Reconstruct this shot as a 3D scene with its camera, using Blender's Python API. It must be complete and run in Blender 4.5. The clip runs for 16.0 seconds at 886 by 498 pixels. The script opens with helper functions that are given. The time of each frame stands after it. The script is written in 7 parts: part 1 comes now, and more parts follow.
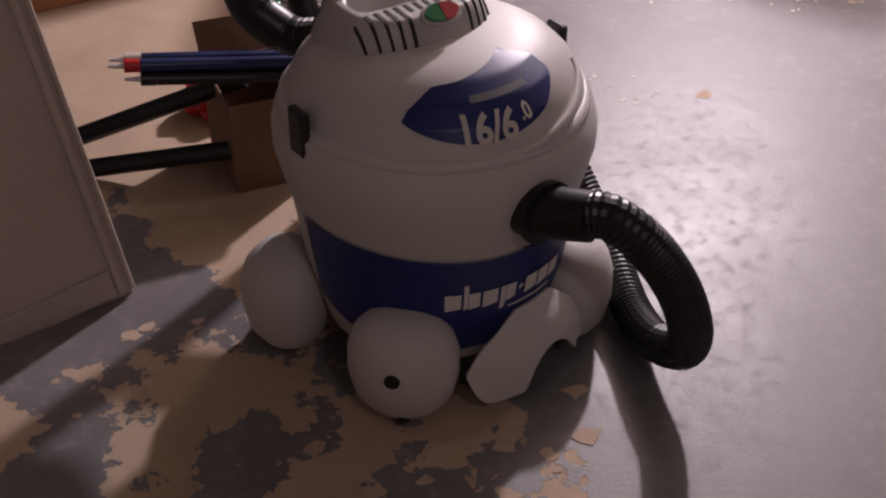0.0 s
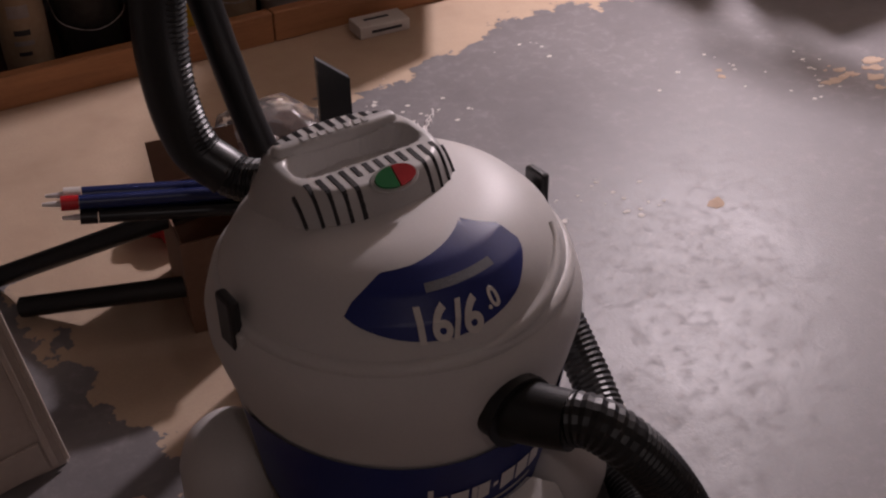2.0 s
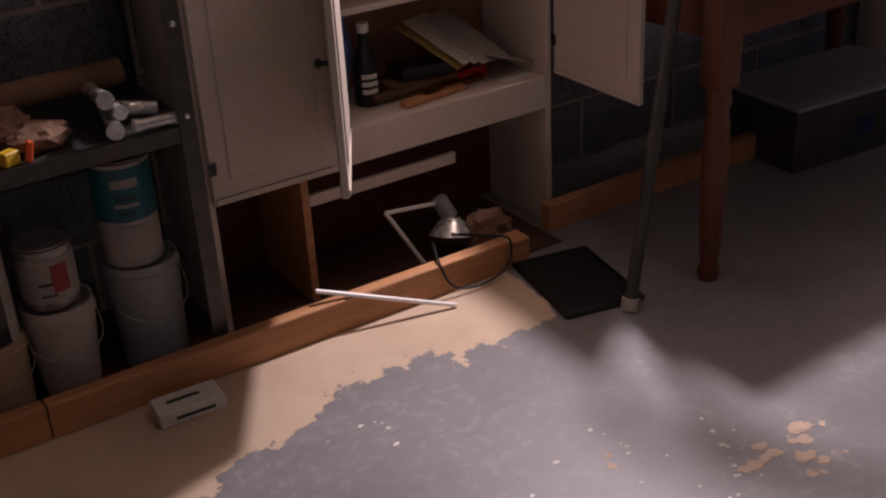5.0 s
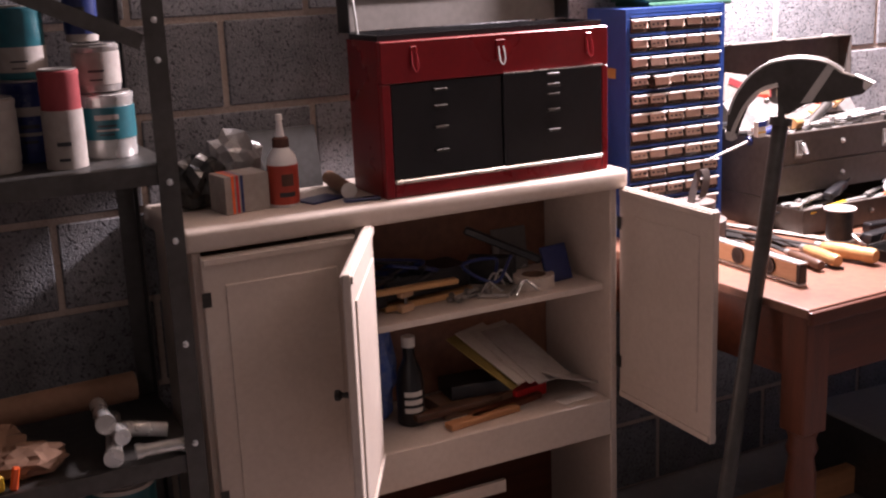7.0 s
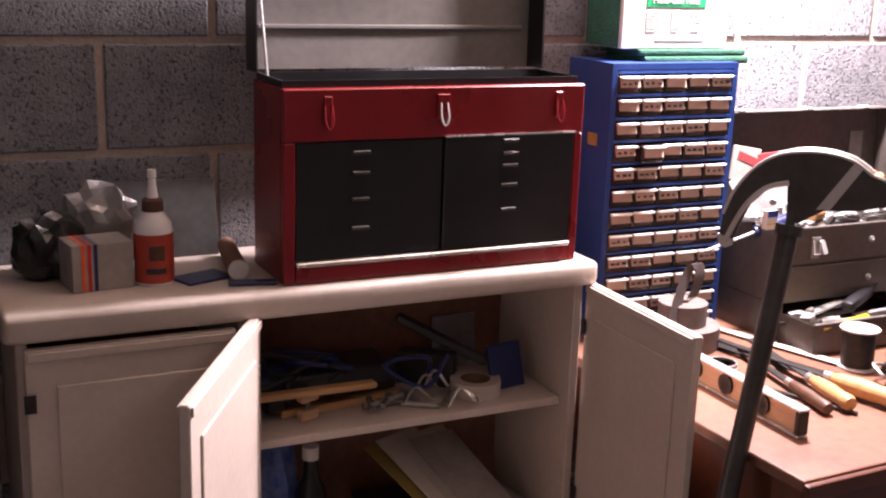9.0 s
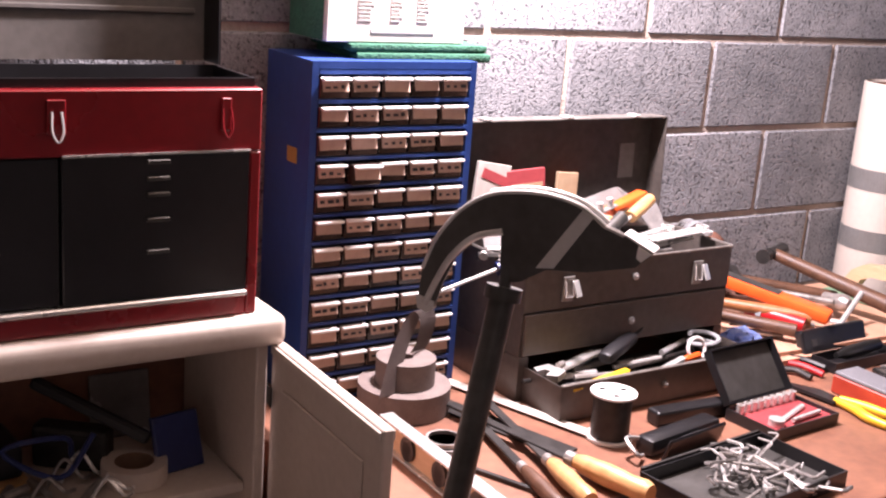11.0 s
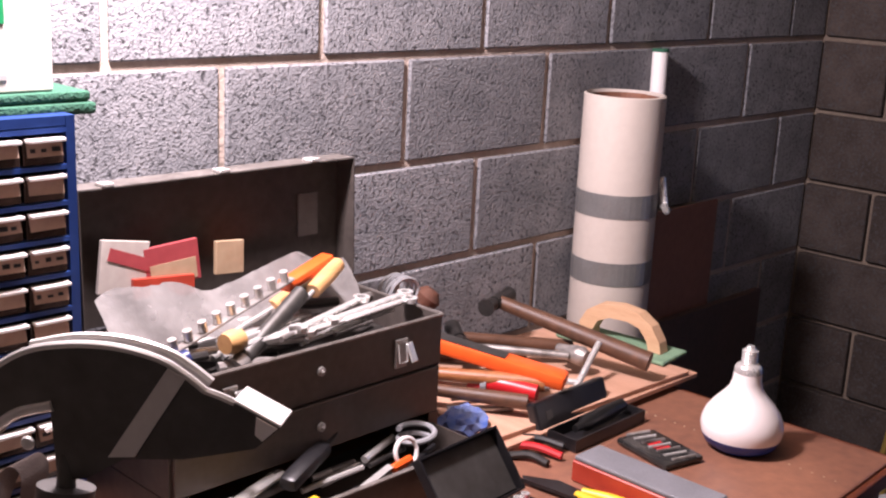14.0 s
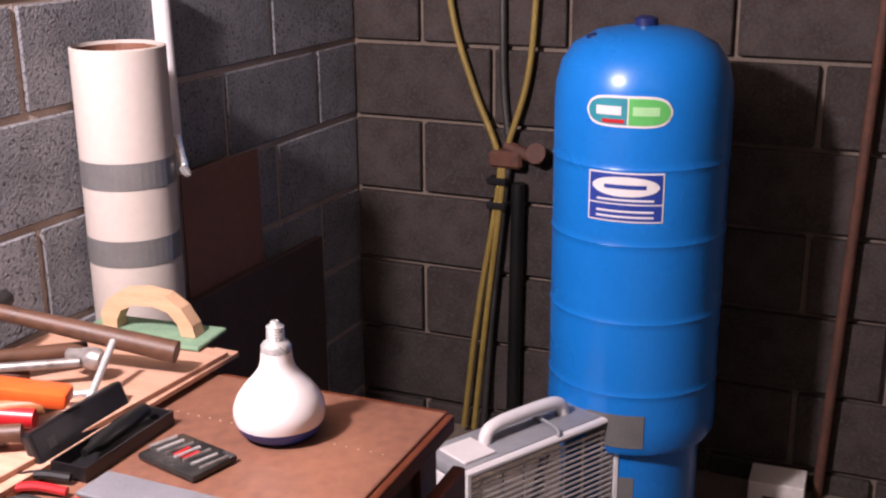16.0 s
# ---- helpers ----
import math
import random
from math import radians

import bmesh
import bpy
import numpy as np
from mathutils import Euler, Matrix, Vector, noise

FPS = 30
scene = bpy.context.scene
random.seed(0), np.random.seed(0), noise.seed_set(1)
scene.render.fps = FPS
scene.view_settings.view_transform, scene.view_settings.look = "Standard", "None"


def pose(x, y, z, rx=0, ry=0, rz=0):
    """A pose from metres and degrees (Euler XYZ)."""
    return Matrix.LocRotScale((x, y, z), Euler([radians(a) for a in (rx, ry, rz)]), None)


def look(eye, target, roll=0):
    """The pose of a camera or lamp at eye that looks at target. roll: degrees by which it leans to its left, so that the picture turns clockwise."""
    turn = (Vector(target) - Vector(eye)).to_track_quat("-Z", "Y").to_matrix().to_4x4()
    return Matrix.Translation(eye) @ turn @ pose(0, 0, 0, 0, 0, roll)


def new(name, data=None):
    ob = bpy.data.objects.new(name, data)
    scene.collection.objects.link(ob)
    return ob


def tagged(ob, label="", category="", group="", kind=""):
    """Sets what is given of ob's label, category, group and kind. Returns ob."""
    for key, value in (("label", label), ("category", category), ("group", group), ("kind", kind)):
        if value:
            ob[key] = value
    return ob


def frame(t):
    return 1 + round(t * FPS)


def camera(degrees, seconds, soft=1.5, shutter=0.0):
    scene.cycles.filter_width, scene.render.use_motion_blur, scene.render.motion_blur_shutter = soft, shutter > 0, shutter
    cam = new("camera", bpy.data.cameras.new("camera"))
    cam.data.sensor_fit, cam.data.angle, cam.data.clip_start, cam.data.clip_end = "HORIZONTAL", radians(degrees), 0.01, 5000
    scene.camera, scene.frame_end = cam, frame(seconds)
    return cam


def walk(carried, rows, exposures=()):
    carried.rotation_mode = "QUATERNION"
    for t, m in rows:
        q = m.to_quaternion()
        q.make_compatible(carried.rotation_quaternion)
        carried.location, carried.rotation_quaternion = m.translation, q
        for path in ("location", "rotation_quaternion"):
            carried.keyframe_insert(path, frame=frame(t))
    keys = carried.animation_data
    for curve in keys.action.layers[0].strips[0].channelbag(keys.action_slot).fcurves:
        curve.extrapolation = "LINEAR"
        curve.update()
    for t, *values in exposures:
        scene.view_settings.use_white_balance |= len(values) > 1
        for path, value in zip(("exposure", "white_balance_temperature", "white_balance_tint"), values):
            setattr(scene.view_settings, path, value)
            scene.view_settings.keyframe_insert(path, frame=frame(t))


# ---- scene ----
cam = camera(42.0, 16.0, soft=2.2)
PATH = [
    (0, (-0.894, -1.035, 1.318), (-0.045, 0.332, 0.129), 0.6),
    (0.5, (-0.874, -0.964, 1.323), (-0.005, 0.4, 0.146), 0.6),
    (1, (-0.876, -0.871, 1.323), (0.055, 0.464, 0.16), 0.5),
    (1.5, (-0.796, -0.841, 1.325), (0.16, 0.488, 0.177), 0.9),
    (2, (-0.643, -0.8, 1.356), (0.174, 0.61, 0.197), -1.0),
    (2.5, (-0.535, -0.72, 1.377), (0.211, 0.763, 0.261), -3.4),
    (3, (-0.451, -0.539, 1.383), (0.408, 0.91, 0.305), -3.7),
    (3.5, (-0.375, -0.414, 1.375), (0.533, 1.03, 0.331), -3.7),
    (4, (-0.25, -0.352, 1.397), (0.668, 1.112, 0.389), -2.2),
    (4.5, (-0.059, -0.351, 1.415), (0.895, 1.122, 0.457), -2.2),
    (5, (0.042, -0.268, 1.448), (1.001, 1.236, 0.544), -3.2),
    (5.2, (0.093, -0.233, 1.448), (1.061, 1.301, 0.607), -3.4),
    (7.3, (0.378, -0.084, 1.52), (1.242, 1.66, 1.059), -1.8),
    (7.5, (0.412, -0.076, 1.526), (1.251, 1.683, 1.077), -1.6),
    (8, (0.5, 0.086, 1.514), (1.309, 1.853, 1.042), 0.3),
    (8.2, (0.535, 0.167, 1.522), (1.37, 1.925, 1.061), 1.1),
    (10.3, (1.143, 0.422, 1.563), (1.995, 2.149, 1.021), 3.0),
    (10.5, (1.169, 0.487, 1.562), (2.097, 2.185, 1.055), 3.9),
    (11, (1.224, 0.614, 1.562), (2.308, 2.213, 1.044), 4.4),
    (11.5, (1.296, 0.682, 1.558), (2.479, 2.204, 1.027), 4.8),
    (12, (1.404, 0.691, 1.572), (2.593, 2.218, 1.065), 4.1),
    (12.5, (1.511, 0.689, 1.585), (2.654, 2.261, 1.113), 4.3),
    (13, (1.57, 0.756, 1.586), (2.76, 2.286, 1.093), 3.3),
    (13.5, (1.614, 0.833, 1.594), (2.899, 2.281, 1.091), 3.4),
    (14, (1.641, 0.901, 1.585), (3.042, 2.236, 1.083), 2.8),
    (14.5, (1.697, 0.899, 1.571), (3.167, 2.144, 1.035), 2.7),
    (15, (1.821, 0.842, 1.577), (3.325, 2.037, 1.022), 1.0),
    (15.5, (1.919, 0.845, 1.57), (3.518, 1.899, 0.993), 0.2),
    (16, (1.978, 0.894, 1.57), (3.714, 1.693, 0.98), -0.5),
]
EXPOSURES = [(0.0, 0.92), (0.5, 0.95), (1.5, 0.66), (2.5, 0.15), (3.5, -0.13), (5.2, 0.2), (7.3, 0.8), (8.2, 0.8), (10.3, 0.52), (11.2, 0.3), (12.5, -0.12), (14.5, -0.3), (15.4, -0.15), (16.0, 0.1)]
walk(cam, [(t, look(eye, target, roll)) for t, eye, target, roll in PATH], EXPOSURES)

# ---- world and light ----
world = bpy.data.worlds.new("world")
scene.world = world
world.use_nodes = True
world.node_tree.nodes["Background"].inputs["Color"].default_value = (0.5, 0.55, 0.6, 1)
world.node_tree.nodes["Background"].inputs["Strength"].default_value = 0.008


def bulb_light(name, place, watts, radius, colour):
    data = bpy.data.lights.new(name, "POINT")
    data.energy, data.shadow_soft_size, data.color = watts, radius, colour
    ob = new(name, data)
    ob.location = place
    return ob


bulb_light("bench_light", (2.4, 2.13, 2.03), 215, 0.07, (1.0, 0.86, 0.94))
# weak overhead bulb inferred from the tank's second highlight and a door shadow
bulb_light("overhead_fill_light", (1.95, 0.25, 2.2), 4.4, 0.06, (1.0, 0.86, 0.9))
# added fill to brighten the vacuum's front; no lamp is known here
bulb_light("overhead_fill_light", (-0.6, -1.9, 2.2), 6.5, 0.06, (1.0, 0.86, 0.9))


# ---- materials ----
def material(name, colour, other=None, rough=0.6, metal=0.0, scale=6.0, fine=60.0, bump=0.15, mix=0.5, vary=0.0, spec=0.5, trans=0.0):
    """Two scales of noise between two colours, fine relief, and a change from piece to piece."""
    m = bpy.data.materials.new(name)
    m.use_nodes = True
    nt = m.node_tree
    b = nt.nodes["Principled BSDF"]
    link = nt.links.new
    geo = nt.nodes.new("ShaderNodeTexCoord")
    n1, n2 = nt.nodes.new("ShaderNodeTexNoise"), nt.nodes.new("ShaderNodeTexNoise")
    n1.inputs["Scale"].default_value, n2.inputs["Scale"].default_value = scale, fine
    n1.inputs["Detail"].default_value, n2.inputs["Detail"].default_value = 5, 3
    for n in (n1, n2):
        link(geo.outputs["Object"], n.inputs["Vector"])
    add = nt.nodes.new("ShaderNodeMath")
    add.operation = "MULTIPLY_ADD"
    add.inputs[1].default_value, add.inputs[2].default_value = 0.4, 0.0
    link(n2.outputs["Fac"], add.inputs[0])
    tot = nt.nodes.new("ShaderNodeMath")
    tot.operation = "MULTIPLY_ADD"
    tot.inputs[1].default_value = 0.6
    link(n1.outputs["Fac"], tot.inputs[0])
    link(add.outputs[0], tot.inputs[2])
    ramp = nt.nodes.new("ShaderNodeValToRGB")
    other = other or tuple(c * 0.6 for c in colour)
    ramp.color_ramp.elements[0].color = (*other, 1)
    ramp.color_ramp.elements[1].color = (*colour, 1)
    ramp.color_ramp.elements[0].position = 0.5 - 0.25 * (1.2 - mix)
    ramp.color_ramp.elements[1].position = 0.5 + 0.25 * (1.2 - mix)
    link(tot.outputs[0], ramp.inputs["Fac"])
    out = ramp.outputs["Color"]
    if vary:
        info, mul = nt.nodes.new("ShaderNodeObjectInfo"), nt.nodes.new("ShaderNodeMapRange")
        mul.inputs["To Min"].default_value, mul.inputs["To Max"].default_value = 1 - vary, 1 + vary
        link(info.outputs["Random"], mul.inputs["Value"])
        hsv = nt.nodes.new("ShaderNodeHueSaturation")
        link(mul.outputs[0], hsv.inputs["Value"])
        link(out, hsv.inputs["Color"])
        out = hsv.outputs["Color"]
    link(out, b.inputs["Base Color"])
    r = nt.nodes.new("ShaderNodeMapRange")
    r.inputs["To Min"].default_value, r.inputs["To Max"].default_value = max(rough - 0.12, 0.03), min(rough + 0.12, 1)
    link(n1.outputs["Fac"], r.inputs["Value"])
    link(r.outputs[0], b.inputs["Roughness"])
    b.inputs["Metallic"].default_value = metal
    b.inputs["Specular IOR Level"].default_value = spec
    b.inputs["Transmission Weight"].default_value = trans
    if bump:
        bp = nt.nodes.new("ShaderNodeBump")
        bp.inputs["Strength"].default_value, bp.inputs["Distance"].default_value = bump, 0.004
        link(n2.outputs["Fac"], bp.inputs["Height"])
        link(bp.outputs["Normal"], b.inputs["Normal"])
    return m


def block_material(name, light, dark, pits):
    """Rough lightweight concrete block, with open pits and a grey and blue cast."""
    m = material(name, light, dark, rough=0.9, scale=14, fine=140, bump=0.0, mix=0.7, vary=0.14, spec=0.2)
    nt = m.node_tree
    b = nt.nodes["Principled BSDF"]
    geo = nt.nodes.new("ShaderNodeNewGeometry")
    v = nt.nodes.new("ShaderNodeTexVoronoi")
    v.inputs["Scale"].default_value = 210
    n = nt.nodes.new("ShaderNodeTexNoise")
    n.inputs["Scale"].default_value, n.inputs["Detail"].default_value = 135, 3
    nt.links.new(geo.outputs["Position"], v.inputs["Vector"])
    nt.links.new(geo.outputs["Position"], n.inputs["Vector"])
    step = nt.nodes.new("ShaderNodeMapRange")
    step.inputs["From Min"].default_value, step.inputs["From Max"].default_value = 0.3, 0.47
    nt.links.new(n.outputs["Fac"], step.inputs["Value"])
    both = nt.nodes.new("ShaderNodeMath")
    both.operation = "MULTIPLY_ADD"
    both.inputs[1].default_value = 0.6
    nt.links.new(v.outputs["Distance"], both.inputs[0])
    nt.links.new(step.outputs[0], both.inputs[2])
    bp = nt.nodes.new("ShaderNodeBump")
    bp.inputs["Strength"].default_value, bp.inputs["Distance"].default_value = pits, 0.0045
    nt.links.new(both.outputs[0], bp.inputs["Height"])
    nt.links.new(bp.outputs["Normal"], b.inputs["Normal"])
    src = b.inputs["Base Color"].links[0].from_socket
    mx = nt.nodes.new("ShaderNodeMix")
    mx.data_type = "RGBA"
    mx.inputs["A"].default_value = (0.06, 0.058, 0.062, 1)
    nt.links.new(step.outputs[0], mx.inputs["Factor"])
    nt.links.new(src, mx.inputs["B"])
    nt.links.new(mx.outputs["Result"], b.inputs["Base Color"])
    return m


def floor_material():
    """Grey floor paint, worn and peeling from tan concrete beside the sill."""
    m = bpy.data.materials.new("painted concrete floor")
    m.use_nodes = True
    nt = m.node_tree
    b, link = nt.nodes["Principled BSDF"], nt.links.new
    geo = nt.nodes.new("ShaderNodeNewGeometry")
    sep = nt.nodes.new("ShaderNodeSeparateXYZ")
    link(geo.outputs["Position"], sep.inputs[0])

    def noise_of(scale, detail=4, rough=0.55):
        n = nt.nodes.new("ShaderNodeTexNoise")
        n.inputs["Scale"].default_value, n.inputs["Detail"].default_value, n.inputs["Roughness"].default_value = scale, detail, rough
        link(geo.outputs["Position"], n.inputs["Vector"])
        return n.outputs["Fac"]

    def math_of(op, a, c=None, d=None):
        n = nt.nodes.new("ShaderNodeMath")
        n.operation = op
        for k, v in enumerate((a, c, d)):
            if v is None:
                continue
            if isinstance(v, (int, float)):
                n.inputs[k].default_value = v
            else:
                link(v, n.inputs[k])
        return n.outputs[0]

    def range_of(v, a, c, d=0.0, e=1.0):
        n = nt.nodes.new("ShaderNodeMapRange")
        for k, w in zip(("From Min", "From Max", "To Min", "To Max"), (a, c, d, e)):
            n.inputs[k].default_value = w
        link(v, n.inputs["Value"])
        return n.outputs[0]

    def mix_of(f, a, c):
        n = nt.nodes.new("ShaderNodeMix")
        n.data_type = "RGBA"
        link(f, n.inputs["Factor"])
        for k, v in (("A", a), ("B", c)):
            if isinstance(v, tuple):
                n.inputs[k].default_value = (*v, 1)
            else:
                link(v, n.inputs[k])
        return n.outputs["Result"]

    edge = range_of(sep.outputs["X"], 0.25, 1.05, 1.46, 1.735)
    left = range_of(sep.outputs["X"], -0.15, 0.3, 0.95, 0.0)
    edge = math_of("SUBTRACT", edge, left)
    edge = math_of("ADD", edge, range_of(sep.outputs["X"], -0.65, -0.3, 1.1, 0.0))
    over = math_of("SUBTRACT", sep.outputs["Y"], edge)
    big, mid, fine = noise_of(4.5, 6, 0.6), noise_of(22, 4), noise_of(160, 3)
    wob = math_of("MULTIPLY_ADD", big, 0.55, -0.275)
    wob = math_of("ADD", wob, range_of(mid, 0, 1, -0.06, 0.06))
    amp = range_of(sep.outputs["X"], -0.1, 0.3, 3.2, 1.0)
    edge_dip = range_of(sep.outputs["X"], 1.1, 1.4, 0.0, 0.09)
    over = math_of("ADD", over, edge_dip)
    right = range_of(sep.outputs["X"], 1.6, 1.8, 0.0, 1.2)
    score = math_of("MULTIPLY_ADD", wob, amp, over)
    bare = range_of(math_of("SUBTRACT", score, right), -0.004, 0.004)
    # small chips through the paint
    chip = noise_of(9.0, 5, 0.7)
    chips = range_of(math_of("ADD", chip, math_of("MULTIPLY", mid, 0.12)), 0.795, 0.80)
    bare = math_of("MAXIMUM", bare, chips)
    # blotches of bare concrete round the vacuum
    zone = math_of("MULTIPLY", range_of(sep.outputs["X"], -0.1, 0.15, 1.0, 0.0), range_of(sep.outputs["Y"], 0.5, 0.75, 1.0, 0.0))
    blot = math_of("MULTIPLY_ADD", mid, 0.12, noise_of(5.2, 6, 0.62))
    blot = math_of("ADD", blot, math_of("MULTIPLY_ADD", zone, 0.5, -0.5))
    bare = math_of("MAXIMUM", bare, range_of(blot, 0.555, 0.56))
    worn = range_of(noise_of(3.0, 8, 0.7), 0.35, 0.7)
    scuff = range_of(noise_of(30.0, 6, 0.7), 0.5, 0.75)
    paint = mix_of(worn, (0.15, 0.139, 0.142), (0.21, 0.195, 0.197))
    paint = mix_of(math_of("MULTIPLY", scuff, worn), paint, (0.34, 0.32, 0.32))
    tan = mix_of(big, (0.36, 0.25, 0.17), (0.62, 0.48, 0.35))
    tan = mix_of(range_of(fine, 0.1, 0.55), (0.45, 0.335, 0.245), tan)
    col = mix_of(bare, paint, tan)
    link(col, b.inputs["Base Color"])
    rough = math_of("ADD", range_of(worn, 0, 1, 0.47, 0.59), math_of("MULTIPLY", bare, 0.35))
    rough = math_of("ADD", rough, range_of(scuff, 0, 1, -0.05, 0.12))
    link(rough, b.inputs["Roughness"])
    hgt = math_of("MULTIPLY_ADD", bare, -1.0, math_of("MULTIPLY", fine, 0.25))
    hgt = math_of("ADD", hgt, math_of("MULTIPLY", mid, 0.35))
    bp = nt.nodes.new("ShaderNodeBump")
    bp.inputs["Strength"].default_value, bp.inputs["Distance"].default_value = 0.5, 0.003
    link(hgt, bp.inputs["Height"])
    link(bp.outputs["Normal"], b.inputs["Normal"])
    return m


def wood(name, light, dark, axis=0, rough=0.55, vary=0.0, stretch=18.0):
    m = material(name, light, dark, rough=rough, scale=3.0, fine=40.0, bump=0.12, mix=0.5, vary=vary)
    nt = m.node_tree
    mp = nt.nodes.new("ShaderNodeMapping")
    s = [stretch] * 3
    s[axis] = 1.2
    mp.inputs["Scale"].default_value = s
    tc = [n for n in nt.nodes if n.bl_idname == "ShaderNodeTexCoord"][0]
    nt.links.new(tc.outputs["Object"], mp.inputs["Vector"])
    for n in [n for n in nt.nodes if n.bl_idname == "ShaderNodeTexNoise"]:
        nt.links.new(mp.outputs["Vector"], n.inputs["Vector"])
    return m


M_FLOOR = floor_material()
M_BLOCK = block_material("dark concrete block", (0.26, 0.255, 0.265), (0.165, 0.165, 0.175), 0.45)
# East wall copy, much darker: the lamp's falloff is put into its colour.
M_BLOCK_E = block_material("shade-darkened concrete block", (0.066, 0.052, 0.046), (0.036, 0.027, 0.023), 0.25)
M_MORTAR = material("mortar", (0.52, 0.42, 0.36), (0.36, 0.28, 0.23), rough=0.95, scale=9, fine=120, bump=0.6)
# East wall mortar, dimmed in colour for the same falloff.
M_MORTAR_E = material("shade-darkened mortar", (0.22, 0.17, 0.13), (0.13, 0.1, 0.08), rough=0.95, scale=9, fine=120, bump=0.5)
M_PLASTER = material("dim plaster", (0.22, 0.2, 0.18), (0.15, 0.135, 0.12), rough=0.95, scale=3)
M_CEIL = material("ceiling boards", (0.30, 0.25, 0.20), (0.2, 0.16, 0.12), rough=0.9, scale=4)
M_PINE = wood("pine lumber", (0.5, 0.245, 0.11), (0.32, 0.14, 0.06), axis=0)
M_PINE_PALE = wood("pale pine", (0.66, 0.43, 0.27), (0.5, 0.3, 0.17), axis=0)
M_CHERRY = wood("reddish table wood", (0.13, 0.034, 0.014), (0.07, 0.018, 0.008), axis=0, rough=0.42)
M_CHERRY_Z = wood("reddish leg wood", (0.16, 0.045, 0.02), (0.085, 0.024, 0.011), axis=2, rough=0.42)
M_HARDBOARD = material("brown hardboard", (0.27, 0.122, 0.072), (0.13, 0.058, 0.04), rough=0.45, scale=4, fine=45, bump=0.08, mix=0.5)
M_CREAM = material("cream paint", (0.62, 0.53, 0.46), (0.5, 0.41, 0.35), rough=0.45, scale=5, fine=80, bump=0.06, mix=0.3)
M_WHITE = material("white paint", (0.75, 0.7, 0.66), (0.62, 0.56, 0.52), rough=0.45, scale=6, bump=0.04, mix=0.3)
M_STEEL = material("grey shelf steel", (0.10, 0.095, 0.09), (0.06, 0.055, 0.05), rough=0.45, metal=0.6, scale=12, bump=0.08)
M_RED = material("red enamel", (0.23, 0.009, 0.014), (0.15, 0.006, 0.009), rough=0.3, scale=5, bump=0.03, mix=0.3)
M_BLACKP = material("black enamel", (0.014, 0.013, 0.015), (0.008, 0.0075, 0.008), rough=0.35, scale=8, bump=0.05)
M_BLUE = material("blue enamel", (0.018, 0.05, 0.20), (0.012, 0.03, 0.13), rough=0.38, scale=6, bump=0.05, mix=0.3)
M_BROWNBOX = material("brown grey enamel", (0.105, 0.088, 0.078), (0.055, 0.045, 0.04), rough=0.4, metal=0.15, scale=7, bump=0.1)
M_CHROME = material("chrome", (0.82, 0.8, 0.78), (0.62, 0.6, 0.57), rough=0.26, metal=0.6, scale=15, bump=0.03)
M_IRON = material("dull tool steel", (0.48, 0.45, 0.43), (0.17, 0.15, 0.135), rough=0.4, metal=0.65, scale=25, bump=0.1, vary=0.3)
M_DARKIRON = material("dark iron", (0.05, 0.045, 0.042), (0.02, 0.018, 0.017), rough=0.5, metal=0.5, scale=20, bump=0.12)
M_VAC = material("vacuum grey plastic", (0.6, 0.575, 0.55), (0.53, 0.505, 0.48), rough=0.5, scale=4, fine=300, bump=0.05, mix=0.2)
M_VACDARK = material("vacuum dark grey plastic", (0.52, 0.5, 0.48), (0.46, 0.44, 0.42), rough=0.42, scale=5, fine=300, bump=0.05)
M_VACBLUE = material("vacuum blue plastic", (0.012, 0.025, 0.17), (0.01, 0.018, 0.12), rough=0.4, scale=5, fine=300, bump=0.04)
M_RUBBER = material("black hose plastic", (0.009, 0.0085, 0.0085), (0.006, 0.006, 0.006), rough=0.4, scale=9, bump=0.05)
M_TANK = material("tank blue enamel", (0.01, 0.19, 0.62), (0.008, 0.155, 0.52), rough=0.28, scale=3, fine=90, bump=0.02, mix=0.3)
M_BEIGE = material("beige vinyl", (0.52, 0.46, 0.41), (0.44, 0.38, 0.335), rough=0.55, scale=5, bump=0.05, mix=0.3)
M_TAPE = material("silver duct tape", (0.22, 0.215, 0.21), (0.17, 0.165, 0.16), rough=0.35, metal=0.3, scale=15, fine=200, bump=0.2)
M_CARD = material("brown cardboard", (0.22, 0.12, 0.075), (0.16, 0.085, 0.05), rough=0.85, scale=5, bump=0.1)
M_DARKBOARD = material("dark brown board", (0.075, 0.045, 0.038), (0.045, 0.028, 0.024), rough=0.7, scale=5, bump=0.1)
M_PAPER = material("printed paper", (0.72, 0.68, 0.64), (0.6, 0.55, 0.5), rough=0.75, scale=10, bump=0.08, vary=0.1)
M_YELLOW = material("yellow plastic", (0.75, 0.47, 0.03), (0.6, 0.36, 0.02), rough=0.4, scale=8, bump=0.03)
M_ORANGE = material("orange plastic", (0.85, 0.12, 0.02), (0.7, 0.09, 0.015), rough=0.38, scale=8, bump=0.03)
M_REDP = material("red plastic", (0.55, 0.015, 0.02), (0.4, 0.01, 0.015), rough=0.35, scale=8, bump=0.03)
M_GREENP = material("green pad", (0.03, 0.12, 0.07), (0.015, 0.07, 0.04), rough=0.95, scale=30, fine=200, bump=1.0)
M_TEAL = material("teal label", (0.03, 0.3, 0.36), (0.02, 0.2, 0.26), rough=0.45, scale=8, bump=0.03)
M_HANDLE = wood("turned wooden handle", (0.62, 0.36, 0.16), (0.45, 0.23, 0.09), axis=0, rough=0.35)
M_BROWNHANDLE = wood("orange brown handle", (0.36, 0.14, 0.05), (0.22, 0.08, 0.03), axis=0, rough=0.4)
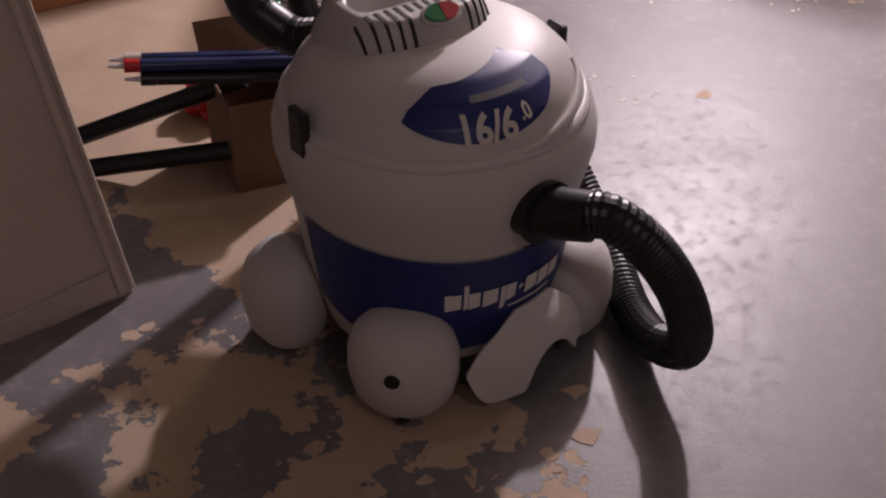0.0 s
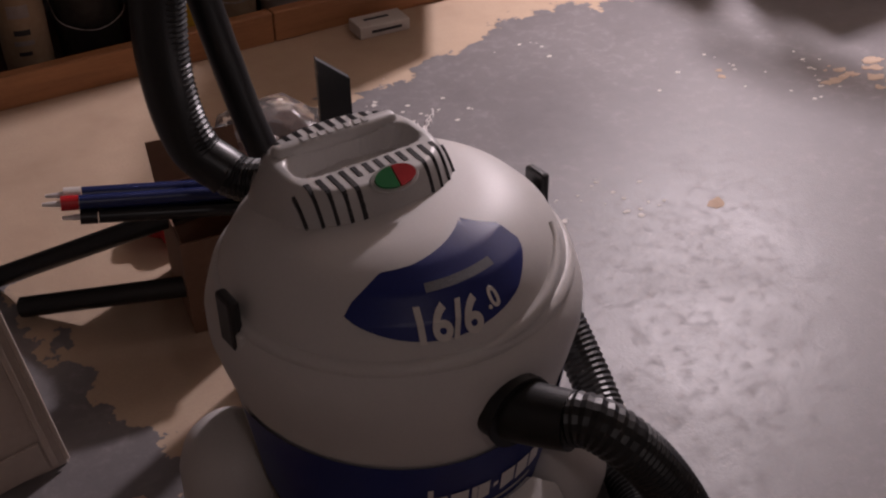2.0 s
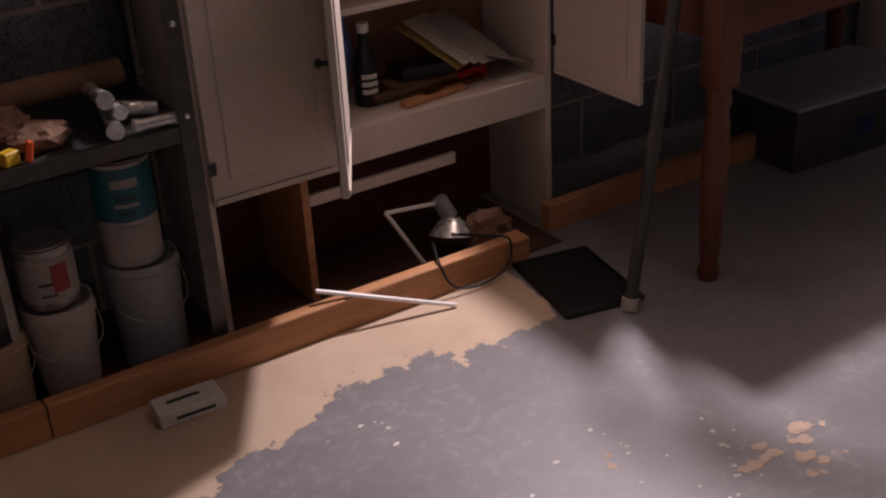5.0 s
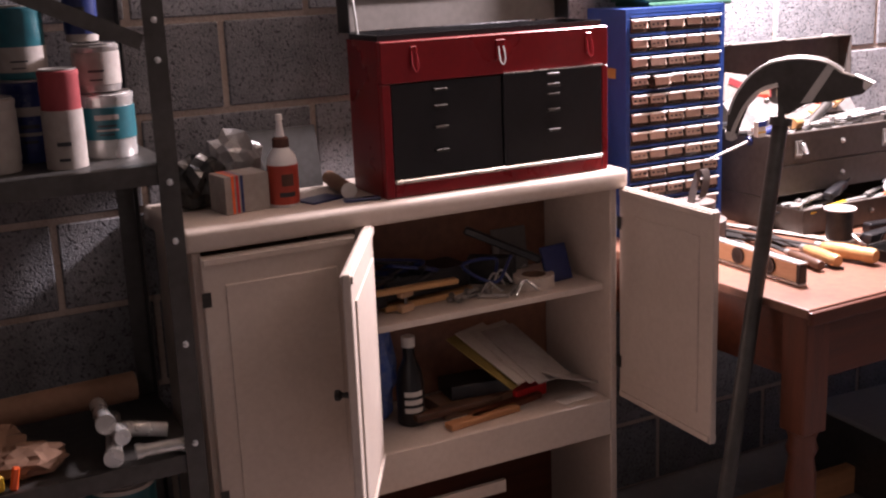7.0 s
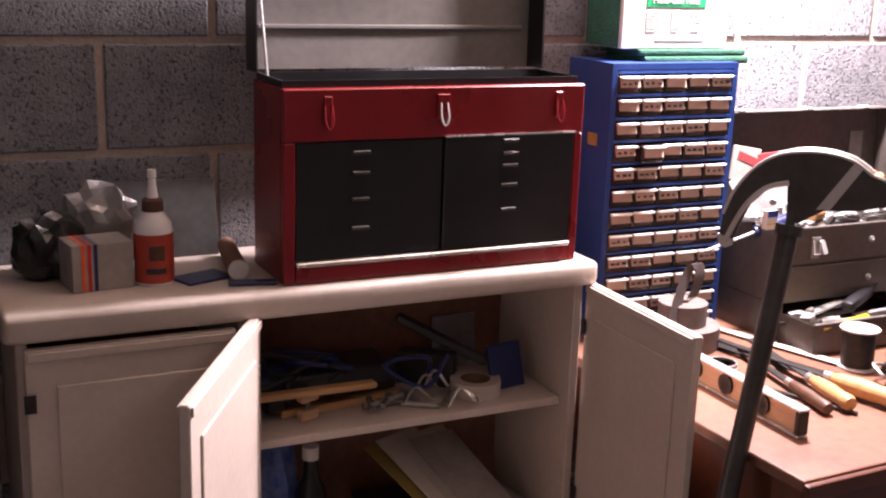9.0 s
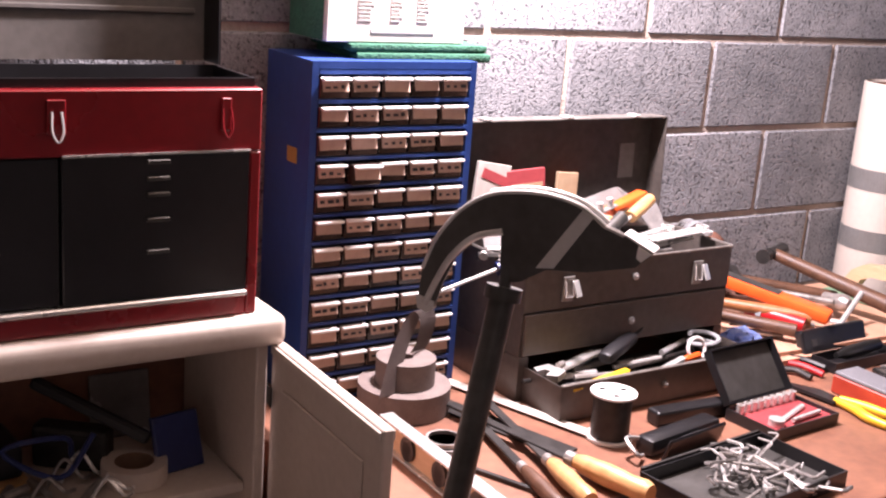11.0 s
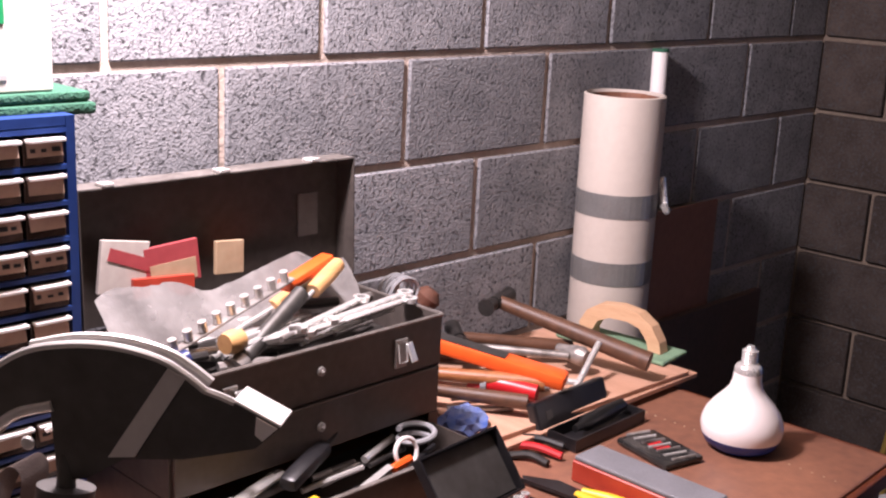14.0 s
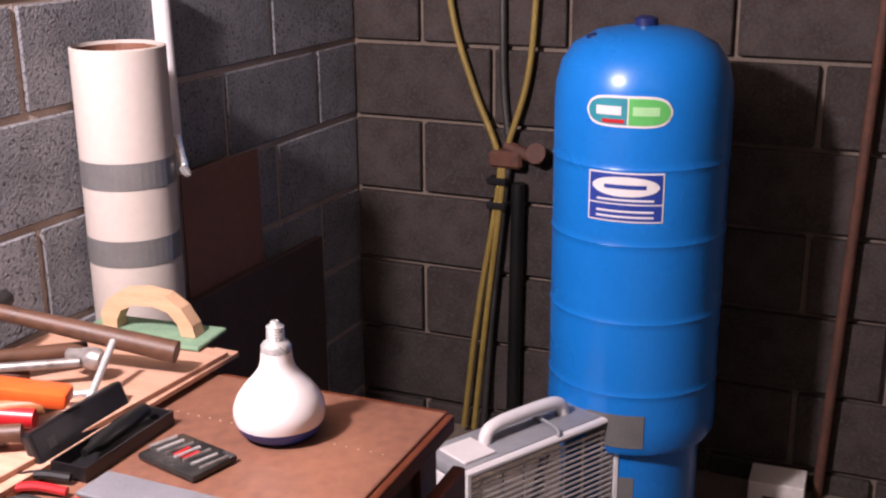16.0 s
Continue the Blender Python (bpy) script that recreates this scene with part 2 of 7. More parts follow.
M_OLDHANDLE = wood("old dark handle", (0.13, 0.06, 0.033), (0.06, 0.028, 0.016), axis=0, rough=0.5)
M_GREY = material("grey plastic", (0.30, 0.30, 0.31), (0.24, 0.24, 0.25), rough=0.5, scale=8, bump=0.05)
M_WHITEP = material("white plastic", (0.78, 0.74, 0.72), (0.68, 0.64, 0.62), rough=0.4, scale=6, bump=0.03, mix=0.3)
M_CLEAR = material("clear wrapping film", (0.8, 0.78, 0.76), (0.7, 0.68, 0.66), rough=0.12, scale=10, fine=40, bump=0.5, trans=0.9)
M_FILM = material("dull plastic film", (0.34, 0.32, 0.31), (0.24, 0.225, 0.215), rough=0.25, scale=12, fine=50, bump=0.5, trans=0.3)
M_STRIP = material("abrasive brown", (0.2, 0.16, 0.145), (0.13, 0.1, 0.09), rough=0.9, scale=40, fine=400, bump=0.4)
M_NAVY = material("navy plastic", (0.02, 0.03, 0.12), (0.012, 0.02, 0.08), rough=0.3, scale=8, bump=0.02)
M_BULB = material("white bulb glass", (0.82, 0.76, 0.74), (0.78, 0.71, 0.69), rough=0.18, scale=3, bump=0.0)
M_TAN = material("tan tin", (0.4, 0.3, 0.2), (0.3, 0.2, 0.12), rough=0.5, scale=6)
M_GREENBTN = material("green button", (0.02, 0.22, 0.06), (0.015, 0.16, 0.05), rough=0.3, scale=8, bump=0)
M_INK = material("black ink", (0.03, 0.03, 0.035), (0.02, 0.02, 0.025), rough=0.6, scale=20, bump=0)
M_GREENINK = material("green ink", (0.01, 0.28, 0.10), (0.01, 0.24, 0.08), rough=0.5, scale=20, bump=0)
M_DRAWER = material("smoky clear drawer plastic", (0.06, 0.038, 0.03), (0.022, 0.014, 0.012), rough=0.2, scale=40, fine=90, bump=0.05, vary=0.35)
M_CARDLABEL = material("tan card label", (0.55, 0.39, 0.31), (0.42, 0.29, 0.23), rough=0.8, scale=30, bump=0.05, vary=0.15)
M_CLEARP = material("clear plastic lip", (0.85, 0.82, 0.8), (0.78, 0.74, 0.72), rough=0.12, scale=20, bump=0.02)
M_GREENP2 = material("pale green print", (0.4, 0.7, 0.35), (0.34, 0.6, 0.3), rough=0.4, scale=10, bump=0)
M_NAVYL = material("blue label print", (0.02, 0.05, 0.3), (0.015, 0.04, 0.24), rough=0.4, scale=10, bump=0)
# Darkened teal, white and paper: the shelf's shade is put into their colour.
M_TEALD = material("darkened teal label", (0.012, 0.12, 0.145), (0.008, 0.07, 0.09), rough=0.45, scale=10, bump=0.03)
M_DIMWHITE = material("darkened white plastic", (0.46, 0.41, 0.37), (0.34, 0.29, 0.26), rough=0.5, scale=7, bump=0.05)
M_FAINT = material("faint print", (0.52, 0.5, 0.48), (0.44, 0.42, 0.4), rough=0.7, scale=20, bump=0)
M_DIMPAPER = material("darkened paper label", (0.36, 0.32, 0.29), (0.26, 0.22, 0.2), rough=0.7, scale=14, bump=0.05)
M_GREENL = material("green label", (0.12, 0.5, 0.12), (0.1, 0.4, 0.1), rough=0.4, scale=10, bump=0)
M_CARDRED = material("faded red card", (0.3, 0.04, 0.045), (0.22, 0.025, 0.03), rough=0.7, scale=14, bump=0.05)
M_BARE = material("bare worn metal", (0.62, 0.6, 0.58), (0.5, 0.47, 0.45), rough=0.42, metal=0.4, scale=20, bump=0.05)
M_DARKRED = material("dark red sheet", (0.075, 0.028, 0.018), (0.045, 0.018, 0.012), rough=0.7, scale=6, bump=0.1)
M_ORANGERED = material("faded red paint", (0.42, 0.05, 0.025), (0.3, 0.03, 0.015), rough=0.45, scale=12, bump=0.08)
M_STONE = material("grey oil stone", (0.17, 0.17, 0.185), (0.12, 0.12, 0.13), rough=0.7, scale=18, fine=300, bump=0.15)
M_FOIL = material("dark foil", (0.07, 0.065, 0.06), (0.03, 0.03, 0.03), rough=0.22, metal=0.5, scale=30, fine=50, bump=0.6)
M_BLUEC = material("blue and white cloth", (0.025, 0.085, 0.38), (0.2, 0.25, 0.42), rough=0.8, scale=30, fine=80, bump=0.3)
M_GREENFLOAT = material("pale green sponge", (0.2, 0.32, 0.2), (0.14, 0.24, 0.15), rough=0.9, scale=30, fine=200, bump=0.4)
M_RUST = material("rusty steel", (0.12, 0.045, 0.025), (0.06, 0.025, 0.016), rough=0.75, scale=12, bump=0.2)
M_YHOSE = material("yellow hose", (0.3, 0.21, 0.05), (0.2, 0.14, 0.035), rough=0.5, scale=10, bump=0.05)
M_CHIP = material("tan bare concrete chip", (0.55, 0.42, 0.32), (0.45, 0.33, 0.24), rough=0.9, scale=20, bump=0.2)
M_LID = material("dull grey lid enamel", (0.21, 0.19, 0.175), (0.14, 0.127, 0.116), rough=0.45, metal=0.1, scale=6, bump=0.06)
M_WORN = material("rubbed brown steel", (0.27, 0.245, 0.225), (0.09, 0.075, 0.066), rough=0.38, metal=0.35, scale=40, fine=120, bump=0.1, mix=0.2)
M_FIBRE = material("red brown fibreboard", (0.25, 0.115, 0.08), (0.18, 0.08, 0.055), rough=0.8, scale=5, bump=0.08)
M_PLY = wood("pinkish plywood", (0.56, 0.33, 0.23), (0.42, 0.23, 0.15), axis=1, rough=0.6)


# ---- mesh helpers ----
def make(name, bm, mat_, smooth=False):
    me = bpy.data.meshes.new(name)
    bmesh.ops.recalc_face_normals(bm, faces=bm.faces)
    bm.to_mesh(me)
    bm.free()
    if smooth:
        for p in me.polygons:
            p.use_smooth = True
        me.set_sharp_from_angle(angle=radians(38))
    me.materials.append(mat_)
    return me


def thing(name, place=(0, 0, 0), turn=0.0, label="", category="", group="", kind=""):
    ob = new(name)
    ob.matrix_world = pose(*place, 0, 0, turn)
    ob.empty_display_size = 0.05
    return tagged(ob, label, category, group, kind)


def part(name, bm, mat_, parent, label="", smooth=False, m=None):
    ob = new(name, make(name, bm, mat_, smooth))
    ob.parent = parent
    if m is not None:
        ob.matrix_local = m
    return tagged(ob, label)


def solo(name, bm, mat_, label, category, group="", kind="", smooth=False, m=None):
    ob = new(name, make(name, bm, mat_, smooth))
    if m is not None:
        ob.matrix_world = m
    return tagged(ob, label, category, group, kind)


def box(x0, x1, y0, y1, z0, z1, bevel=0.0, seg=1, bm=None, m=None):
    bm = bm or bmesh.new()
    g = bmesh.ops.create_cube(bm, size=1.0)
    vs = g["verts"]
    for v in vs:
        v.co = Vector((x0 + (v.co.x + 0.5) * (x1 - x0), y0 + (v.co.y + 0.5) * (y1 - y0), z0 + (v.co.z + 0.5) * (z1 - z0)))
    if bevel:
        es = list({e for v in vs for e in v.link_edges})
        r = bmesh.ops.bevel(bm, geom=es, offset=bevel, segments=seg, affect="EDGES", profile=0.5)
        vs = list({v for f in r["faces"] for v in f.verts} | {v for v in vs if v.is_valid})
    if m is not None:
        bmesh.ops.transform(bm, matrix=m, verts=[v for v in vs if v.is_valid])
    return bm


def lathe(profile, seg=32, bm=None, m=None, squash=None):
    """A turned body from (radius, height) pairs."""
    bm = bm or bmesh.new()
    rings, made = [], []
    for r, z in profile:
        if r < 1e-5:
            ring = [bm.verts.new((0, 0, z))]
        else:
            ring = [bm.verts.new((r * math.cos(2 * math.pi * k / seg), r * math.sin(2 * math.pi * k / seg), z)) for k in range(seg)]
        rings.append(ring)
        made += ring
    for a, b in zip(rings, rings[1:]):
        for k in range(seg):
            q = [a[k % len(a)], a[(k + 1) % len(a)], b[(k + 1) % len(b)], b[k % len(b)]]
            q = list(dict.fromkeys(q))
            if len(q) > 2:
                bm.faces.new(q)
    for ring in (rings[0], rings[-1]):
        if len(ring) > 2:
            bm.faces.new(ring)
    if squash:
        for v in made:
            v.co = squash(v.co)
    if m is not None:
        bmesh.ops.transform(bm, matrix=m, verts=made)
    return bm


def cyl(a, b, r, r2=None, seg=16, bm=None):
    a, b = Vector(a), Vector(b)
    m = Matrix.Translation(a) @ (b - a).to_track_quat("Z", "Y").to_matrix().to_4x4()
    return lathe([(r, 0), (r if r2 is None else r2, (b - a).length)], seg, bm, m)


def smooth_path(points, steps=8):
    pts = [Vector(p) for p in points]
    pts = [2 * pts[0] - pts[1]] + pts + [2 * pts[-1] - pts[-2]]
    out = []
    for k in range(1, len(pts) - 2):
        p0, p1, p2, p3 = pts[k - 1 : k + 3]
        for s in range(steps):
            t = s / steps
            out.append(0.5 * (2 * p1 + (p2 - p0) * t + (2 * p0 - 5 * p1 + 4 * p2 - p3) * t * t + (3 * p1 - p0 - 3 * p2 + p3) * t ** 3))
    return out + [pts[-2]]


def tube(points, r, seg=10, steps=8, bm=None, ribs=0.0, every=0.0075):
    """A round tube along a smooth line; ribs: how proud its rings stand."""
    bm = bm or bmesh.new()
    line = smooth_path(points, steps) if steps else [Vector(p) for p in points]
    if ribs:
        fine, left = [line[0]], 0.0
        for a, b in zip(line, line[1:]):
            d = (b - a).length
            n = max(1, round(d / (every / 2)))
            fine += [a + (b - a) * (k + 1) / n for k in range(n)]
        line = fine
    up = Vector((0.13, 0.21, 0.97))
    rings = []
    for k, p in enumerate(line):
        d = (line[min(k + 1, len(line) - 1)] - line[max(k - 1, 0)]).normalized()
        s = d.cross(up)
        s = s.normalized() if s.length > 1e-4 else d.orthogonal().normalized()
        u = s.cross(d).normalized()
        up = u
        rr = (r(k / (len(line) - 1)) if callable(r) else r) + (ribs if k % 2 else -ribs * 0.3)
        rings.append([bm.verts.new(p + rr * (math.cos(2 * math.pi * j / seg) * s + math.sin(2 * math.pi * j / seg) * u)) for j in range(seg)])
    for a, b in zip(rings, rings[1:]):
        for j in range(seg):
            bm.faces.new((a[j], a[(j + 1) % seg], b[(j + 1) % seg], b[j]))
    bm.faces.new(rings[0])
    bm.faces.new(rings[-1])
    return bm


def slab(outline, depth, bm=None, m=None):
    """A flat plate: its outline in x and y, its thickness in z."""
    bm = bm or bmesh.new()
    a = [bm.verts.new((x, y, 0)) for x, y in outline]
    b = [bm.verts.new((x, y, depth)) for x, y in outline]
    bm.faces.new(a)
    bm.faces.new(b)
    for k in range(len(a)):
        n = (k + 1) % len(a)
        bm.faces.new((a[k], a[n], b[n], b[k]))
    if m is not None:
        bmesh.ops.transform(bm, matrix=m, verts=a + b)
    return bm


def tray(x0, x1, y0, y1, z0, z1, wall=0.003, floor_=0.003, bm=None):
    """An open box with walls of its own."""
    bm = bm or bmesh.new()
    box(x0, x1, y0, y1, z0, z0 + floor_, bm=bm)
    box(x0, x0 + wall, y0, y1, z0 + floor_, z1, bm=bm)
    box(x1 - wall, x1, y0, y1, z0 + floor_, z1, bm=bm)
    box(x0 + wall, x1 - wall, y0, y0 + wall, z0 + floor_, z1, bm=bm)
    box(x0 + wall, x1 - wall, y1 - wall, y1, z0 + floor_, z1, bm=bm)
    return bm


def lettering(name, text, size, mat_, parent, m, thick=0.0006, label="", bold=0.0):
    cu = bpy.data.curves.new(name, "FONT")
    cu.body, cu.size, cu.extrude, cu.offset, cu.align_x, cu.align_y = text, size, thick, bold, "CENTER", "CENTER"
    tmp = new(name, cu)
    me = bpy.data.meshes.new_from_object(tmp.evaluated_get(bpy.context.evaluated_depsgraph_get()))
    bpy.data.objects.remove(tmp)
    me.materials.append(mat_)
    ob = new(name, me)
    ob.parent = parent
    ob.matrix_local = m
    return tagged(ob, label)


# ---- setting ----
solo("floor", box(-2.4, 4.9, -3.2, 2.6, -0.1, 0), M_FLOOR, "grey painted concrete floor peeling to tan beside the sill", "floor", kind="structure")
wall_north = solo("wall_north", box(-2.4, 4.9, 2.405, 2.6, 0, 2.4), M_MORTAR, "dark grey concrete block wall with pale mortar", "wall", kind="structure")
wall_east = solo("wall_east", box(4.705, 4.9, -3.2, 2.405, 0, 2.4), M_MORTAR_E, "concrete block wall in the corner with shade in its colour", "wall", kind="structure")
solo("wall_west", box(-2.4, -2.2, -3.2, 2.405, 0, 2.4), M_PLASTER, "plain dim wall", "wall", kind="structure")
solo("wall_south", box(-2.2, 4.705, -3.2, -3.0, 0, 2.4), M_PLASTER, "plain dim wall", "wall", kind="structure")
solo("ceiling", box(-2.4, 4.9, -3.2, 2.6, 2.4, 2.5), M_CEIL, "dim wooden ceiling", "ceiling", kind="structure")

# ---- sills and shelving ----
def lumber(x0, x1, y0, y1, z1, label):
    bm = box(x0, x1, y0, y1, 0.0, z1, 0.003)
    return solo("sill_lumber", bm, M_PINE, label, "lumber", group="sill boards on the floor")


lumber(-2.19, 0.42, 1.925, 1.963, 0.085, "rough pine two-by-four sill lying on the floor")
lumber(0.423, 1.655, 1.925, 1.963, 0.085, "rough pine two-by-four sill lying on the floor")
lumber(1.87, 2.9, 2.035, 2.073, 0.08, "short pine sill board under the workbench")
lumber(1.66, 1.72, 1.93, 1.99, 0.075, "offcut pine block beside the sill")


def shelf_unit():
    u = thing("steel_shelf", (0, 0, 0), 0, "dark grey slotted steel shelf loaded with paint and tins", "shelf")
    for x, y, sx, sy in ((0.866, 1.975, -1, 1), (0.866, 2.36, -1, -1), (-0.35, 1.975, 1, 1), (-0.35, 2.36, 1, -1)):
        bm = box(min(x, x + sx * 0.038), max(x, x + sx * 0.038), min(y, y + sy * 0.0025), max(y, y + sy * 0.0025), 0.0, 1.9)
        box(min(x, x + sx * 0.0025), max(x, x + sx * 0.0025), min(y + sy * 0.003, y + sy * 0.038), max(y + sy * 0.003, y + sy * 0.038), 0.0, 1.9, bm=bm)
        post = part("post", bm, M_STEEL, u)
        if y < 2:
            for z in (0.62, 0.82, 1.02, 1.13, 1.35, 1.42):
                part("bolt", lathe([(0.006, 0), (0.006, 0.004), (0.0, 0.005)], 8, m=pose(x + sx * 0.019, y - 0.0005, z, 90)), M_CHROME, post)
    for z in (0.57, 1.135, 1.72):
        board = part("shelf_board", box(-0.34, 0.862, 1.9825, 2.3515, z + 0.024, z + 0.028), M_STEEL, u)
        for y in (1.979, 2.352):
            part("lip", box(-0.34, 0.862, y, y + 0.003, z - 0.008, z + 0.028), M_STEEL, board)
    bm = box(-0.42, 0.42, -0.0015, 0.0015, -0.014, 0.014, m=pose(0.44, 1.968, 1.56, 0, 25, 0))
    part("brace", bm, M_STEEL, u)
    return u


shelf_unit()


# ---- containers ----
def ring_strip(r, z0, z1, a0=0, a1=360, seg=28, thick=0.0012, bm=None):
    """A label wrapped round a can, from one angle to another."""
    bm = bm or bmesh.new()
    cols = []
    for k in range(seg + 1):
        a = radians(a0 + (a1 - a0) * k / seg)
        cols.append([bm.verts.new((q * math.cos(a), q * math.sin(a), z)) for q, z in ((r, z0), (r + thick, z0), (r + thick, z1), (r, z1))])
    for a, b in zip(cols, cols[1:]):
        for j in range(4):
            bm.faces.new((a[j], a[(j + 1) % 4], b[(j + 1) % 4], b[j]))
    for c in (cols[0], cols[-1]):
        bm.faces.new(c)
    return bm


def paint_can(name, place, r, h, body, band, label, lid=M_IRON, z0=0.15, z1=0.85, handle=True, turn=0.0, extra=None):
    c = thing(name, place, turn, label, "paint can" if "can" in name else "bucket")
    part("body", lathe([(r * 0.97, 0), (r, 0.006), (r, h - 0.012), (r * 1.03, h - 0.01), (r * 1.03, h - 0.002), (r * 0.96, h)], 64), body, c, smooth=True)
    part("lid", lathe([(r * 0.93, h), (r * 0.93, h + 0.003), (r * 0.84, h + 0.002), (r * 0.82, h - 0.002 + 0.003)], 28), lid, c, smooth=True)
    if band:
        part("label_band", ring_strip(r, h * z0, h * z1, seg=64, thick=0.0016), band, c)
        low, top = h * z0, h * (z1 - z0)
        for b0, b1, a0, a1, mm in ((0.62, 0.78, -128, -78, M_DIMPAPER), (0.4, 0.47, -122, -84, M_INK), (0.27, 0.33, -126, -80, M_DIMPAPER), (0.14, 0.19, -120, -90, M_INK)):
            part("print_bar", ring_strip(r + 0.0017, low + top * b0, low + top * b1, a0, a1, 10, 0.0006), mm, c)
    if extra:
        mat_, a0, a1, b0, b1 = extra
        part("label_patch", ring_strip(r + 0.0017, h * b0, h * b1, a0, a1, 40), mat_, c)
    if handle:
        part("bail", tube([(-r * 1.02, 0, h * 0.82), (-r * 0.8, -r * 0.75, h * 0.55), (0, -r * 1.12, h * 0.42), (r * 0.8, -r * 0.75, h * 0.55), (r * 1.02, 0, h * 0.82)], 0.0018, 5, 6), M_IRON, c)
    return c


def bucket(place, r0, r1, h, mat_, label):
    c = thing("bucket", place, 0, label, "bucket")
    part("body", lathe([(r0, 0), (r1, h - 0.03), (r1 * 1.05, h - 0.03), (r1 * 1.05, h - 0.022), (r1, h - 0.02), (r1, h), (r1 * 0.93, h), (r1 * 0.9, h - 0.02), (0, h - 0.02)], 28), mat_, c, smooth=True)
    part("bail", tube([(-r1 * 1.05, 0, h * 0.85), (-r1 * 0.9, -r1 * 0.7, h * 0.6), (0, -r1 * 1.1, h * 0.5), (r1 * 0.9, -r1 * 0.7, h * 0.6), (r1 * 1.05, 0, h * 0.85)], 0.0016, 5, 6), M_IRON, c)
    return c


paint_can("paint_can", (0.18, 2.09, 0.0), 0.09, 0.44, M_YELLOW, M_NAVY, "tall blue paint tin with a yellow foot", z0=0.33, z1=0.98, handle=False, extra=(M_TAN, -100, -70, 0.62, 0.8))
bucket((0.36, 2.1, 0.0), 0.075, 0.085, 0.2, M_TAN, "dull tan bucket under a dark tin")
paint_can("paint_can", (0.365, 2.1, 0.2), 0.078, 0.25, M_DARKIRON, M_BLACKP, "dark tin with a round pale badge", handle=False, extra=(M_DIMPAPER, -60, -38, 0.0, 0.95))
bucket((0.525, 2.1, 0.0), 0.062, 0.08, 0.235, M_DIMWHITE, "darkened white plastic bucket behind the sill")
paint_can("paint_can", (0.52, 2.1, 0.236), 0.062, 0.145, M_IRON, M_DIMPAPER, "small tin with a cream and red label", handle=False, extra=(M_CARDRED, -95, -60, 0.3, 0.75))
bucket((0.735, 2.12, 0.0), 0.075, 0.085, 0.27, M_GREY, "grey plastic bucket under a teal canister")
paint_can("paint_canister", (0.725, 2.12, 0.271), 0.067, 0.25, M_DIMWHITE, M_TEALD, "tall canister with teal and white label", z0=0.45, z1=0.97, handle=False, extra=(M_DIMPAPER, -130, -50, 0.05, 0.4))
bucket((-0.02, 2.12, 0.0), 0.08, 0.09, 0.22, M_DARKIRON, "dark bucket behind the sill")
paint_can("paint_can", (-0.19, 2.1, 0.0), 0.06, 0.3, M_TAN, M_TAN, "rusty tall tin in the dark", handle=False)

# upper shelf of the steel unit
S2 = 1.164
paint_can("spray_can", (0.785, 2.15, S2), 0.05, 0.12, M_CHROME, M_TEALD, "squat tin with a teal label", handle=False, z0=0.3, z1=0.8)
paint_can("paint_can", (0.775, 2.15, S2 + 0.125), 0.042, 0.085, M_IRON, M_DIMPAPER, "small tin with a white paper label", handle=False)
paint_can("paint_can", (0.69, 2.07, S2), 0.035, 0.175, M_CARDRED, M_DIMPAPER, "upright tube with orange and white print", handle=False, z0=0.0, z1=0.6)
paint_can("paint_can", (0.655, 2.2, S2), 0.05, 0.15, M_NAVY, M_NAVY, "navy tin on the shelf", handle=False)
paint_can("paint_can", (0.65, 2.2, S2 + 0.155), 0.045, 0.13, M_TEALD, M_DIMPAPER, "tin with a teal and white label", handle=False, z0=0.1, z1=0.45)
paint_can("spray_can", (0.765, 2.2, S2 + 0.215), 0.03, 0.12, M_DIMPAPER, M_NAVY, "blue and white aerosol tin", handle=False, z0=0.12, z1=1.0)
paint_can("paint_can", (0.57, 2.1, S2), 0.045, 0.13, M_DIMPAPER, M_DIMPAPER, "pale tin on the shelf", handle=False)


# ---- base cabinet ----
def panel_door(name, w, h, parent, m, mat_, knob=True):
    """A painted door: a slab with a sunk field, from its hinge at x = 0."""
    d = part(name, box(0, w, 0, 0.016, 0, h, 0.002), mat_, parent, m=m)
    for y in (-0.004, 0.016):
        part("panel", box(0.045, w - 0.045, y, y + 0.004, 0.06, h - 0.06, 0.0018), mat_, d)
        for x0, x1, z0, z1 in ((0.004, w - 0.004, h - 0.018, h - 0.004), (0.004, w - 0.004, 0.004, 0.018)):
            part("rail", box(x0, x1, y, y + 0.004, z0, z1, 0.001), mat_, d)
    if knob:
        k = part("knob", lathe([(0.006, 0), (0.005, 0.012), (0.011, 0.018), (0.01, 0.026), (0, 0.028)], 14, m=pose(w - 0.035, -0.004, h * 0.55, 90)), M_DARKIRON, d, "dark knob", smooth=True)
    for z in (0.08, h - 0.1):
        part("hinge", box(-0.004, 0.014, -0.0055, -0.004, z, z + 0.03), M_DARKIRON, d, "dark hinge")
    return d


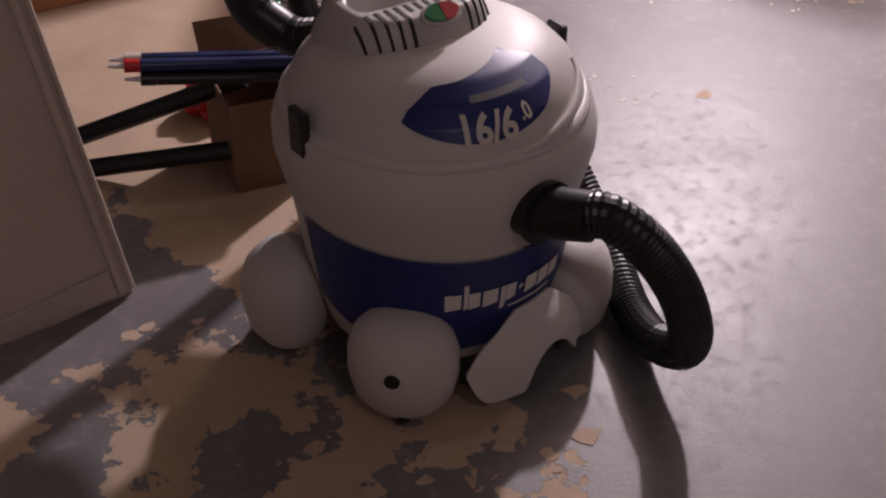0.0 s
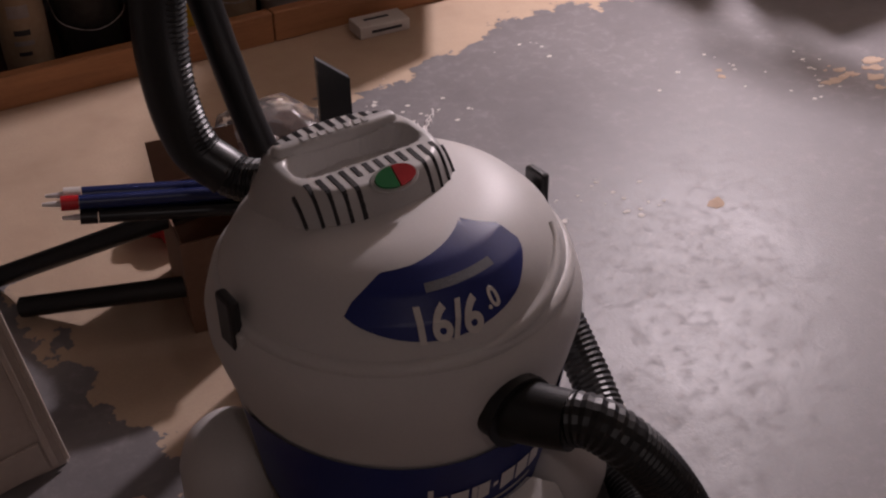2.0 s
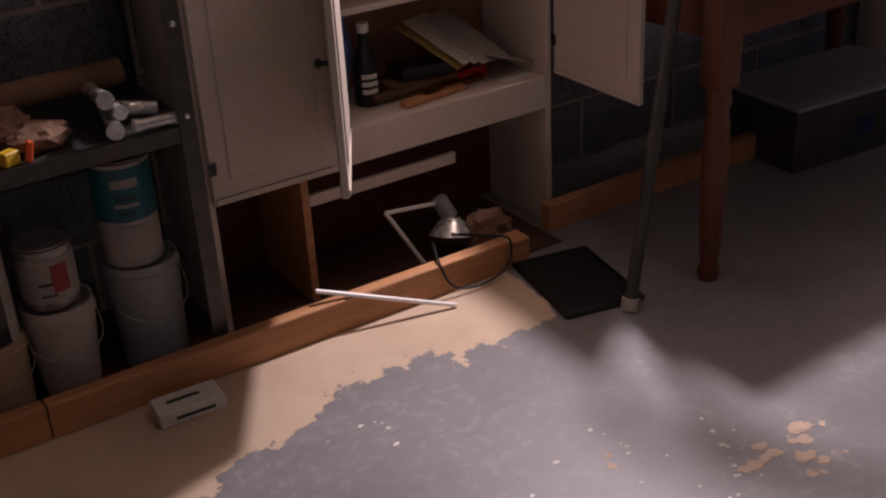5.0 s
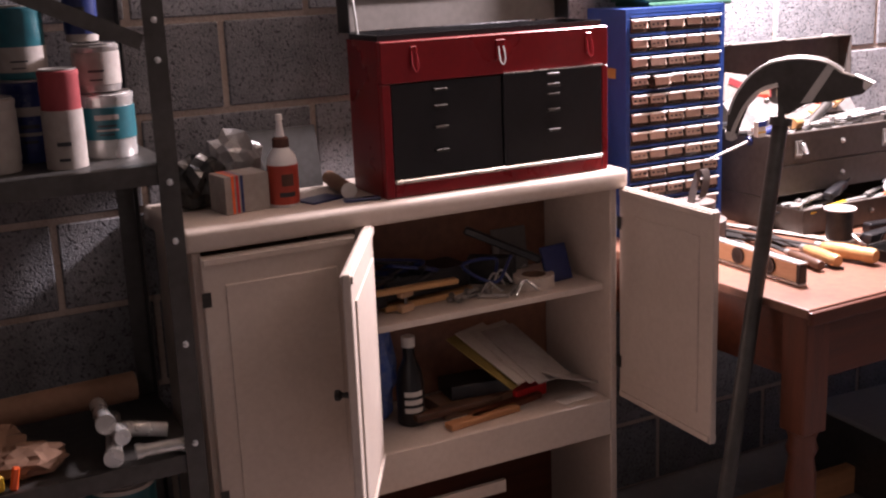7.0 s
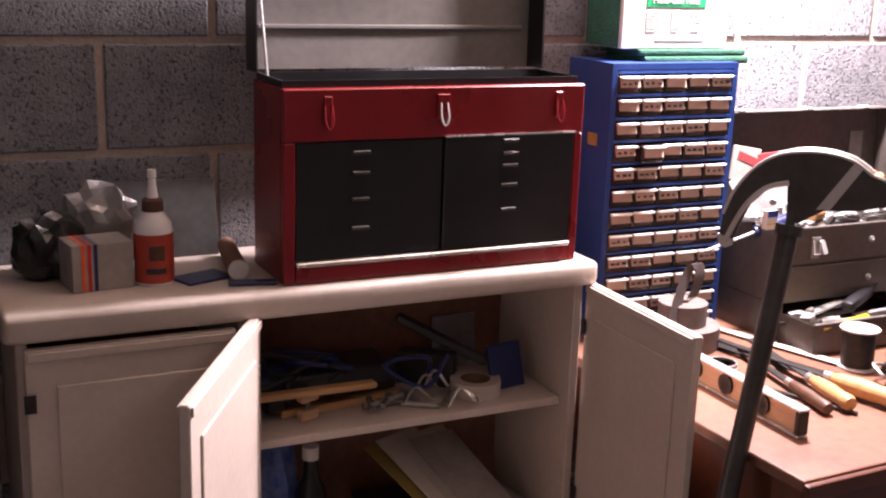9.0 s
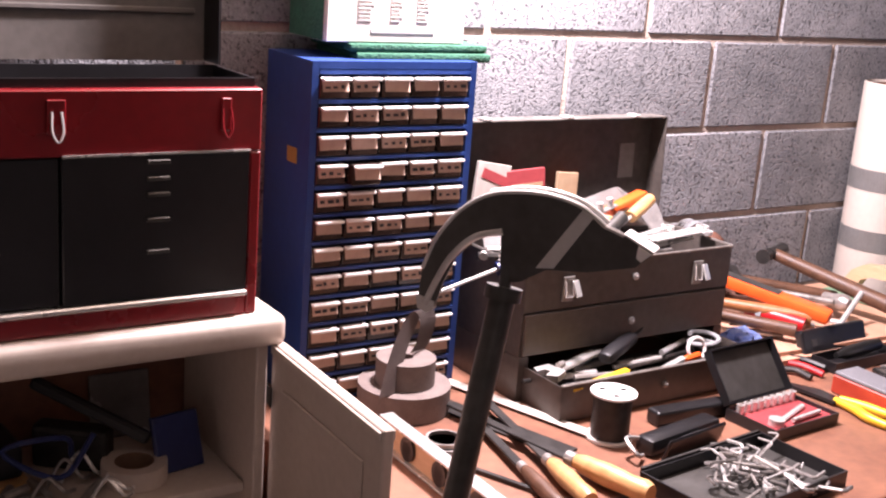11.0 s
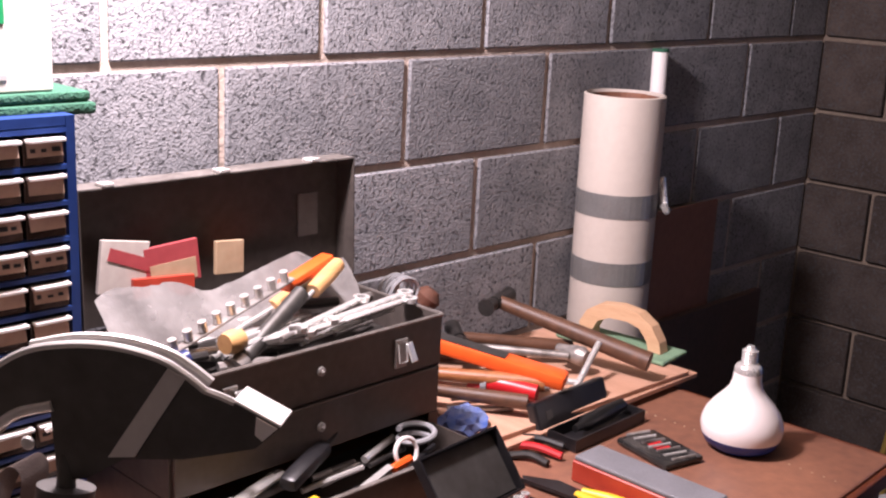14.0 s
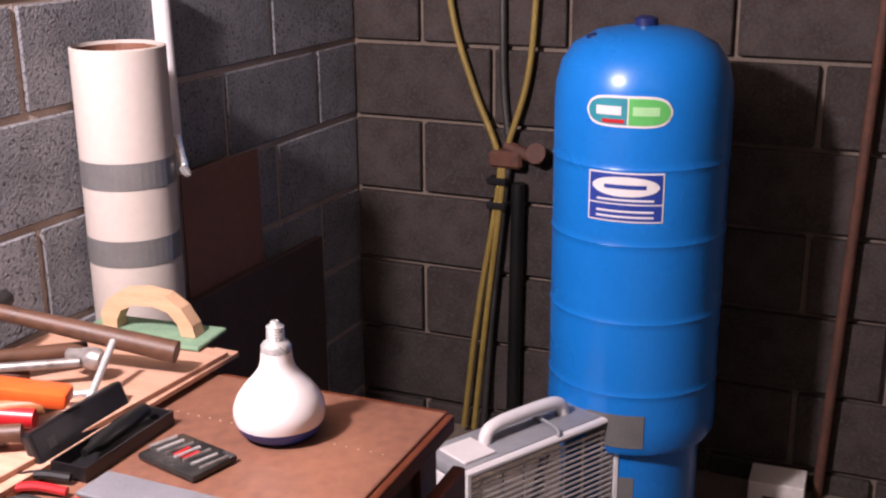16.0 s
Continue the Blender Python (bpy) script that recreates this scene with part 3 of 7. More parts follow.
def base_cabinet():
    c = thing("base_cabinet", (0, 0, 0), 0, "cream painted base cabinet with two doors standing open", "cabinet")
    X0, X1, F, B = 0.905, 1.925, 2.09, 2.385
    part("side_panel", box(X0, X0 + 0.018, F, B, 0.0, 0.963, 0.002), M_CREAM, c)
    part("side_panel", box(X1 - 0.018, X1, F, B, 0.0, 0.963, 0.002), M_CREAM, c)
    part("back_panel", box(X0 + 0.019, X1 - 0.019, B - 0.008, B, 0.35, 0.962), M_HARDBOARD, c)
    part("partition", box(1.255, 1.27, F + 0.002, B - 0.009, 0.44, 0.962), M_CREAM, c)
    part("cabinet_floor", box(X0 + 0.019, X1 - 0.019, F + 0.02, B - 0.009, 0.42, 0.438), M_CREAM, c)
    part("front_rail", box(X0 + 0.019, X1 - 0.019, F - 0.001, F + 0.019, 0.347, 0.44, 0.002), M_CREAM, c)
    part("interior_shelf", box(1.271, X1 - 0.019, F + 0.03, B - 0.009, 0.712, 0.727, 0.001), M_CREAM, c)
    part("lower_divider", box(1.15, 1.17, F + 0.01, B - 0.01, 0.0, 0.346), M_PINE, c)
    part("lower_slat", box(1.175, 1.62, F + 0.03, F + 0.042, 0.255, 0.285), M_CREAM, c, m=pose(0, 0, 0))
    part("lower_back", box(X0 + 0.019, X1 - 0.019, B - 0.02, B - 0.009, 0.0, 0.349), M_CHERRY, c)
    panel_door("door", 0.33, 0.605, c, pose(0.916, F - 0.019, 0.35), M_CREAM, knob=False)
    panel_door("open_door", 0.4, 0.53, c, pose(1.275, F - 0.004, 0.44, 0, 0, 180 + 60), M_CREAM)
    panel_door("open_door", 0.345, 0.525, c, pose(1.93, F - 0.004, 0.443, 0, 0, -91.5), M_CREAM, knob=False)
    return c


base_cabinet()
top = thing("countertop", (0, 0, 0), 0, "cream countertop with a rounded worn front edge", "countertop")
part("slab", box(0.885, 1.945, 2.068, 2.395, 0.965, 1.012, 0.012, 3), M_CREAM, top, smooth=True)


# ---- red tool chest on the cabinet ----
def tool_chest():
    X0, X1, F, B, Z0, Z1 = 1.335, 1.905, 2.095, 2.265, 1.013, 1.342
    c = thing("tool_chest", (0, 0, 0), 0, "red and black steel tool chest with its lid open", "tool chest")
    for x in (X0, X1 - 0.004):
        part("side_wall", box(x, x + 0.004, F + 0.02, B, Z0, Z1), M_RED, c)
    part("back_wall", box(X0 + 0.0045, X1 - 0.0045, B - 0.004, B, Z0, Z1), M_RED, c)
    part("bottom", box(X0 + 0.0045, X1 - 0.0045, F + 0.02, B - 0.0045, Z0, Z0 + 0.004), M_RED, c)
    part("front_top", box(X0, X1, F, F + 0.019, 1.255, Z1, 0.002), M_RED, c)
    part("side_rail", box(X0, X0 + 0.02, F, F + 0.019, Z0, 1.254, 0.002), M_RED, c)
    part("side_rail", box(X1 - 0.016, X1, F, F + 0.019, Z0, 1.254, 0.002), M_RED, c)
    part("bottom_rail", box(X0 + 0.021, X1 - 0.017, F, F + 0.019, Z0, 1.042, 0.002), M_RED, c)
    part("lip", box(X0 + 0.021, X1 - 0.017, F - 0.006, F + 0.015, 1.043, 1.051, 0.002), M_CHROME, c)
    part("drawer_panel", box(X0 + 0.021, 1.625, F + 0.004, F + 0.019, 1.052, 1.254, 0.002), M_BLACKP, c)
    right = part("drawer_panel", box(1.627, X1 - 0.017, F - 0.001, F + 0.019, 1.052, 1.254, 0.002), M_BLACKP, c)
    part("top_edge", box(1.627, X1 - 0.017, F - 0.004, F + 0.016, 1.2545, 1.2575), M_CHROME, c)
    for x, zs in ((1.47, (1.235, 1.2, 1.155, 1.105)), (1.755, (1.245, 1.222, 1.2, 1.165, 1.12))):
        for z in zs:
            part("pull", box(x - 0.016, x + 0.016, F - 0.006, F + 0.003, z - 0.003, z + 0.003, 0.001), M_STEEL, c, "worn drawer pull")
    for x, w in ((1.41, 0.007), (1.62, 0.012), (1.85, 0.007)):
        part("latch", box(x - w, x + w, F - 0.005, F - 0.0005, 1.285, 1.33, 0.001), M_RED, c)
        part("latch_loop", tube([(x - 0.006, F - 0.006, 1.315), (x - 0.007, F - 0.012, 1.29), (x, F - 0.014, 1.277), (x + 0.007, F - 0.012, 1.29), (x + 0.006, F - 0.006, 1.315)], 0.0017, 6, 5), M_BARE if x == 1.62 else M_RED, c)
    part("inner_rim", tray(X0 + 0.004, X1 - 0.004, F + 0.02, B - 0.004, Z1 - 0.08, Z1 + 0.012, 0.003, 0.002), M_BLACKP, c)
    lid = part("lid", box(X0, X1, 0, 0.3, 0, 0.003), M_LID, c, "grey inside of the open lid", m=pose(0, B + 0.046, Z1 + 0.012, 89))
    for x in (X0, X1 - 0.003):
        part("lid_side", box(x, x + 0.003, 0, 0.3, 0.0032, 0.062), M_BLACKP, lid)
    part("lid_edge", box(X0 + 0.0035, X1 - 0.0035, 0.297, 0.3, 0.0032, 0.062), M_BLACKP, lid)
    for y in (0.075, 0.16, 0.24):
        part("rib", box(X0 + 0.02, X1 - 0.02, y - 0.004, y + 0.004, 0.003, 0.009, 0.0015), M_LID, lid)
    part("stay", cyl((X0 + 0.02, B - 0.02, Z1 - 0.01), (X0 + 0.012, B + 0.0, Z1 + 0.15), 0.003, seg=6), M_CHROME, c)
    return c


tool_chest()


# ---- workbench ----
def workbench():
    b = thing("workbench", (0, 0, 0), 0, "old reddish wooden table used as a crowded workbench", "workbench")
    X0, X1, F, B, T = 1.975, 3.465, 1.521, 2.31, 0.8
    part("top", box(X0, X1, F, B, T - 0.022, T, 0.004, 2), M_HARDBOARD, b, "worn brown hardboard top")
    part("edge_strip", box(X0 - 0.004, X1 + 0.004, F - 0.014, F - 0.0005, T - 0.032, T - 0.003, 0.004, 2), M_CHERRY, b)
    part("edge_strip", box(X1 + 0.0005, X1 + 0.014, F, B, T - 0.032, T - 0.003, 0.004, 2), M_CHERRY, b)
    part("apron", box(X0 + 0.03, X1 - 0.03, F + 0.02, F + 0.04, 0.635, T - 0.0225, 0.002), M_CHERRY, b)
    part("apron", box(X0 + 0.03, X1 - 0.03, B - 0.04, B - 0.02, 0.635, T - 0.0225, 0.002), M_CHERRY, b)
    part("apron", box(X0 + 0.02, X0 + 0.04, F + 0.05, B - 0.05, 0.635, T - 0.0225, 0.002), M_CHERRY, b)
    part("apron", box(X1 - 0.04, X1 - 0.02, F + 0.05, B - 0.05, 0.635, T - 0.0225, 0.002), M_CHERRY, b)
    prof = [(0.024, 0.0), (0.03, 0.02), (0.022, 0.05), (0.028, 0.09), (0.034, 0.3), (0.032, 0.42), (0.026, 0.46), (0.034, 0.48), (0.028, 0.5), (0.034, 0.52)]
    for x in (X0 + 0.045, X1 - 0.045):
        for y in (F + 0.045, B - 0.045):
            leg = part("leg", lathe(prof, 16), M_CHERRY_Z, b, smooth=True, m=pose(x, y, 0))
            part("leg_block", box(-0.034, 0.034, -0.034, 0.034, 0.52, T - 0.023, 0.003), M_CHERRY_Z, leg)
    b.matrix_world = pose(X0, F, 0, 0, 0, 2.1) @ pose(-X0, -F, 0)
    part("leaf", box(X1 - 0.3, X1 - 0.03, F - 0.045, F - 0.023, 0.5, T - 0.07, 0.003), M_CHERRY, b, "dropped side board")
    return b


workbench()


# ---- blue drawer cabinet ----
def drawer_cabinet():
    X0, X1, F, B, Z0, Z1 = 2.034, 2.34, 2.2, 2.36, 0.801, 1.368
    c = thing("drawer_cabinet", (0, 0, 0), 0, "blue steel parts cabinet with sixty small clear drawers", "parts cabinet")
    part("side", box(X0, X0 + 0.012, F, B, Z0, Z1), M_BLUE, c)
    part("side", box(X1 - 0.012, X1, F, B, Z0, Z1), M_BLUE, c)
    part("back", box(X0 + 0.0125, X1 - 0.0125, B - 0.006, B, Z0, Z1), M_BLUE, c)
    part("top", box(X0 + 0.0125, X1 - 0.0125, F, B - 0.0065, Z1 - 0.012, Z1), M_BLUE, c)
    part("sticker", box(X0 - 0.0009, X0 - 0.0002, 2.24, 2.275, 1.2, 1.225), M_YHOSE, c, "small yellow sticker")
    rows, cols = 12, 5
    pz = (Z1 - 0.014 - Z0 - 0.006) / rows
    px = (X1 - X0 - 0.026) / cols
    for r in range(rows + 1):
        z = Z0 + r * pz
        part("divider", box(X0 + 0.0125, X1 - 0.0125, F - 0.001, B - 0.0065, z, z + 0.006), M_BLUE, c)
    face = make("front", box(0, px - 0.004, 0, 0.05, 0, pz - 0.012, 0.001), M_DRAWER)
    card = make("card", box(0.003, px - 0.0075, -0.0012, -0.0002, 0.0115, pz - 0.0165), M_CARDLABEL)
    lip = make("lip", box(0.0015, px - 0.0055, -0.011, -0.0003, pz - 0.017, pz - 0.0125, 0.001), M_CLEARP)
    for r in range(rows):
        for k in range(cols):
            d = new("drawer", face)
            d.parent = c
            out = 0.02 if (r, k) == (8, 1) else random.uniform(0, 0.004)
            d.location = (X0 + 0.014 + k * px, F + 0.002 - out, Z0 + r * pz + 0.0075)
            for n, me in (("card_label", card), ("lip", lip)):
                o = new(n, me)
                o.parent = d
                if n == "card_label":
                    o.location.z = random.uniform(-0.001, 0.0005)
                    o.location.y = -0.0075
                    o.rotation_euler = (radians(-15), radians(random.uniform(-2, 2)), 0)
            if (r * 7 + k * 3) % 4 < 2:
                for j in range(3):
                    w = random.uniform(0.005, 0.011)
                    x = 0.007 + j * 0.014
                    part("ink_bar", box(x, x + w, -0.0019, -0.0013, 0.0165, 0.0195 + random.uniform(0, 0.003)), M_INK, d, m=pose(0, -0.0075, 0, -15))
    return c


drawer_cabinet()

pads = thing("scouring_pads", (0, 0, 0), 0, "two green scouring pads lying on the parts cabinet", "scouring pad")
part("pad", box(2.125, 2.385, 2.225, 2.37, 1.363, 1.378, 0.004, 2), M_GREENP, pads, smooth=True)
part("pad", box(2.115, 2.38, 2.23, 2.375, 1.379, 1.392, 0.004, 2), M_GREENP, pads, smooth=True)
carton = thing("carton", (0, 0, 0), 0, "white carton of scouring pads with green print", "carton")
part("body", box(2.075, 2.335, 2.24, 2.37, 1.393, 1.62, 0.002), M_PAPER, carton)
# side turned from the lamp: its shade is painted in with a duller green
part("shaded_green_side", box(2.0735, 2.0748, 2.25, 2.368, 1.394, 1.62), M_GREENP, carton)
part("title_panel", box(2.13, 2.275, 2.2385, 2.2397, 1.475, 1.56, 0.0005), M_GREENINK, carton, "green title panel")
lettering("title", "Multi-Use Pads", 0.019, M_PAPER, carton, pose(2.2, 2.2378, 1.488, 90), label="white lettering")
part("print_line", box(2.155, 2.275, 2.2388, 2.2398, 1.4085, 1.4155), M_FAINT, carton)
for k in range(7):
    for x, w in ((2.13, 0.034), (2.19, 0.024), (2.24, 0.024)):
        part("print_line", box(x, x + w * random.uniform(0.7, 1), 2.2388, 2.2398, 1.464 - k * 0.0062, 1.4665 - k * 0.0062), M_FAINT, carton)


# ---- brown toolbox on the bench ----
def toolbox():
    X0, X1, F, B, Z0, Z1 = 2.385, 2.874, 2.07, 2.285, 0.801, 1.04
    c = thing("toolbox", (0, 0, 0), 0, "worn brown steel toolbox, lid and lower drawer open", "toolbox")
    part("body", tray(X0, X1, F + 0.003, B, 0.882, Z1, 0.003, 0.003), M_BROWNBOX, c)
    part("upper_front", box(X0, X1, F, F + 0.0025, 0.962, Z1 - 0.002, 0.0008), M_BROWNBOX, c)
    part("drawer_front", box(X0 + 0.004, X1 - 0.004, F - 0.003, F + 0.0025, 0.884, 0.958, 0.0015), M_BROWNBOX, c)
    for x in (X0, X1 - 0.003):
        part("case_side", box(x, x + 0.003, F + 0.003, B, Z0, 0.88), M_BROWNBOX, c)
    part("case_back", box(X0 + 0.0035, X1 - 0.0035, B - 0.003, B, Z0, 0.88), M_BROWNBOX, c)
    for x in (X0, X1 - 0.02):
        part("side_post", box(x, x + 0.02, F, F + 0.0025, Z0, 0.882), M_BROWNBOX, c)
    part("rim", tube([(X0, F + 0.001, Z1), (X1, F + 0.001, Z1), (X1, B, Z1), (X0, B, Z1), (X0, F + 0.001, Z1)], 0.003, 6, 0), M_WORN, c, "worn rim with rubbed edge")
    d = part("open_drawer", box(X0 + 0.012, X1 - 0.012, 1.965, F + 0.1, 0.803, 0.805), M_BROWNBOX, c, "open lower drawer full of tools")
    part("drawer_front_wall", box(X0 + 0.012, X1 - 0.012, 1.965, 1.967, 0.8052, 0.865), M_BROWNBOX, d)
    for x in (X0 + 0.012, X1 - 0.014):
        part("drawer_side", box(x, x + 0.002, 1.9672, F + 0.1, 0.8052, 0.865), M_BROWNBOX, d)
    part("drawer_lip", box(X0 + 0.012, X1 - 0.012, 1.962, 1.97, 0.8655, 0.869, 0.001), M_WORN, d)
    for y, z, p in ((1.964, 0.838, d), (F - 0.004, 0.922, c), (F - 0.001, 1.005, c)):
        part("pull", lathe([(0.007, 0), (0.007, 0.004), (0.002, 0.006), (0.002, 0.009)], 10, m=pose(2.63, y, z, 90)), M_IRON, p)
    for x in (2.475, 2.785):
        part("latch", box(x - 0.012, x + 0.012, F - 0.005, F - 0.0005, 0.975, 1.02, 0.001), M_IRON, c)
        part("latch_bail", tube([(x - 0.008, F - 0.006, 1.012), (x - 0.008, F - 0.01, 0.985), (x + 0.008, F - 0.01, 0.985), (x + 0.008, F - 0.006, 1.012)], 0.0016, 6, 0), M_CHROME, c)
        part("latch_flap", box(-0.006, 0.008, -0.002, 0.002, -0.03, 0.0, 0.001, m=pose(x + 0.008, F - 0.01, 1.014, -24, 0, 12)), M_CHROME, c)
    L = pose(0, B + 0.036, Z1 + 0.004, 88)
    lid = part("lid", box(X0, X1, 0, 0.205, 0.0, 0.002), M_BROWNBOX, c, "open lid standing against the wall", m=L)
    for x in (X0, X1 - 0.002):
        part("lid_side", box(x, x + 0.002, 0.0, 0.205, 0.0022, 0.045), M_BROWNBOX, lid)
    part("lid_edge", box(X0, X1, 0.2052, 0.2075, 0.0, 0.045), M_WORN, lid)
    part("panel", box(X1 - 0.085, X1 - 0.045, 0.08, 0.15, 0.0024, 0.005), M_FILM, lid)
    for x in (2.43, 2.62, 2.79):
        part("catch", box(x - 0.009, x + 0.009, 0.2078, 0.213, 0.025, 0.048, 0.001), M_CHROME, lid)
    return c


toolbox()


# ---- vacuum ----
VC = Vector((-0.074, 0.315, 0.0))


def at_vac(a, r, z):
    return Vector((r * math.cos(radians(a)), r * math.sin(radians(a)), z))


PROFILE = [(0.07, 0.19), (0.12, 0.205), (0.16, 0.213), (0.24, 0.224), (0.30, 0.232), (0.35, 0.245), (0.39, 0.254), (0.42, 0.254), (0.445, 0.247), (0.456, 0.24)]
DOME = [(0.46, 0.232), (0.48, 0.228), (0.51, 0.212), (0.535, 0.186), (0.553, 0.152), (0.563, 0.11), (0.566, 0.0)]


def radius_at(z, prof):
    return float(np.interp(z, [p[0] for p in prof], [p[1] for p in prof]))


def curved_patch(outline, prof, lift, bm=None, n=14, rows=8):
    """A thin skin on the turned body: outline gives low and high z for an angle."""
    bm = bm or bmesh.new()
    a0, a1, low, high = outline
    grid = []
    for i in range(n + 1):
        s = i / n
        a = a0 + (a1 - a0) * s
        z0, z1 = low(s), high(s)
        grid.append([bm.verts.new(at_vac(a, radius_at(z0 + (z1 - z0) * j / rows, prof) + lift, z0 + (z1 - z0) * j / rows)) for j in range(rows + 1)])
    for i in range(n):
        for j in range(rows):
            try:
                bm.faces.new((grid[i][j], grid[i + 1][j], grid[i + 1][j + 1], grid[i][j + 1]))
            except ValueError:
                pass
    return bm


def wrapped_text(name, text, size, mat_, parent, a, z, prof, lift, slant=0.0):
    """Letters bent round the body, centred at an angle and a height."""
    ob = lettering(name, text, size, mat_, parent, Matrix(), 0.0004, bold=size * 0.03)
    bm = bmesh.new()
    bm.from_mesh(ob.data)
    bmesh.ops.triangulate(bm, faces=bm.faces[:])
    for axis, span in (((1, 0, 0), size * 3), ((0, 1, 0), size)):
        for k in range(-20, 21):
            bmesh.ops.bisect_plane(bm, geom=bm.verts[:] + bm.edges[:] + bm.faces[:], plane_co=Vector(axis) * (span * k / 20), plane_no=axis)
    bmesh.ops.triangulate(bm, faces=bm.faces[:])
    bm.to_mesh(ob.data)
    bm.free()
    for v in ob.data.vertices:
        x, y = v.co.x + slant * v.co.y, v.co.y
        zz = z + y * 0.97
        r = radius_at(zz, prof)
        v.co = at_vac(a + math.degrees(x / max(r, 0.1)), r + lift + v.co.z, zz)
    return ob


def vacuum():
    v = thing("shop_vacuum", tuple(VC), 0, "grey and blue wet and dry vacuum cleaner with black hose", "vacuum cleaner")
    part("tank", lathe([(r, z) for z, r in PROFILE], 56), M_VAC, v, "grey plastic tank", smooth=True)
    dome = part("motor_dome", lathe([(0.236, 0.4555)] + [(r, z) for z, r in DOME], 56), M_VAC, v, "grey domed motor cover", smooth=True)
    part("rim_band", lathe([(0.236, 0.449), (0.2405, 0.452), (0.242, 0.458), (0.2405, 0.464), (0.235, 0.469), (0.229, 0.471)], 64), M_VAC, v, smooth=True)
    band = curved_patch((-178, 2, lambda s: 0.16 - 0.06 * min(1, 5 * s, 4.5 * (1 - s)) ** 0.6, lambda s: 0.302 + 0.01 * math.cos(s * 6.28)), PROFILE, 0.004, n=48)
    part("blue_band", band, M_VACBLUE, v, "blue band round the tank", smooth=True)
    for a, w, h, low in ((-117, 6.4, 0.034, 0), (-109.6, 1.8, 0.052, 0), (-107.6, 4.6, 0.034, 0), (-101.8, 6.4, 0.034, 0), (-94.2, 2.2, 0.048, 0.014), (-91.8, 4.6, 0.034, 0), (-85.6, 2.0, 0.01, -0.014), (-82.4, 6.2, 0.034, 0), (-75.2, 6.4, 0.034, 0), (-67.8, 6.0, 0.034, 0)):
        part("brand_bar", curved_patch((a, a + w, lambda s: 0.196 - low + 0.004 * s, lambda s: 0.196 - low + h), PROFILE, 0.0058, n=4, rows=2), M_WHITEP, v, "pale brand lettering shape")
    part("brand_line", curved_patch((-90, -66, lambda s: 0.18, lambda s: 0.185), PROFILE, 0.0058, n=12, rows=1), M_VAC, v)
    # the curved label on the dome
    lab = curved_patch((-134, -57, lambda s: 0.49 + 0.15 * (s - 0.42) ** 2, lambda s: 0.49 + 0.15 * 0.176 + min(1.0, s * 7) ** 0.5 * (0.03 + 0.02 * s) - 0.02 * max(0, s - 0.85) * 4), DOME, 0.0022, n=44, rows=26)
    part("label_sticker", lab, M_VACBLUE, v, "dark blue curved label", smooth=True)
    wrapped_text("label_number", "16/6", 0.05, M_PAPER, v, -101, 0.505, DOME, 0.0036)
    wrapped_text("label_number", ".0", 0.026, M_PAPER, v, -84, 0.515, DOME, 0.0036)
    part("label_brand", curved_patch((-106, -76, lambda s: 0.535 + 0.003 * s, lambda s: 0.541 + 0.003 * s), DOME, 0.0032, n=14, rows=8), M_STONE, v, "faded brand shape on the label")
    # base lobes with caster holes
    for a in (-133, -37, 52, 161):
        m = pose(0, 0, 0, 0, 0, a)
        prof = [(0.03, 0.022), (0.062, 0.026), (0.078, 0.05), (0.086, 0.09), (0.085, 0.13), (0.075, 0.16), (0.056, 0.182), (0.03, 0.194), (0, 0.197)]
        lobe = part("caster_housing", lathe(prof, 28, m=m @ pose(0.25 if a == 161 else 0.228, 0, 0), squash=lambda c: Vector((c.x * (0.92 if c.x > 0 else 0.8), c.y * 1.04, c.z))), M_VAC, v, smooth=True)
        part("screw_hole", lathe([(0.0125, -0.004), (0.0125, 0.003), (0.011, 0.0035), (0, 0.0035)], 18, m=m @ pose(0.305, 0, 0.122, 0, 86, 0)), M_BLACKP, lobe)
        c = part("caster", lathe([(0.012, -0.012), (0.027, -0.01), (0.029, 0), (0.027, 0.01), (0.012, 0.012)], 18, m=m @ pose(0.262, 0.0, 0.029, 90, 0, 30)), M_RUBBER, v, smooth=True)
        part("fork", box(-0.012, 0.012, -0.02, 0.02, 0.0, 0.03, 0.004, m=m @ pose(0.247, 0, 0.03)), M_BLACKP, c)
    for a0, a1 in ((-110, -58), (72, 126)):
        sk = curved_patch((a0, a1, lambda s: 0.04 + 0.055 * (1 - min(1.0, s * 6)) ** 2 + 0.065 * max(0.0, math.sin(min(1.0, max(0.0, (s - 0.42) / 0.5)) * 3.14)) ** 0.6 + (0.03 if s > 0.92 else 0.0), lambda s: 0.125 - 0.02 * (1 - min(1.0, s * 6)) ** 2 + 0.045 * min(1, s * 2.2) - 0.05 * max(0, s - 0.86) * 4), [(0, 0.27), (0.06, 0.272), (0.11, 0.264), (0.14, 0.246), (0.16, 0.226), (0.18, 0.216)], 0.004, n=40, rows=8)
        bmesh.ops.recalc_face_normals(sk, faces=sk.faces[:])
        bmesh.ops.solidify(sk, geom=sk.faces[:], thickness=0.008)
        part("skirt", sk, M_VAC, v, "moulded foot skirt with an arched cut-out", smooth=True)
    part("underside", lathe([(0.0, 0.066), (0.188, 0.0665), (0.189, 0.0695)], 48), M_RUBBER, v)
    # top cover with vents, a sunk well and a grip bar
    A, B = 0.136, 0.114

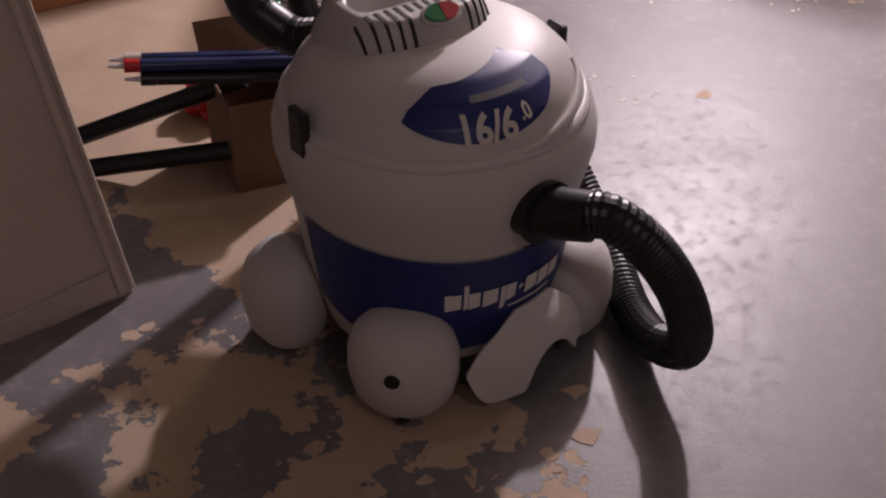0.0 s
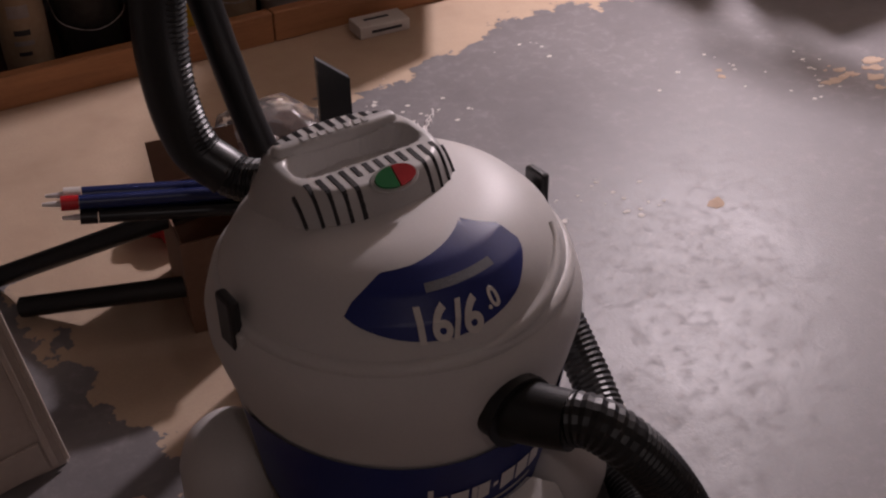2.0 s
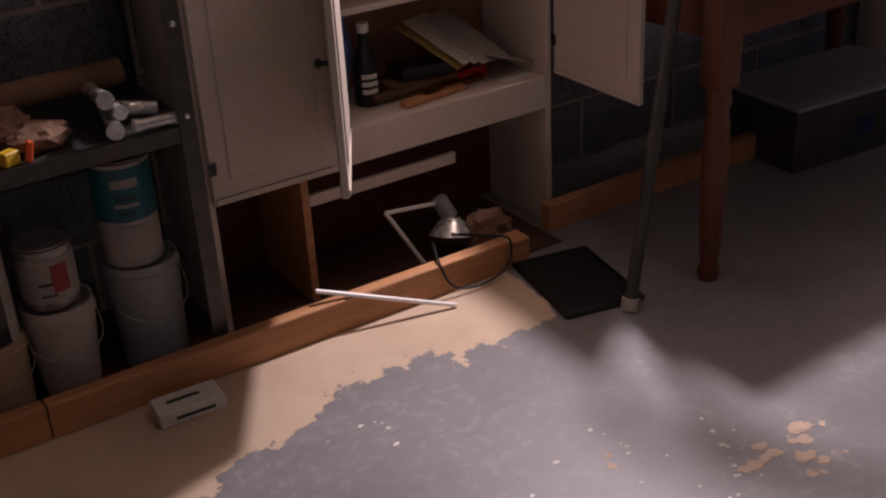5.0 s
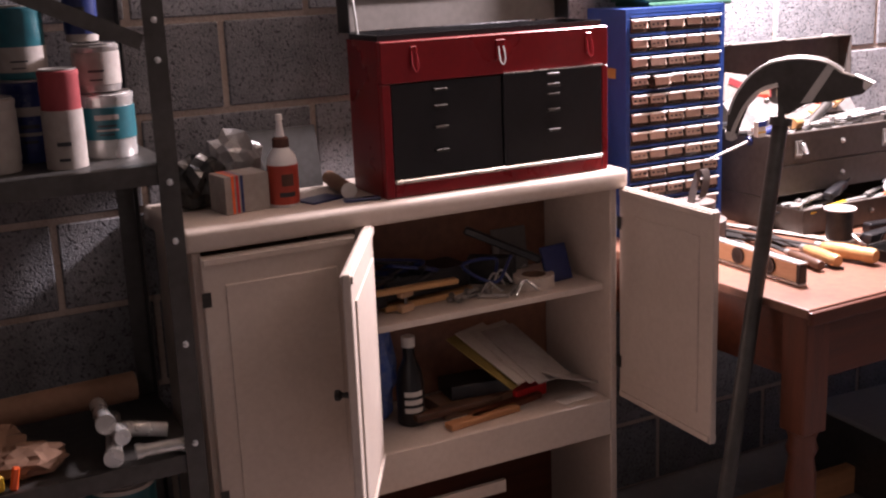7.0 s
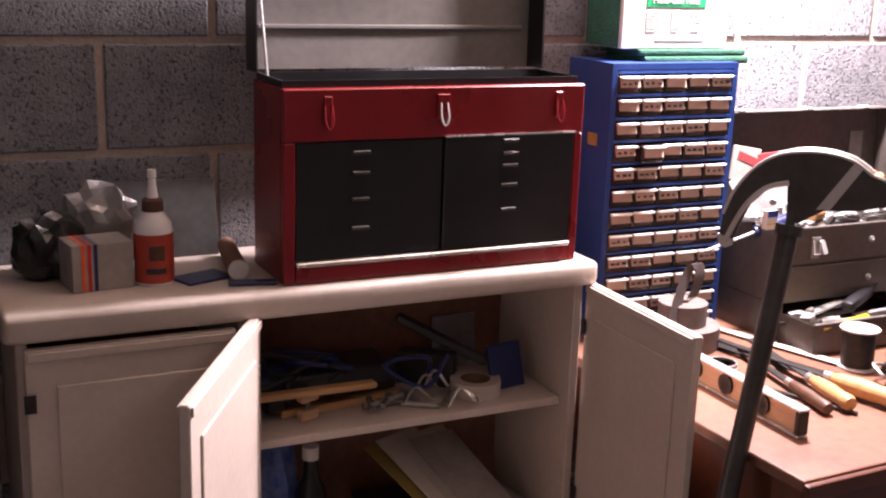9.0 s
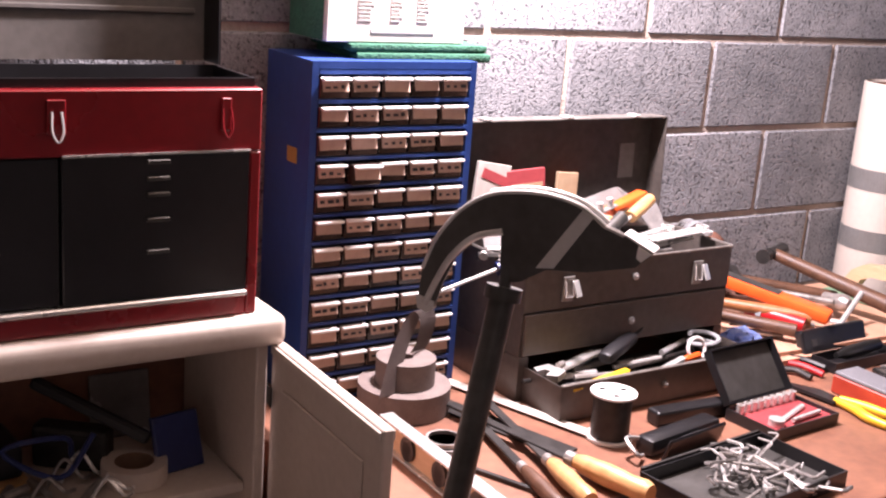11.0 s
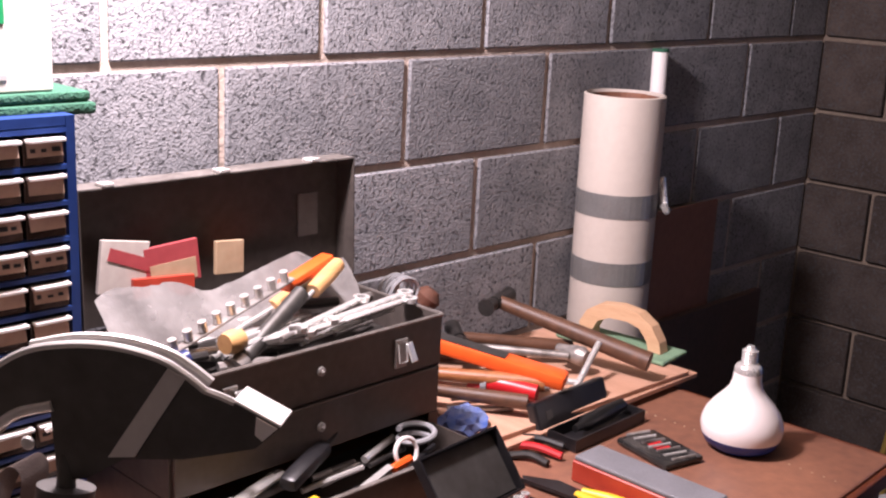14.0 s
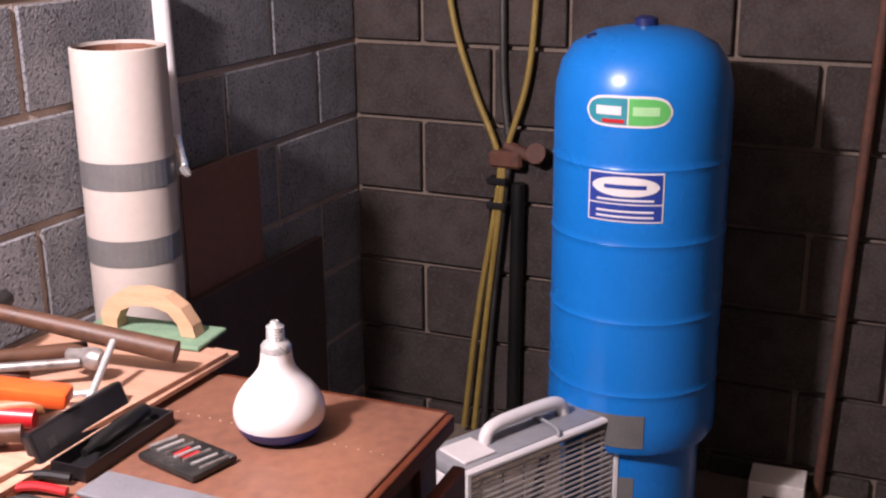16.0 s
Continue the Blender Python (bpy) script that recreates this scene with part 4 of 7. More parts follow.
    def cover_z(x, y):
        q = min(1.0, (abs(x / A) ** 2.7 + abs(y / B) ** 2.7) ** (1 / 2.7))
        z = 0.603 - 0.005 * q * q
        if q > 0.74:
            z -= 0.058 * (1 - math.cos((q - 0.74) / 0.26 * math.pi / 2)) ** 0.9
        w = (abs(x / 0.088) ** 3.5 + abs((y + 0.002) / 0.033) ** 3.5) ** (1 / 3.5)
        k = min(1.0, max(0.0, (1.08 - w) / 0.22))
        return z - 0.034 * k * k * (3 - 2 * k)

    bm = bmesh.new()
    n, rings = 80, [[bm.verts.new((0, 0, cover_z(0, 0)))]]
    for i in range(1, 31):
        q = (i / 30) ** 0.8
        ring = []
        for j in range(n):
            a = 2 * math.pi * j / n
            c, d = math.cos(a), math.sin(a)
            k = q / (abs(c / A) ** 2.7 + abs(d / B) ** 2.7) ** (1 / 2.7)
            ring.append(bm.verts.new((k * c, k * d, cover_z(k * c, k * d))))
        rings.append(ring)
    rings.append([bm.verts.new((u.co.x, u.co.y, 0.52)) for u in rings[-1]])
    for p, q in zip(rings, rings[1:]):
        for j in range(n):
            bm.faces.new([p[0], q[j], q[(j + 1) % n]] if len(p) == 1 else (p[j], q[j], q[(j + 1) % n], p[(j + 1) % n]))
    cover = part("top_cover", bm, M_VACDARK, v, "grey vented top cover", smooth=True, m=pose(-0.022, 0.058, 0, 0, 0, 3))

    def slot(x, y0, y1, w=0.0034):
        bm = bmesh.new()
        prev = None
        for k in range(15):
            y = y0 + (y1 - y0) * k / 14
            z = cover_z(x, y)
            ring = [bm.verts.new((x + dx, y, z + dz)) for dx, dz in ((-w, -0.005), (w, -0.005), (w, 0.0009), (-w, 0.0009))]
            if prev:
                for j in range(4):
                    bm.faces.new((prev[j], prev[(j + 1) % 4], ring[(j + 1) % 4], ring[j]))
            else:
                bm.faces.new(ring)
            prev = ring
        bm.faces.new(prev)
        part("vent_slot", bm, M_BLACKP, cover)

    for k in range(14):
        x = -0.108 + k * 0.0166
        edge = B * max(0.0, 1 - abs(x / A) ** 2.7) ** (1 / 2.7)
        slot(x, -0.043, -0.066 if -0.034 < x < 0.05 else -edge * 0.992)
        slot(x, 0.06, edge * 0.985)
    part("handle", box(-0.094, 0.09, 0.03, 0.054, 0.588, 0.611, 0.009, 3), M_VACDARK, cover, "grip bar with raised lettering shapes", smooth=True)
    for k in range(8):
        part("raised_bar", box(-0.052 + k * 0.013, -0.044 + k * 0.013, 0.035, 0.046, 0.6112, 0.6124), M_VACDARK, cover)
    part("screw", lathe([(0.006, 0), (0.006, 0.002), (0.003, 0.001), (0, 0.001)], 12, m=pose(-0.005, -0.004, cover_z(-0.005, -0.004))), M_CHROME, cover)
    bm = lathe([(0.0, 0.0), (0.036, 0.0), (0.038, 0.002), (0.036, 0.005), (0, 0.006)], 28, squash=lambda c: Vector((c.x * 1.12, c.y * 0.62, c.z)))
    btn = part("switch_plate", bm, M_VACDARK, cover, m=pose(0.008, -0.089, cover_z(0.008, -0.089) - 0.0005, 33, 0, 0) @ Matrix.Diagonal((0.82, 0.82, 1, 1)))
    for sx, mm in ((-1, M_GREENBTN), (1, M_REDP)):
        arc = [(sx * (0.001 + 0.034 * math.cos(radians(q))), 0.018 * math.sin(radians(q))) for q in range(-90, 91, 15)]
        part("button", slab(arc, 0.004), mm, btn, "green start button" if sx < 0 else "red stop button", m=pose(0, 0, 0.0058))
    # raised lip sweeping up round the label
    lip = [at_vac(-96 + 62 * q, radius_at(0.463 + 0.052 * q ** 1.6, DOME) + 0.001, 0.463 + 0.052 * q ** 1.6) for q in [k / 12 for k in range(13)]]
    part("label_lip", tube(lip, lambda q: 0.004 + 0.006 * math.sin(3.0 * min(1, q + 0.05)), 10, 3), M_VAC, v, "raised moulded lip", smooth=True)
    for a in (-174, 4, 94):
        l = part("latch", box(-0.02, 0.02, -0.008, 0.008, -0.03, 0.045, 0.005, 2, m=pose(*at_vac(a, 0.243, 0.46), 0, 0, a + 90)), M_BLACKP, v, "black lid latch")
        part("latch_seat", box(-0.03, 0.03, -0.004, 0.006, -0.045, 0.03, 0.003, m=pose(*at_vac(a, 0.243, 0.43), 0, 0, a + 90)), M_VAC, v)
    # inlet and hose
    d = at_vac(-82, 1, 0).normalized()
    p0 = at_vac(-84, 0.228, 0.372)
    part("inlet_collar", cyl(p0, p0 + d * 0.034, 0.05, 0.047, 32), M_RUBBER, v, "black hose inlet", smooth=True)
    part("collar_ring", cyl(p0 + d * 0.0345, p0 + d * 0.04, 0.05, 0.05, 32), M_RUBBER, v, smooth=True)
    q = p0 + d * 0.1 + Vector((0.025, 0, 0.018))
    part("hose_cuff", tube([p0 + d * 0.03, p0 + d * 0.06 + Vector((0.008, 0, 0.008)), q], lambda t_: 0.041 - 0.004 * t_, 24, 6), M_RUBBER, v, smooth=True)
    part("hose", tube([p0 + d * 0.085 + Vector((0.018, 0, 0.015)), (0.083, -0.345, 0.392), (0.13, -0.383, 0.343), (0.176, -0.408, 0.262), (0.21, -0.41, 0.172), (0.235, -0.372, 0.1), (0.245, -0.3, 0.062), (0.28, -0.2, 0.045), (0.325, -0.08, 0.07), (0.342, 0.03, 0.13), (0.335, 0.115, 0.21), (0.313, 0.18, 0.275), (0.29, 0.224, 0.315), (0.25, 0.275, 0.345), (0.19, 0.33, 0.362), (0.1, 0.365, 0.36), (0.0, 0.375, 0.33)], 0.033, 20, 12, ribs=0.0016, every=0.0095), M_RUBBER, v, "black ribbed hose")
    return v


vacuum()


# ---- well tank in the corner ----
def well_tank():
    t = thing("pressure_tank", (4.3, 1.505, 0.0), 0, "tall blue steel well pressure tank in the corner", "pressure tank")
    r = 0.182
    prof = [(r * 0.86, 0.428), (r * 0.97, 0.436), (r * 1.012, 0.452), (r * 1.012, 0.5), (r * 1.004, 0.53)]
    for z in (0.57, 0.73, 0.895, 1.05):
        prof += [(r, z - 0.016), (r, z - 0.006), (r * 1.012, z), (r, z + 0.006), (r, z + 0.016)]
    prof += [(r, 1.16), (r * 0.985, 1.2), (r * 0.93, 1.24), (r * 0.8, 1.275), (r * 0.55, 1.3), (r * 0.25, 1.31), (0, 1.312)]
    part("shell", lathe([(0, 0.427)] + prof, 56), M_TANK, t, smooth=True)
    part("skirt", lathe([(r * 0.84, 0.0), (r * 0.84, 0.428), (r * 0.81, 0.428), (r * 0.81, 0.0)], 40), M_TANK, t, smooth=True)
    part("valve_cap", lathe([(0.024, 1.305), (0.024, 1.325), (0.012, 1.33), (0, 1.331)], 16), M_NAVY, t, smooth=True)
    part("valve_cap", lathe([(0.016, 0), (0.016, 0.02), (0, 0.024)], 12, m=pose(-0.06, 0.09, 1.275)), M_NAVY, t, smooth=True)
    # labels face the room
    A = -174
    PR = [(0, r), (2, r)]

    def oval(a0, a1, zc, hz, lift, power, half=0):
        def bulge(q):
            t_ = q * 2 - 1 if not half else (q - 1 if half < 0 else q)
            return hz * max(0.02, 1 - abs(t_) ** power) ** 0.5
        return curved_patch((a0, a1, lambda q: zc - bulge(q), lambda q: zc + bulge(q)), PR, lift, n=24, rows=2)

    part("brand_label", oval(A - 27, A + 27, 1.165, 0.031, 0.001, 5), M_WHITEP, t, "white edged oval brand label")
    part("brand_field", oval(A - 25.5, A - 0.5, 1.165, 0.026, 0.002, 5, -1), M_TEAL, t)
    part("brand_field", oval(A + 0.5, A + 25.5, 1.165, 0.026, 0.002, 5, 1), M_GREENL, t)
    part("brand_bar", ring_strip(r + 0.0024, 1.158, 1.175, A - 20, A - 4, 12, 0.0006), M_WHITEP, t)
    part("brand_bar", ring_strip(r + 0.0024, 1.158, 1.175, A + 3, A + 19, 12, 0.0006), M_GREENP2, t)
    part("brand_bar", ring_strip(r + 0.0024, 1.142, 1.15, A - 16, A - 2, 12, 0.0006), M_REDP, t)
    part("label", ring_strip(r, 0.945, 1.045, A - 24, A + 24, 16, 0.0012), M_WHITEP, t, "white and blue installer label")
    part("label_field", ring_strip(r + 0.0013, 0.983, 1.042, A - 23, A + 23, 16, 0.0006), M_NAVYL, t)
    part("label_field", ring_strip(r + 0.0013, 0.948, 0.98, A - 23, A + 23, 16, 0.0006), M_NAVYL, t)
    part("label_oval", oval(A - 21, A + 21, 1.017, 0.02, 0.003, 2.2), M_WHITEP, t)
    part("print_bar", ring_strip(r + 0.0034, 1.013, 1.021, A - 13, A + 13, 12, 0.0005), M_NAVYL, t)
    for z in (0.954, 0.965, 0.988):
        part("print_bar", ring_strip(r + 0.002, z, z + 0.004, A - 18, A + 18, 10, 0.0005), M_WHITEP, t)
    part("data_plate", ring_strip(r * 1.012 + 0.001, 0.456, 0.53, A - 20, A + 18, 14, 0.001), M_TAPE, t, "grey data plate")
    part("data_plate", ring_strip(r * 0.84, 0.3, 0.37, A - 12, A + 14, 10, 0.001), M_TAPE, t, "small grey data plate")
    return t


well_tank()


# ---- roll, pipe and boards by the wall ----
def vinyl_roll():
    t = thing("vinyl_roll", (3.645, 2.306, 0.0), 0, "beige rolled vinyl flooring bound with silver tape", "flooring roll")
    r = 0.086
    part("outer_wrap", lathe([(r, 0), (r, 1.31), (r - 0.004, 1.312), (r - 0.005, 1.25), (r - 0.005, 0.0)], 40), M_BEIGE, t, smooth=True)
    bm = bmesh.new()
    prev = None
    for k in range(140):
        a = k * 0.18
        q = r - 0.008 - 0.0011 * a
        pair = [bm.verts.new((q * math.cos(a), q * math.sin(a), z)) for z in (1.2, 1.306)]
        if prev:
            bm.faces.new((prev[0], pair[0], pair[1], prev[1]))
        prev = pair
    part("inner_scroll", bm, M_HARDBOARD, t, "brown backing of the rolled sheet")
    part("seam_flap", box(-0.002, 0.002, -0.004, 0.004, 0.0, 1.308, 0.001, m=pose(0.073, -0.0475, 0, 0, 0, -33)), M_BEIGE, t)
    for z in (0.915, 1.06):
        part("tape_band", ring_strip(r, z, z + 0.05, seg=40, thick=0.0012), M_TAPE, t, "silver duct tape band")
    part("clip", tube([(0.055, -0.073, 1.14), (0.06, -0.082, 1.08), (0.055, -0.092, 1.07), (0.047, -0.086, 1.085)], 0.008, 8, 5), M_CHROME, t, "bright metal clip")
    return t


vinyl_roll()
pipe = thing("plastic_pipe", (0, 0, 0), 0, "white plastic pipe leaning on the block wall", "pipe")
part("tube", cyl((3.9, 2.378, 0.0), (3.872, 2.38, 1.385), 0.018, seg=20), M_WHITEP, pipe, smooth=True)
part("cap", cyl((3.872, 2.38, 1.3855), (3.8719, 2.3801, 1.392), 0.019, seg=20), M_GREENP, pipe, "green end")
solo("cardboard_sheet", box(3.85, 4.135, 2.346, 2.351, 0.005, 1.02, 0.001), M_FIBRE, "brown cardboard sheet leaning on the wall", "cardboard")
solo("dark_board", box(3.8, 4.36, 2.32, 2.34, 0.002, 0.755, 0.002), M_DARKBOARD, "dark brown board leaning in the corner", "board")


# ---- fan ----
def box_fan():
    f = thing("box_fan", (3.995, 1.642, 0.0), -27, "white and grey plastic box fan on the floor", "fan")
    W, H, D = 0.44, 0.525, 0.12
    bm = box(-W / 2, W / 2, -D / 2, D / 2, H - 0.03, H, 0.008, 2)
    part("top_shell", bm, M_GREY, f, smooth=True)
    part("side_shell", box(-W / 2, -W / 2 + 0.03, -D / 2, D / 2, 0.02, H - 0.031, 0.006, 2), M_WHITEP, f, smooth=True)
    part("side_shell", box(W / 2 - 0.03, W / 2, -D / 2, D / 2, 0.02, H - 0.031, 0.006, 2), M_WHITEP, f, smooth=True)
    part("bottom_shell", box(-W / 2 + 0.031, W / 2 - 0.031, -D / 2, D / 2, 0.02, 0.05, 0.006, 2), M_WHITEP, f, smooth=True)
    for x in (-0.18, 0.18):
        part("foot", box(x - 0.02, x + 0.02, -0.09, 0.09, 0.0, 0.02, 0.004), M_WHITEP, f)
    part("front_frame", tube([(-W / 2 + 0.015, -D / 2, 0.04), (-W / 2 + 0.015, -D / 2, H - 0.012), (W / 2 - 0.015, -D / 2, H - 0.012), (W / 2 - 0.015, -D / 2, 0.04), (-W / 2 + 0.015, -D / 2, 0.04)], 0.012, 8, 0), M_WHITEP, f)
    for k in range(34):
        z = 0.06 + k * 0.013
        part("grille_bar", box(-W / 2 + 0.026, W / 2 - 0.026, -D / 2 - 0.006, -D / 2 - 0.002, z - 0.0022, z + 0.0022), M_WHITEP, f)
    for k in range(7):
        x = -0.165 + k * 0.055
        part("grille_rib", box(x - 0.002, x + 0.002, -D / 2 - 0.0018, -D / 2 + 0.003, 0.055, H - 0.035), M_WHITEP, f)
    part("handle", tube([(-0.11, 0.0, H - 0.005), (-0.09, 0, H + 0.028), (0.0, 0, H + 0.034), (0.09, 0, H + 0.028), (0.11, 0.0, H - 0.005)], 0.014, 10, 8), M_WHITEP, f, "white carrying handle", smooth=True)
    part("knob_plate", box(-0.2, -0.12, -0.05, 0.03, H, H + 0.006, 0.002), M_WHITEP, f)
    part("hub", lathe([(0.05, 0), (0.05, 0.03), (0.04, 0.035), (0, 0.036)], 20, m=pose(0, -D / 2 + 0.05, 0.26, 90)), M_GREY, f, smooth=True)
    for k in range(5):
        part("blade", box(0.045, 0.19, -0.035, 0.035, -0.0015, 0.0015, m=pose(0, 0.0, 0.26, 90) @ pose(0, 0, 0, 0, 0, 72 * k) @ pose(0, 0, 0, 28)), M_GREY, f)
    part("cord_loop", tube([(0.03, -0.06, H - 0.02), (0.035, -0.062, H + 0.004), (0.04, 0.0, H + 0.008), (0.05, 0.05, H - 0.02)], 0.004, 6, 6), M_GREY, f)
    return f


box_fan()
solo("footing", box(4.45, 4.704, -0.5, 2.2, 0.0, 0.14, 0.01), M_MORTAR_E, "rough concrete footing along the wall base", "footing", kind="structure")

solo("pipe_riser", cyl((4.66, 1.122, 0.141), (4.66, 1.04, 2.398), 0.0125, seg=14), M_RUST, "rusty brown steel pipe along the block wall", "pipe", smooth=True)
hoses = thing("wall_hoses", (0, 0, 0), 0, "yellow and grey hoses hanging on the corner wall", "hose")
part("hose", tube([(4.66, 2.13, 2.39), (4.66, 2.12, 1.6), (4.66, 2.1, 1.3), (4.66, 2.04, 1.1), (4.655, 1.975, 0.95), (4.65, 1.965, 0.85), (4.645, 2.02, 0.5), (4.64, 2.06, 0.16)], 0.0082, 10, 6), M_YHOSE, hoses, smooth=True)
part("hose", tube([(4.66, 1.87, 2.39), (4.66, 1.87, 1.6), (4.66, 1.875, 1.32), (4.66, 1.895, 1.12), (4.655, 1.95, 0.93), (4.65, 1.955, 0.85), (4.645, 1.995, 0.5), (4.64, 2.03, 0.16)], 0.0082, 10, 6), M_YHOSE, hoses, smooth=True)
part("cable", tube([(4.67, 1.97, 2.39), (4.67, 1.965, 1.4), (4.67, 1.96, 1.1), (4.665, 1.94, 0.93), (4.66, 1.95, 0.85), (4.66, 1.985, 0.5), (4.66, 2.01, 0.16)], 0.009, 10, 6), M_STEEL, hoses, smooth=True)
part("drain_pipe", cyl((4.66, 1.925, 0.142), (4.66, 1.915, 0.86), 0.018, seg=14), M_RUBBER, hoses, "black drain pipe", smooth=True)
part("fitting", box(4.635, 4.69, 1.9, 1.99, 0.9, 0.945, 0.008), M_RUST, hoses, "brass and iron hose fitting")
valve = part("valve", tube([(4.66, 1.95, 0.955), (4.655, 1.9, 0.94), (4.655, 1.85, 0.925)], 0.016, 14, 5), M_RUST, hoses, "old brass hose valve", smooth=True)
part("valve_handle", lathe([(0.0, 0), (0.024, 0.002), (0.026, 0.008), (0.0, 0.012)], 18, m=pose(4.64, 1.86, 0.945, 0, -70, 0)), M_RUST, valve, smooth=True)
part("junction_box", box(4.65, 4.7, 1.88, 1.99, 1.385, 1.45, 0.004, 2), M_STEEL, hoses, "grey junction box over the hoses", smooth=True)
for z in (0.79, 0.855):
    part("clamp", box(4.634, 4.676, 1.94, 1.995, z, z + 0.018, 0.004), M_BLACKP, hoses, "black clamp")


# ---- around the vacuum ----
def loose(name, place, turn, label, category):
    return thing(name, place, turn, label, category)


u = loose("spare_hose", (0, 0, 0), 0, "black ribbed hose and wands standing behind the vacuum", "vacuum hose")
part("hose", tube([(-0.13, 0.77, 1.22), (-0.15, 0.76, 1.0), (-0.19, 0.75, 0.8), (-0.215, 0.74, 0.6), (-0.2, 0.71, 0.47), (-0.15, 0.66, 0.42), (-0.1, 0.59, 0.44), (-0.085, 0.545, 0.46)], 0.034, 18, 8, ribs=0.0022, every=0.009), M_RUBBER, u)
part("smooth_sleeve", tube([(-0.175, 0.765, 0.95), (-0.2, 0.755, 0.8), (-0.222, 0.742, 0.62), (-0.208, 0.717, 0.48), (-0.165, 0.678, 0.425)], 0.0375, 18, 8), M_RUBBER, u, smooth=True)
part("wand", tube([(-0.14, 0.8, 1.15), (-0.145, 0.8, 0.8), (-0.1, 0.77, 0.5), (-0.055, 0.75, 0.3), (-0.04, 0.74, 0.02)], 0.026, 16, 6), M_RUBBER, u, smooth=True)
part("nozzle", cyl((-0.2, 0.8, 0.79), (0.0, 0.77, 0.825), 0.028, 0.03, 18), M_RUBBER, u, smooth=True)
part("nozzle_rim", cyl((-0.012, 0.772, 0.823), (0.004, 0.7695, 0.826), 0.034, 0.034, 18), M_BLACKP, u, smooth=True)
cn = loose("crevice_nozzle", (0.085, 0.815, 0.0), -12, "flat black crevice nozzle standing behind the vacuum", "nozzle")
part("blade", slab([(-0.028, 0.0), (0.028, 0.0), (0.026, 0.46), (-0.03, 0.505)], 0.016, m=pose(0, 0.008, 0, 90, 0, 0)), M_RUBBER, cn)
part("collar", box(-0.03, 0.03, -0.014, 0.02, 0.3, 0.325, 0.004), M_REDP, cn, "red collar")

crate = loose("cardboard_box", (-0.15, 0.95, 0), -8, "small brown cardboard box behind the vacuum", "box")
part("front_wall", box(-0.05, 0.12, -0.1, -0.096, 0, 0.2), M_CARD, crate)
part("back_wall", box(-0.05, 0.12, 0.116, 0.12, 0, 0.2), M_CARD, crate)
for x in (-0.05, 0.116):
    part("side_wall", box(x, x + 0.004, -0.0955, 0.1155, 0, 0.2), M_CARD, crate)
part("bottom", box(-0.0455, 0.1155, -0.0955, 0.1155, 0, 0.004), M_CARD, crate)
part("flap", box(-0.05, 0.12, 0, 0.003, 0, 0.08, m=pose(0, 0.12, 0.2, -35)), M_CARD, crate)
for k, (dy, dz, mm) in enumerate(((0, 0.0, M_NAVY), (0.03, 0.004, M_NAVY), (0.06, 0.0, M_BLACKP), (0.014, 0.026, M_NAVY), (0.045, 0.028, M_NAVY))):
    tb = loose("sealant_tube", (0, 0, 0), 0, "slim dark blue tube with a red end", "tube")
    tagged(tb, group="tubes on the cardboard box")
    a, b = Vector((-0.33 - 0.012 * k, 0.985 - dy * 0.9, 0.268 + dz)), Vector((-0.02, 0.9 - dy, 0.226 + dz))
    d = (b - a).normalized()
    part("body", cyl(a + d * 0.03, b, 0.0125, seg=14), mm, tb, smooth=True)
    part("end_cap", cyl(a, a + d * 0.029, 0.013, seg=14), (M_REDP, M_REDP, M_BLACKP, M_PAPER, M_REDP)[k], tb, smooth=True)
    part("tip", cyl(a - d * 0.03, a - d * 0.0005, 0.003, 0.006, seg=8), M_WHITEP, tb)
for k, (a, b) in enumerate((((-0.5, 1.2, 0.02), (-0.14, 0.95, 0.205)), ((-0.47, 1.08, 0.02), (-0.16, 0.87, 0.09)))):
    solo("black_tube", cyl(a, b, 0.02, seg=14), M_RUBBER, "black plastic extension tube lying beside the box", "tube", group="black tubes on the floor", smooth=True)


def crumpled(name, place, size, mat_, label, category, seed, n=2, flat=1.0):
    rnd = random.Random(seed)
    bm = bmesh.new()
    bmesh.ops.create_icosphere(bm, subdivisions=n + 1, radius=1.0)
    for v in bm.verts:
        k = 1 + rnd.uniform(-0.17, 0.17)
        v.co = Vector((v.co.x * size[0] * k, v.co.y * size[1] * k, max(v.co.z * k, -0.85) * size[2]))
    lowest = min(v.co.z for v in bm.verts)
    for v in bm.verts:
        v.co.z -= lowest
    return solo(name, bm, mat_, label, category, m=pose(*place))


crumpled("plastic_bag", (0.13, 1.275, 0), (0.13, 0.115, 0.1), M_CLEAR, "crumpled clear plastic bag with red print", "plastic bag", 3)
crumpled("wrapper", (0.14, 1.27, 0.004), (0.105, 0.09, 0.078), M_RUST, "crumpled maroon wrapper inside the clear bag", "wrapper", 6)
crumpled("snack_bag", (-0.09, 1.19, 0), (0.1, 0.07, 0.05), M_REDP, "crumpled red and yellow wrapper on the floor", "wrapper", 5)
solo("bottle_cap", lathe([(0.018, 0), (0.018, 0.02), (0.015, 0.023), (0, 0.023)], 16, m=pose(0.075, 1.27, 0.172, 0, -14, 0)), M_GREENBTN, "green bottle cap on the plastic bag", "bottle cap", smooth=True)
bowl = loose("plastic_bowl", (0.185, 1.085, 0), 0, "white plastic bowl behind the vacuum", "bowl")
part("shell", lathe([(0.045, 0), (0.05, 0.003), (0.068, 0.12), (0.071, 0.122), (0.069, 0.125), (0.064, 0.12), (0.046, 0.006), (0, 0.006)], 32), M_WHITEP, bowl, smooth=True)
br = loose("wood_offcut", (0.3, 1.075, 0), 14, "short stained wooden offcuts standing on end", "wood offcut")
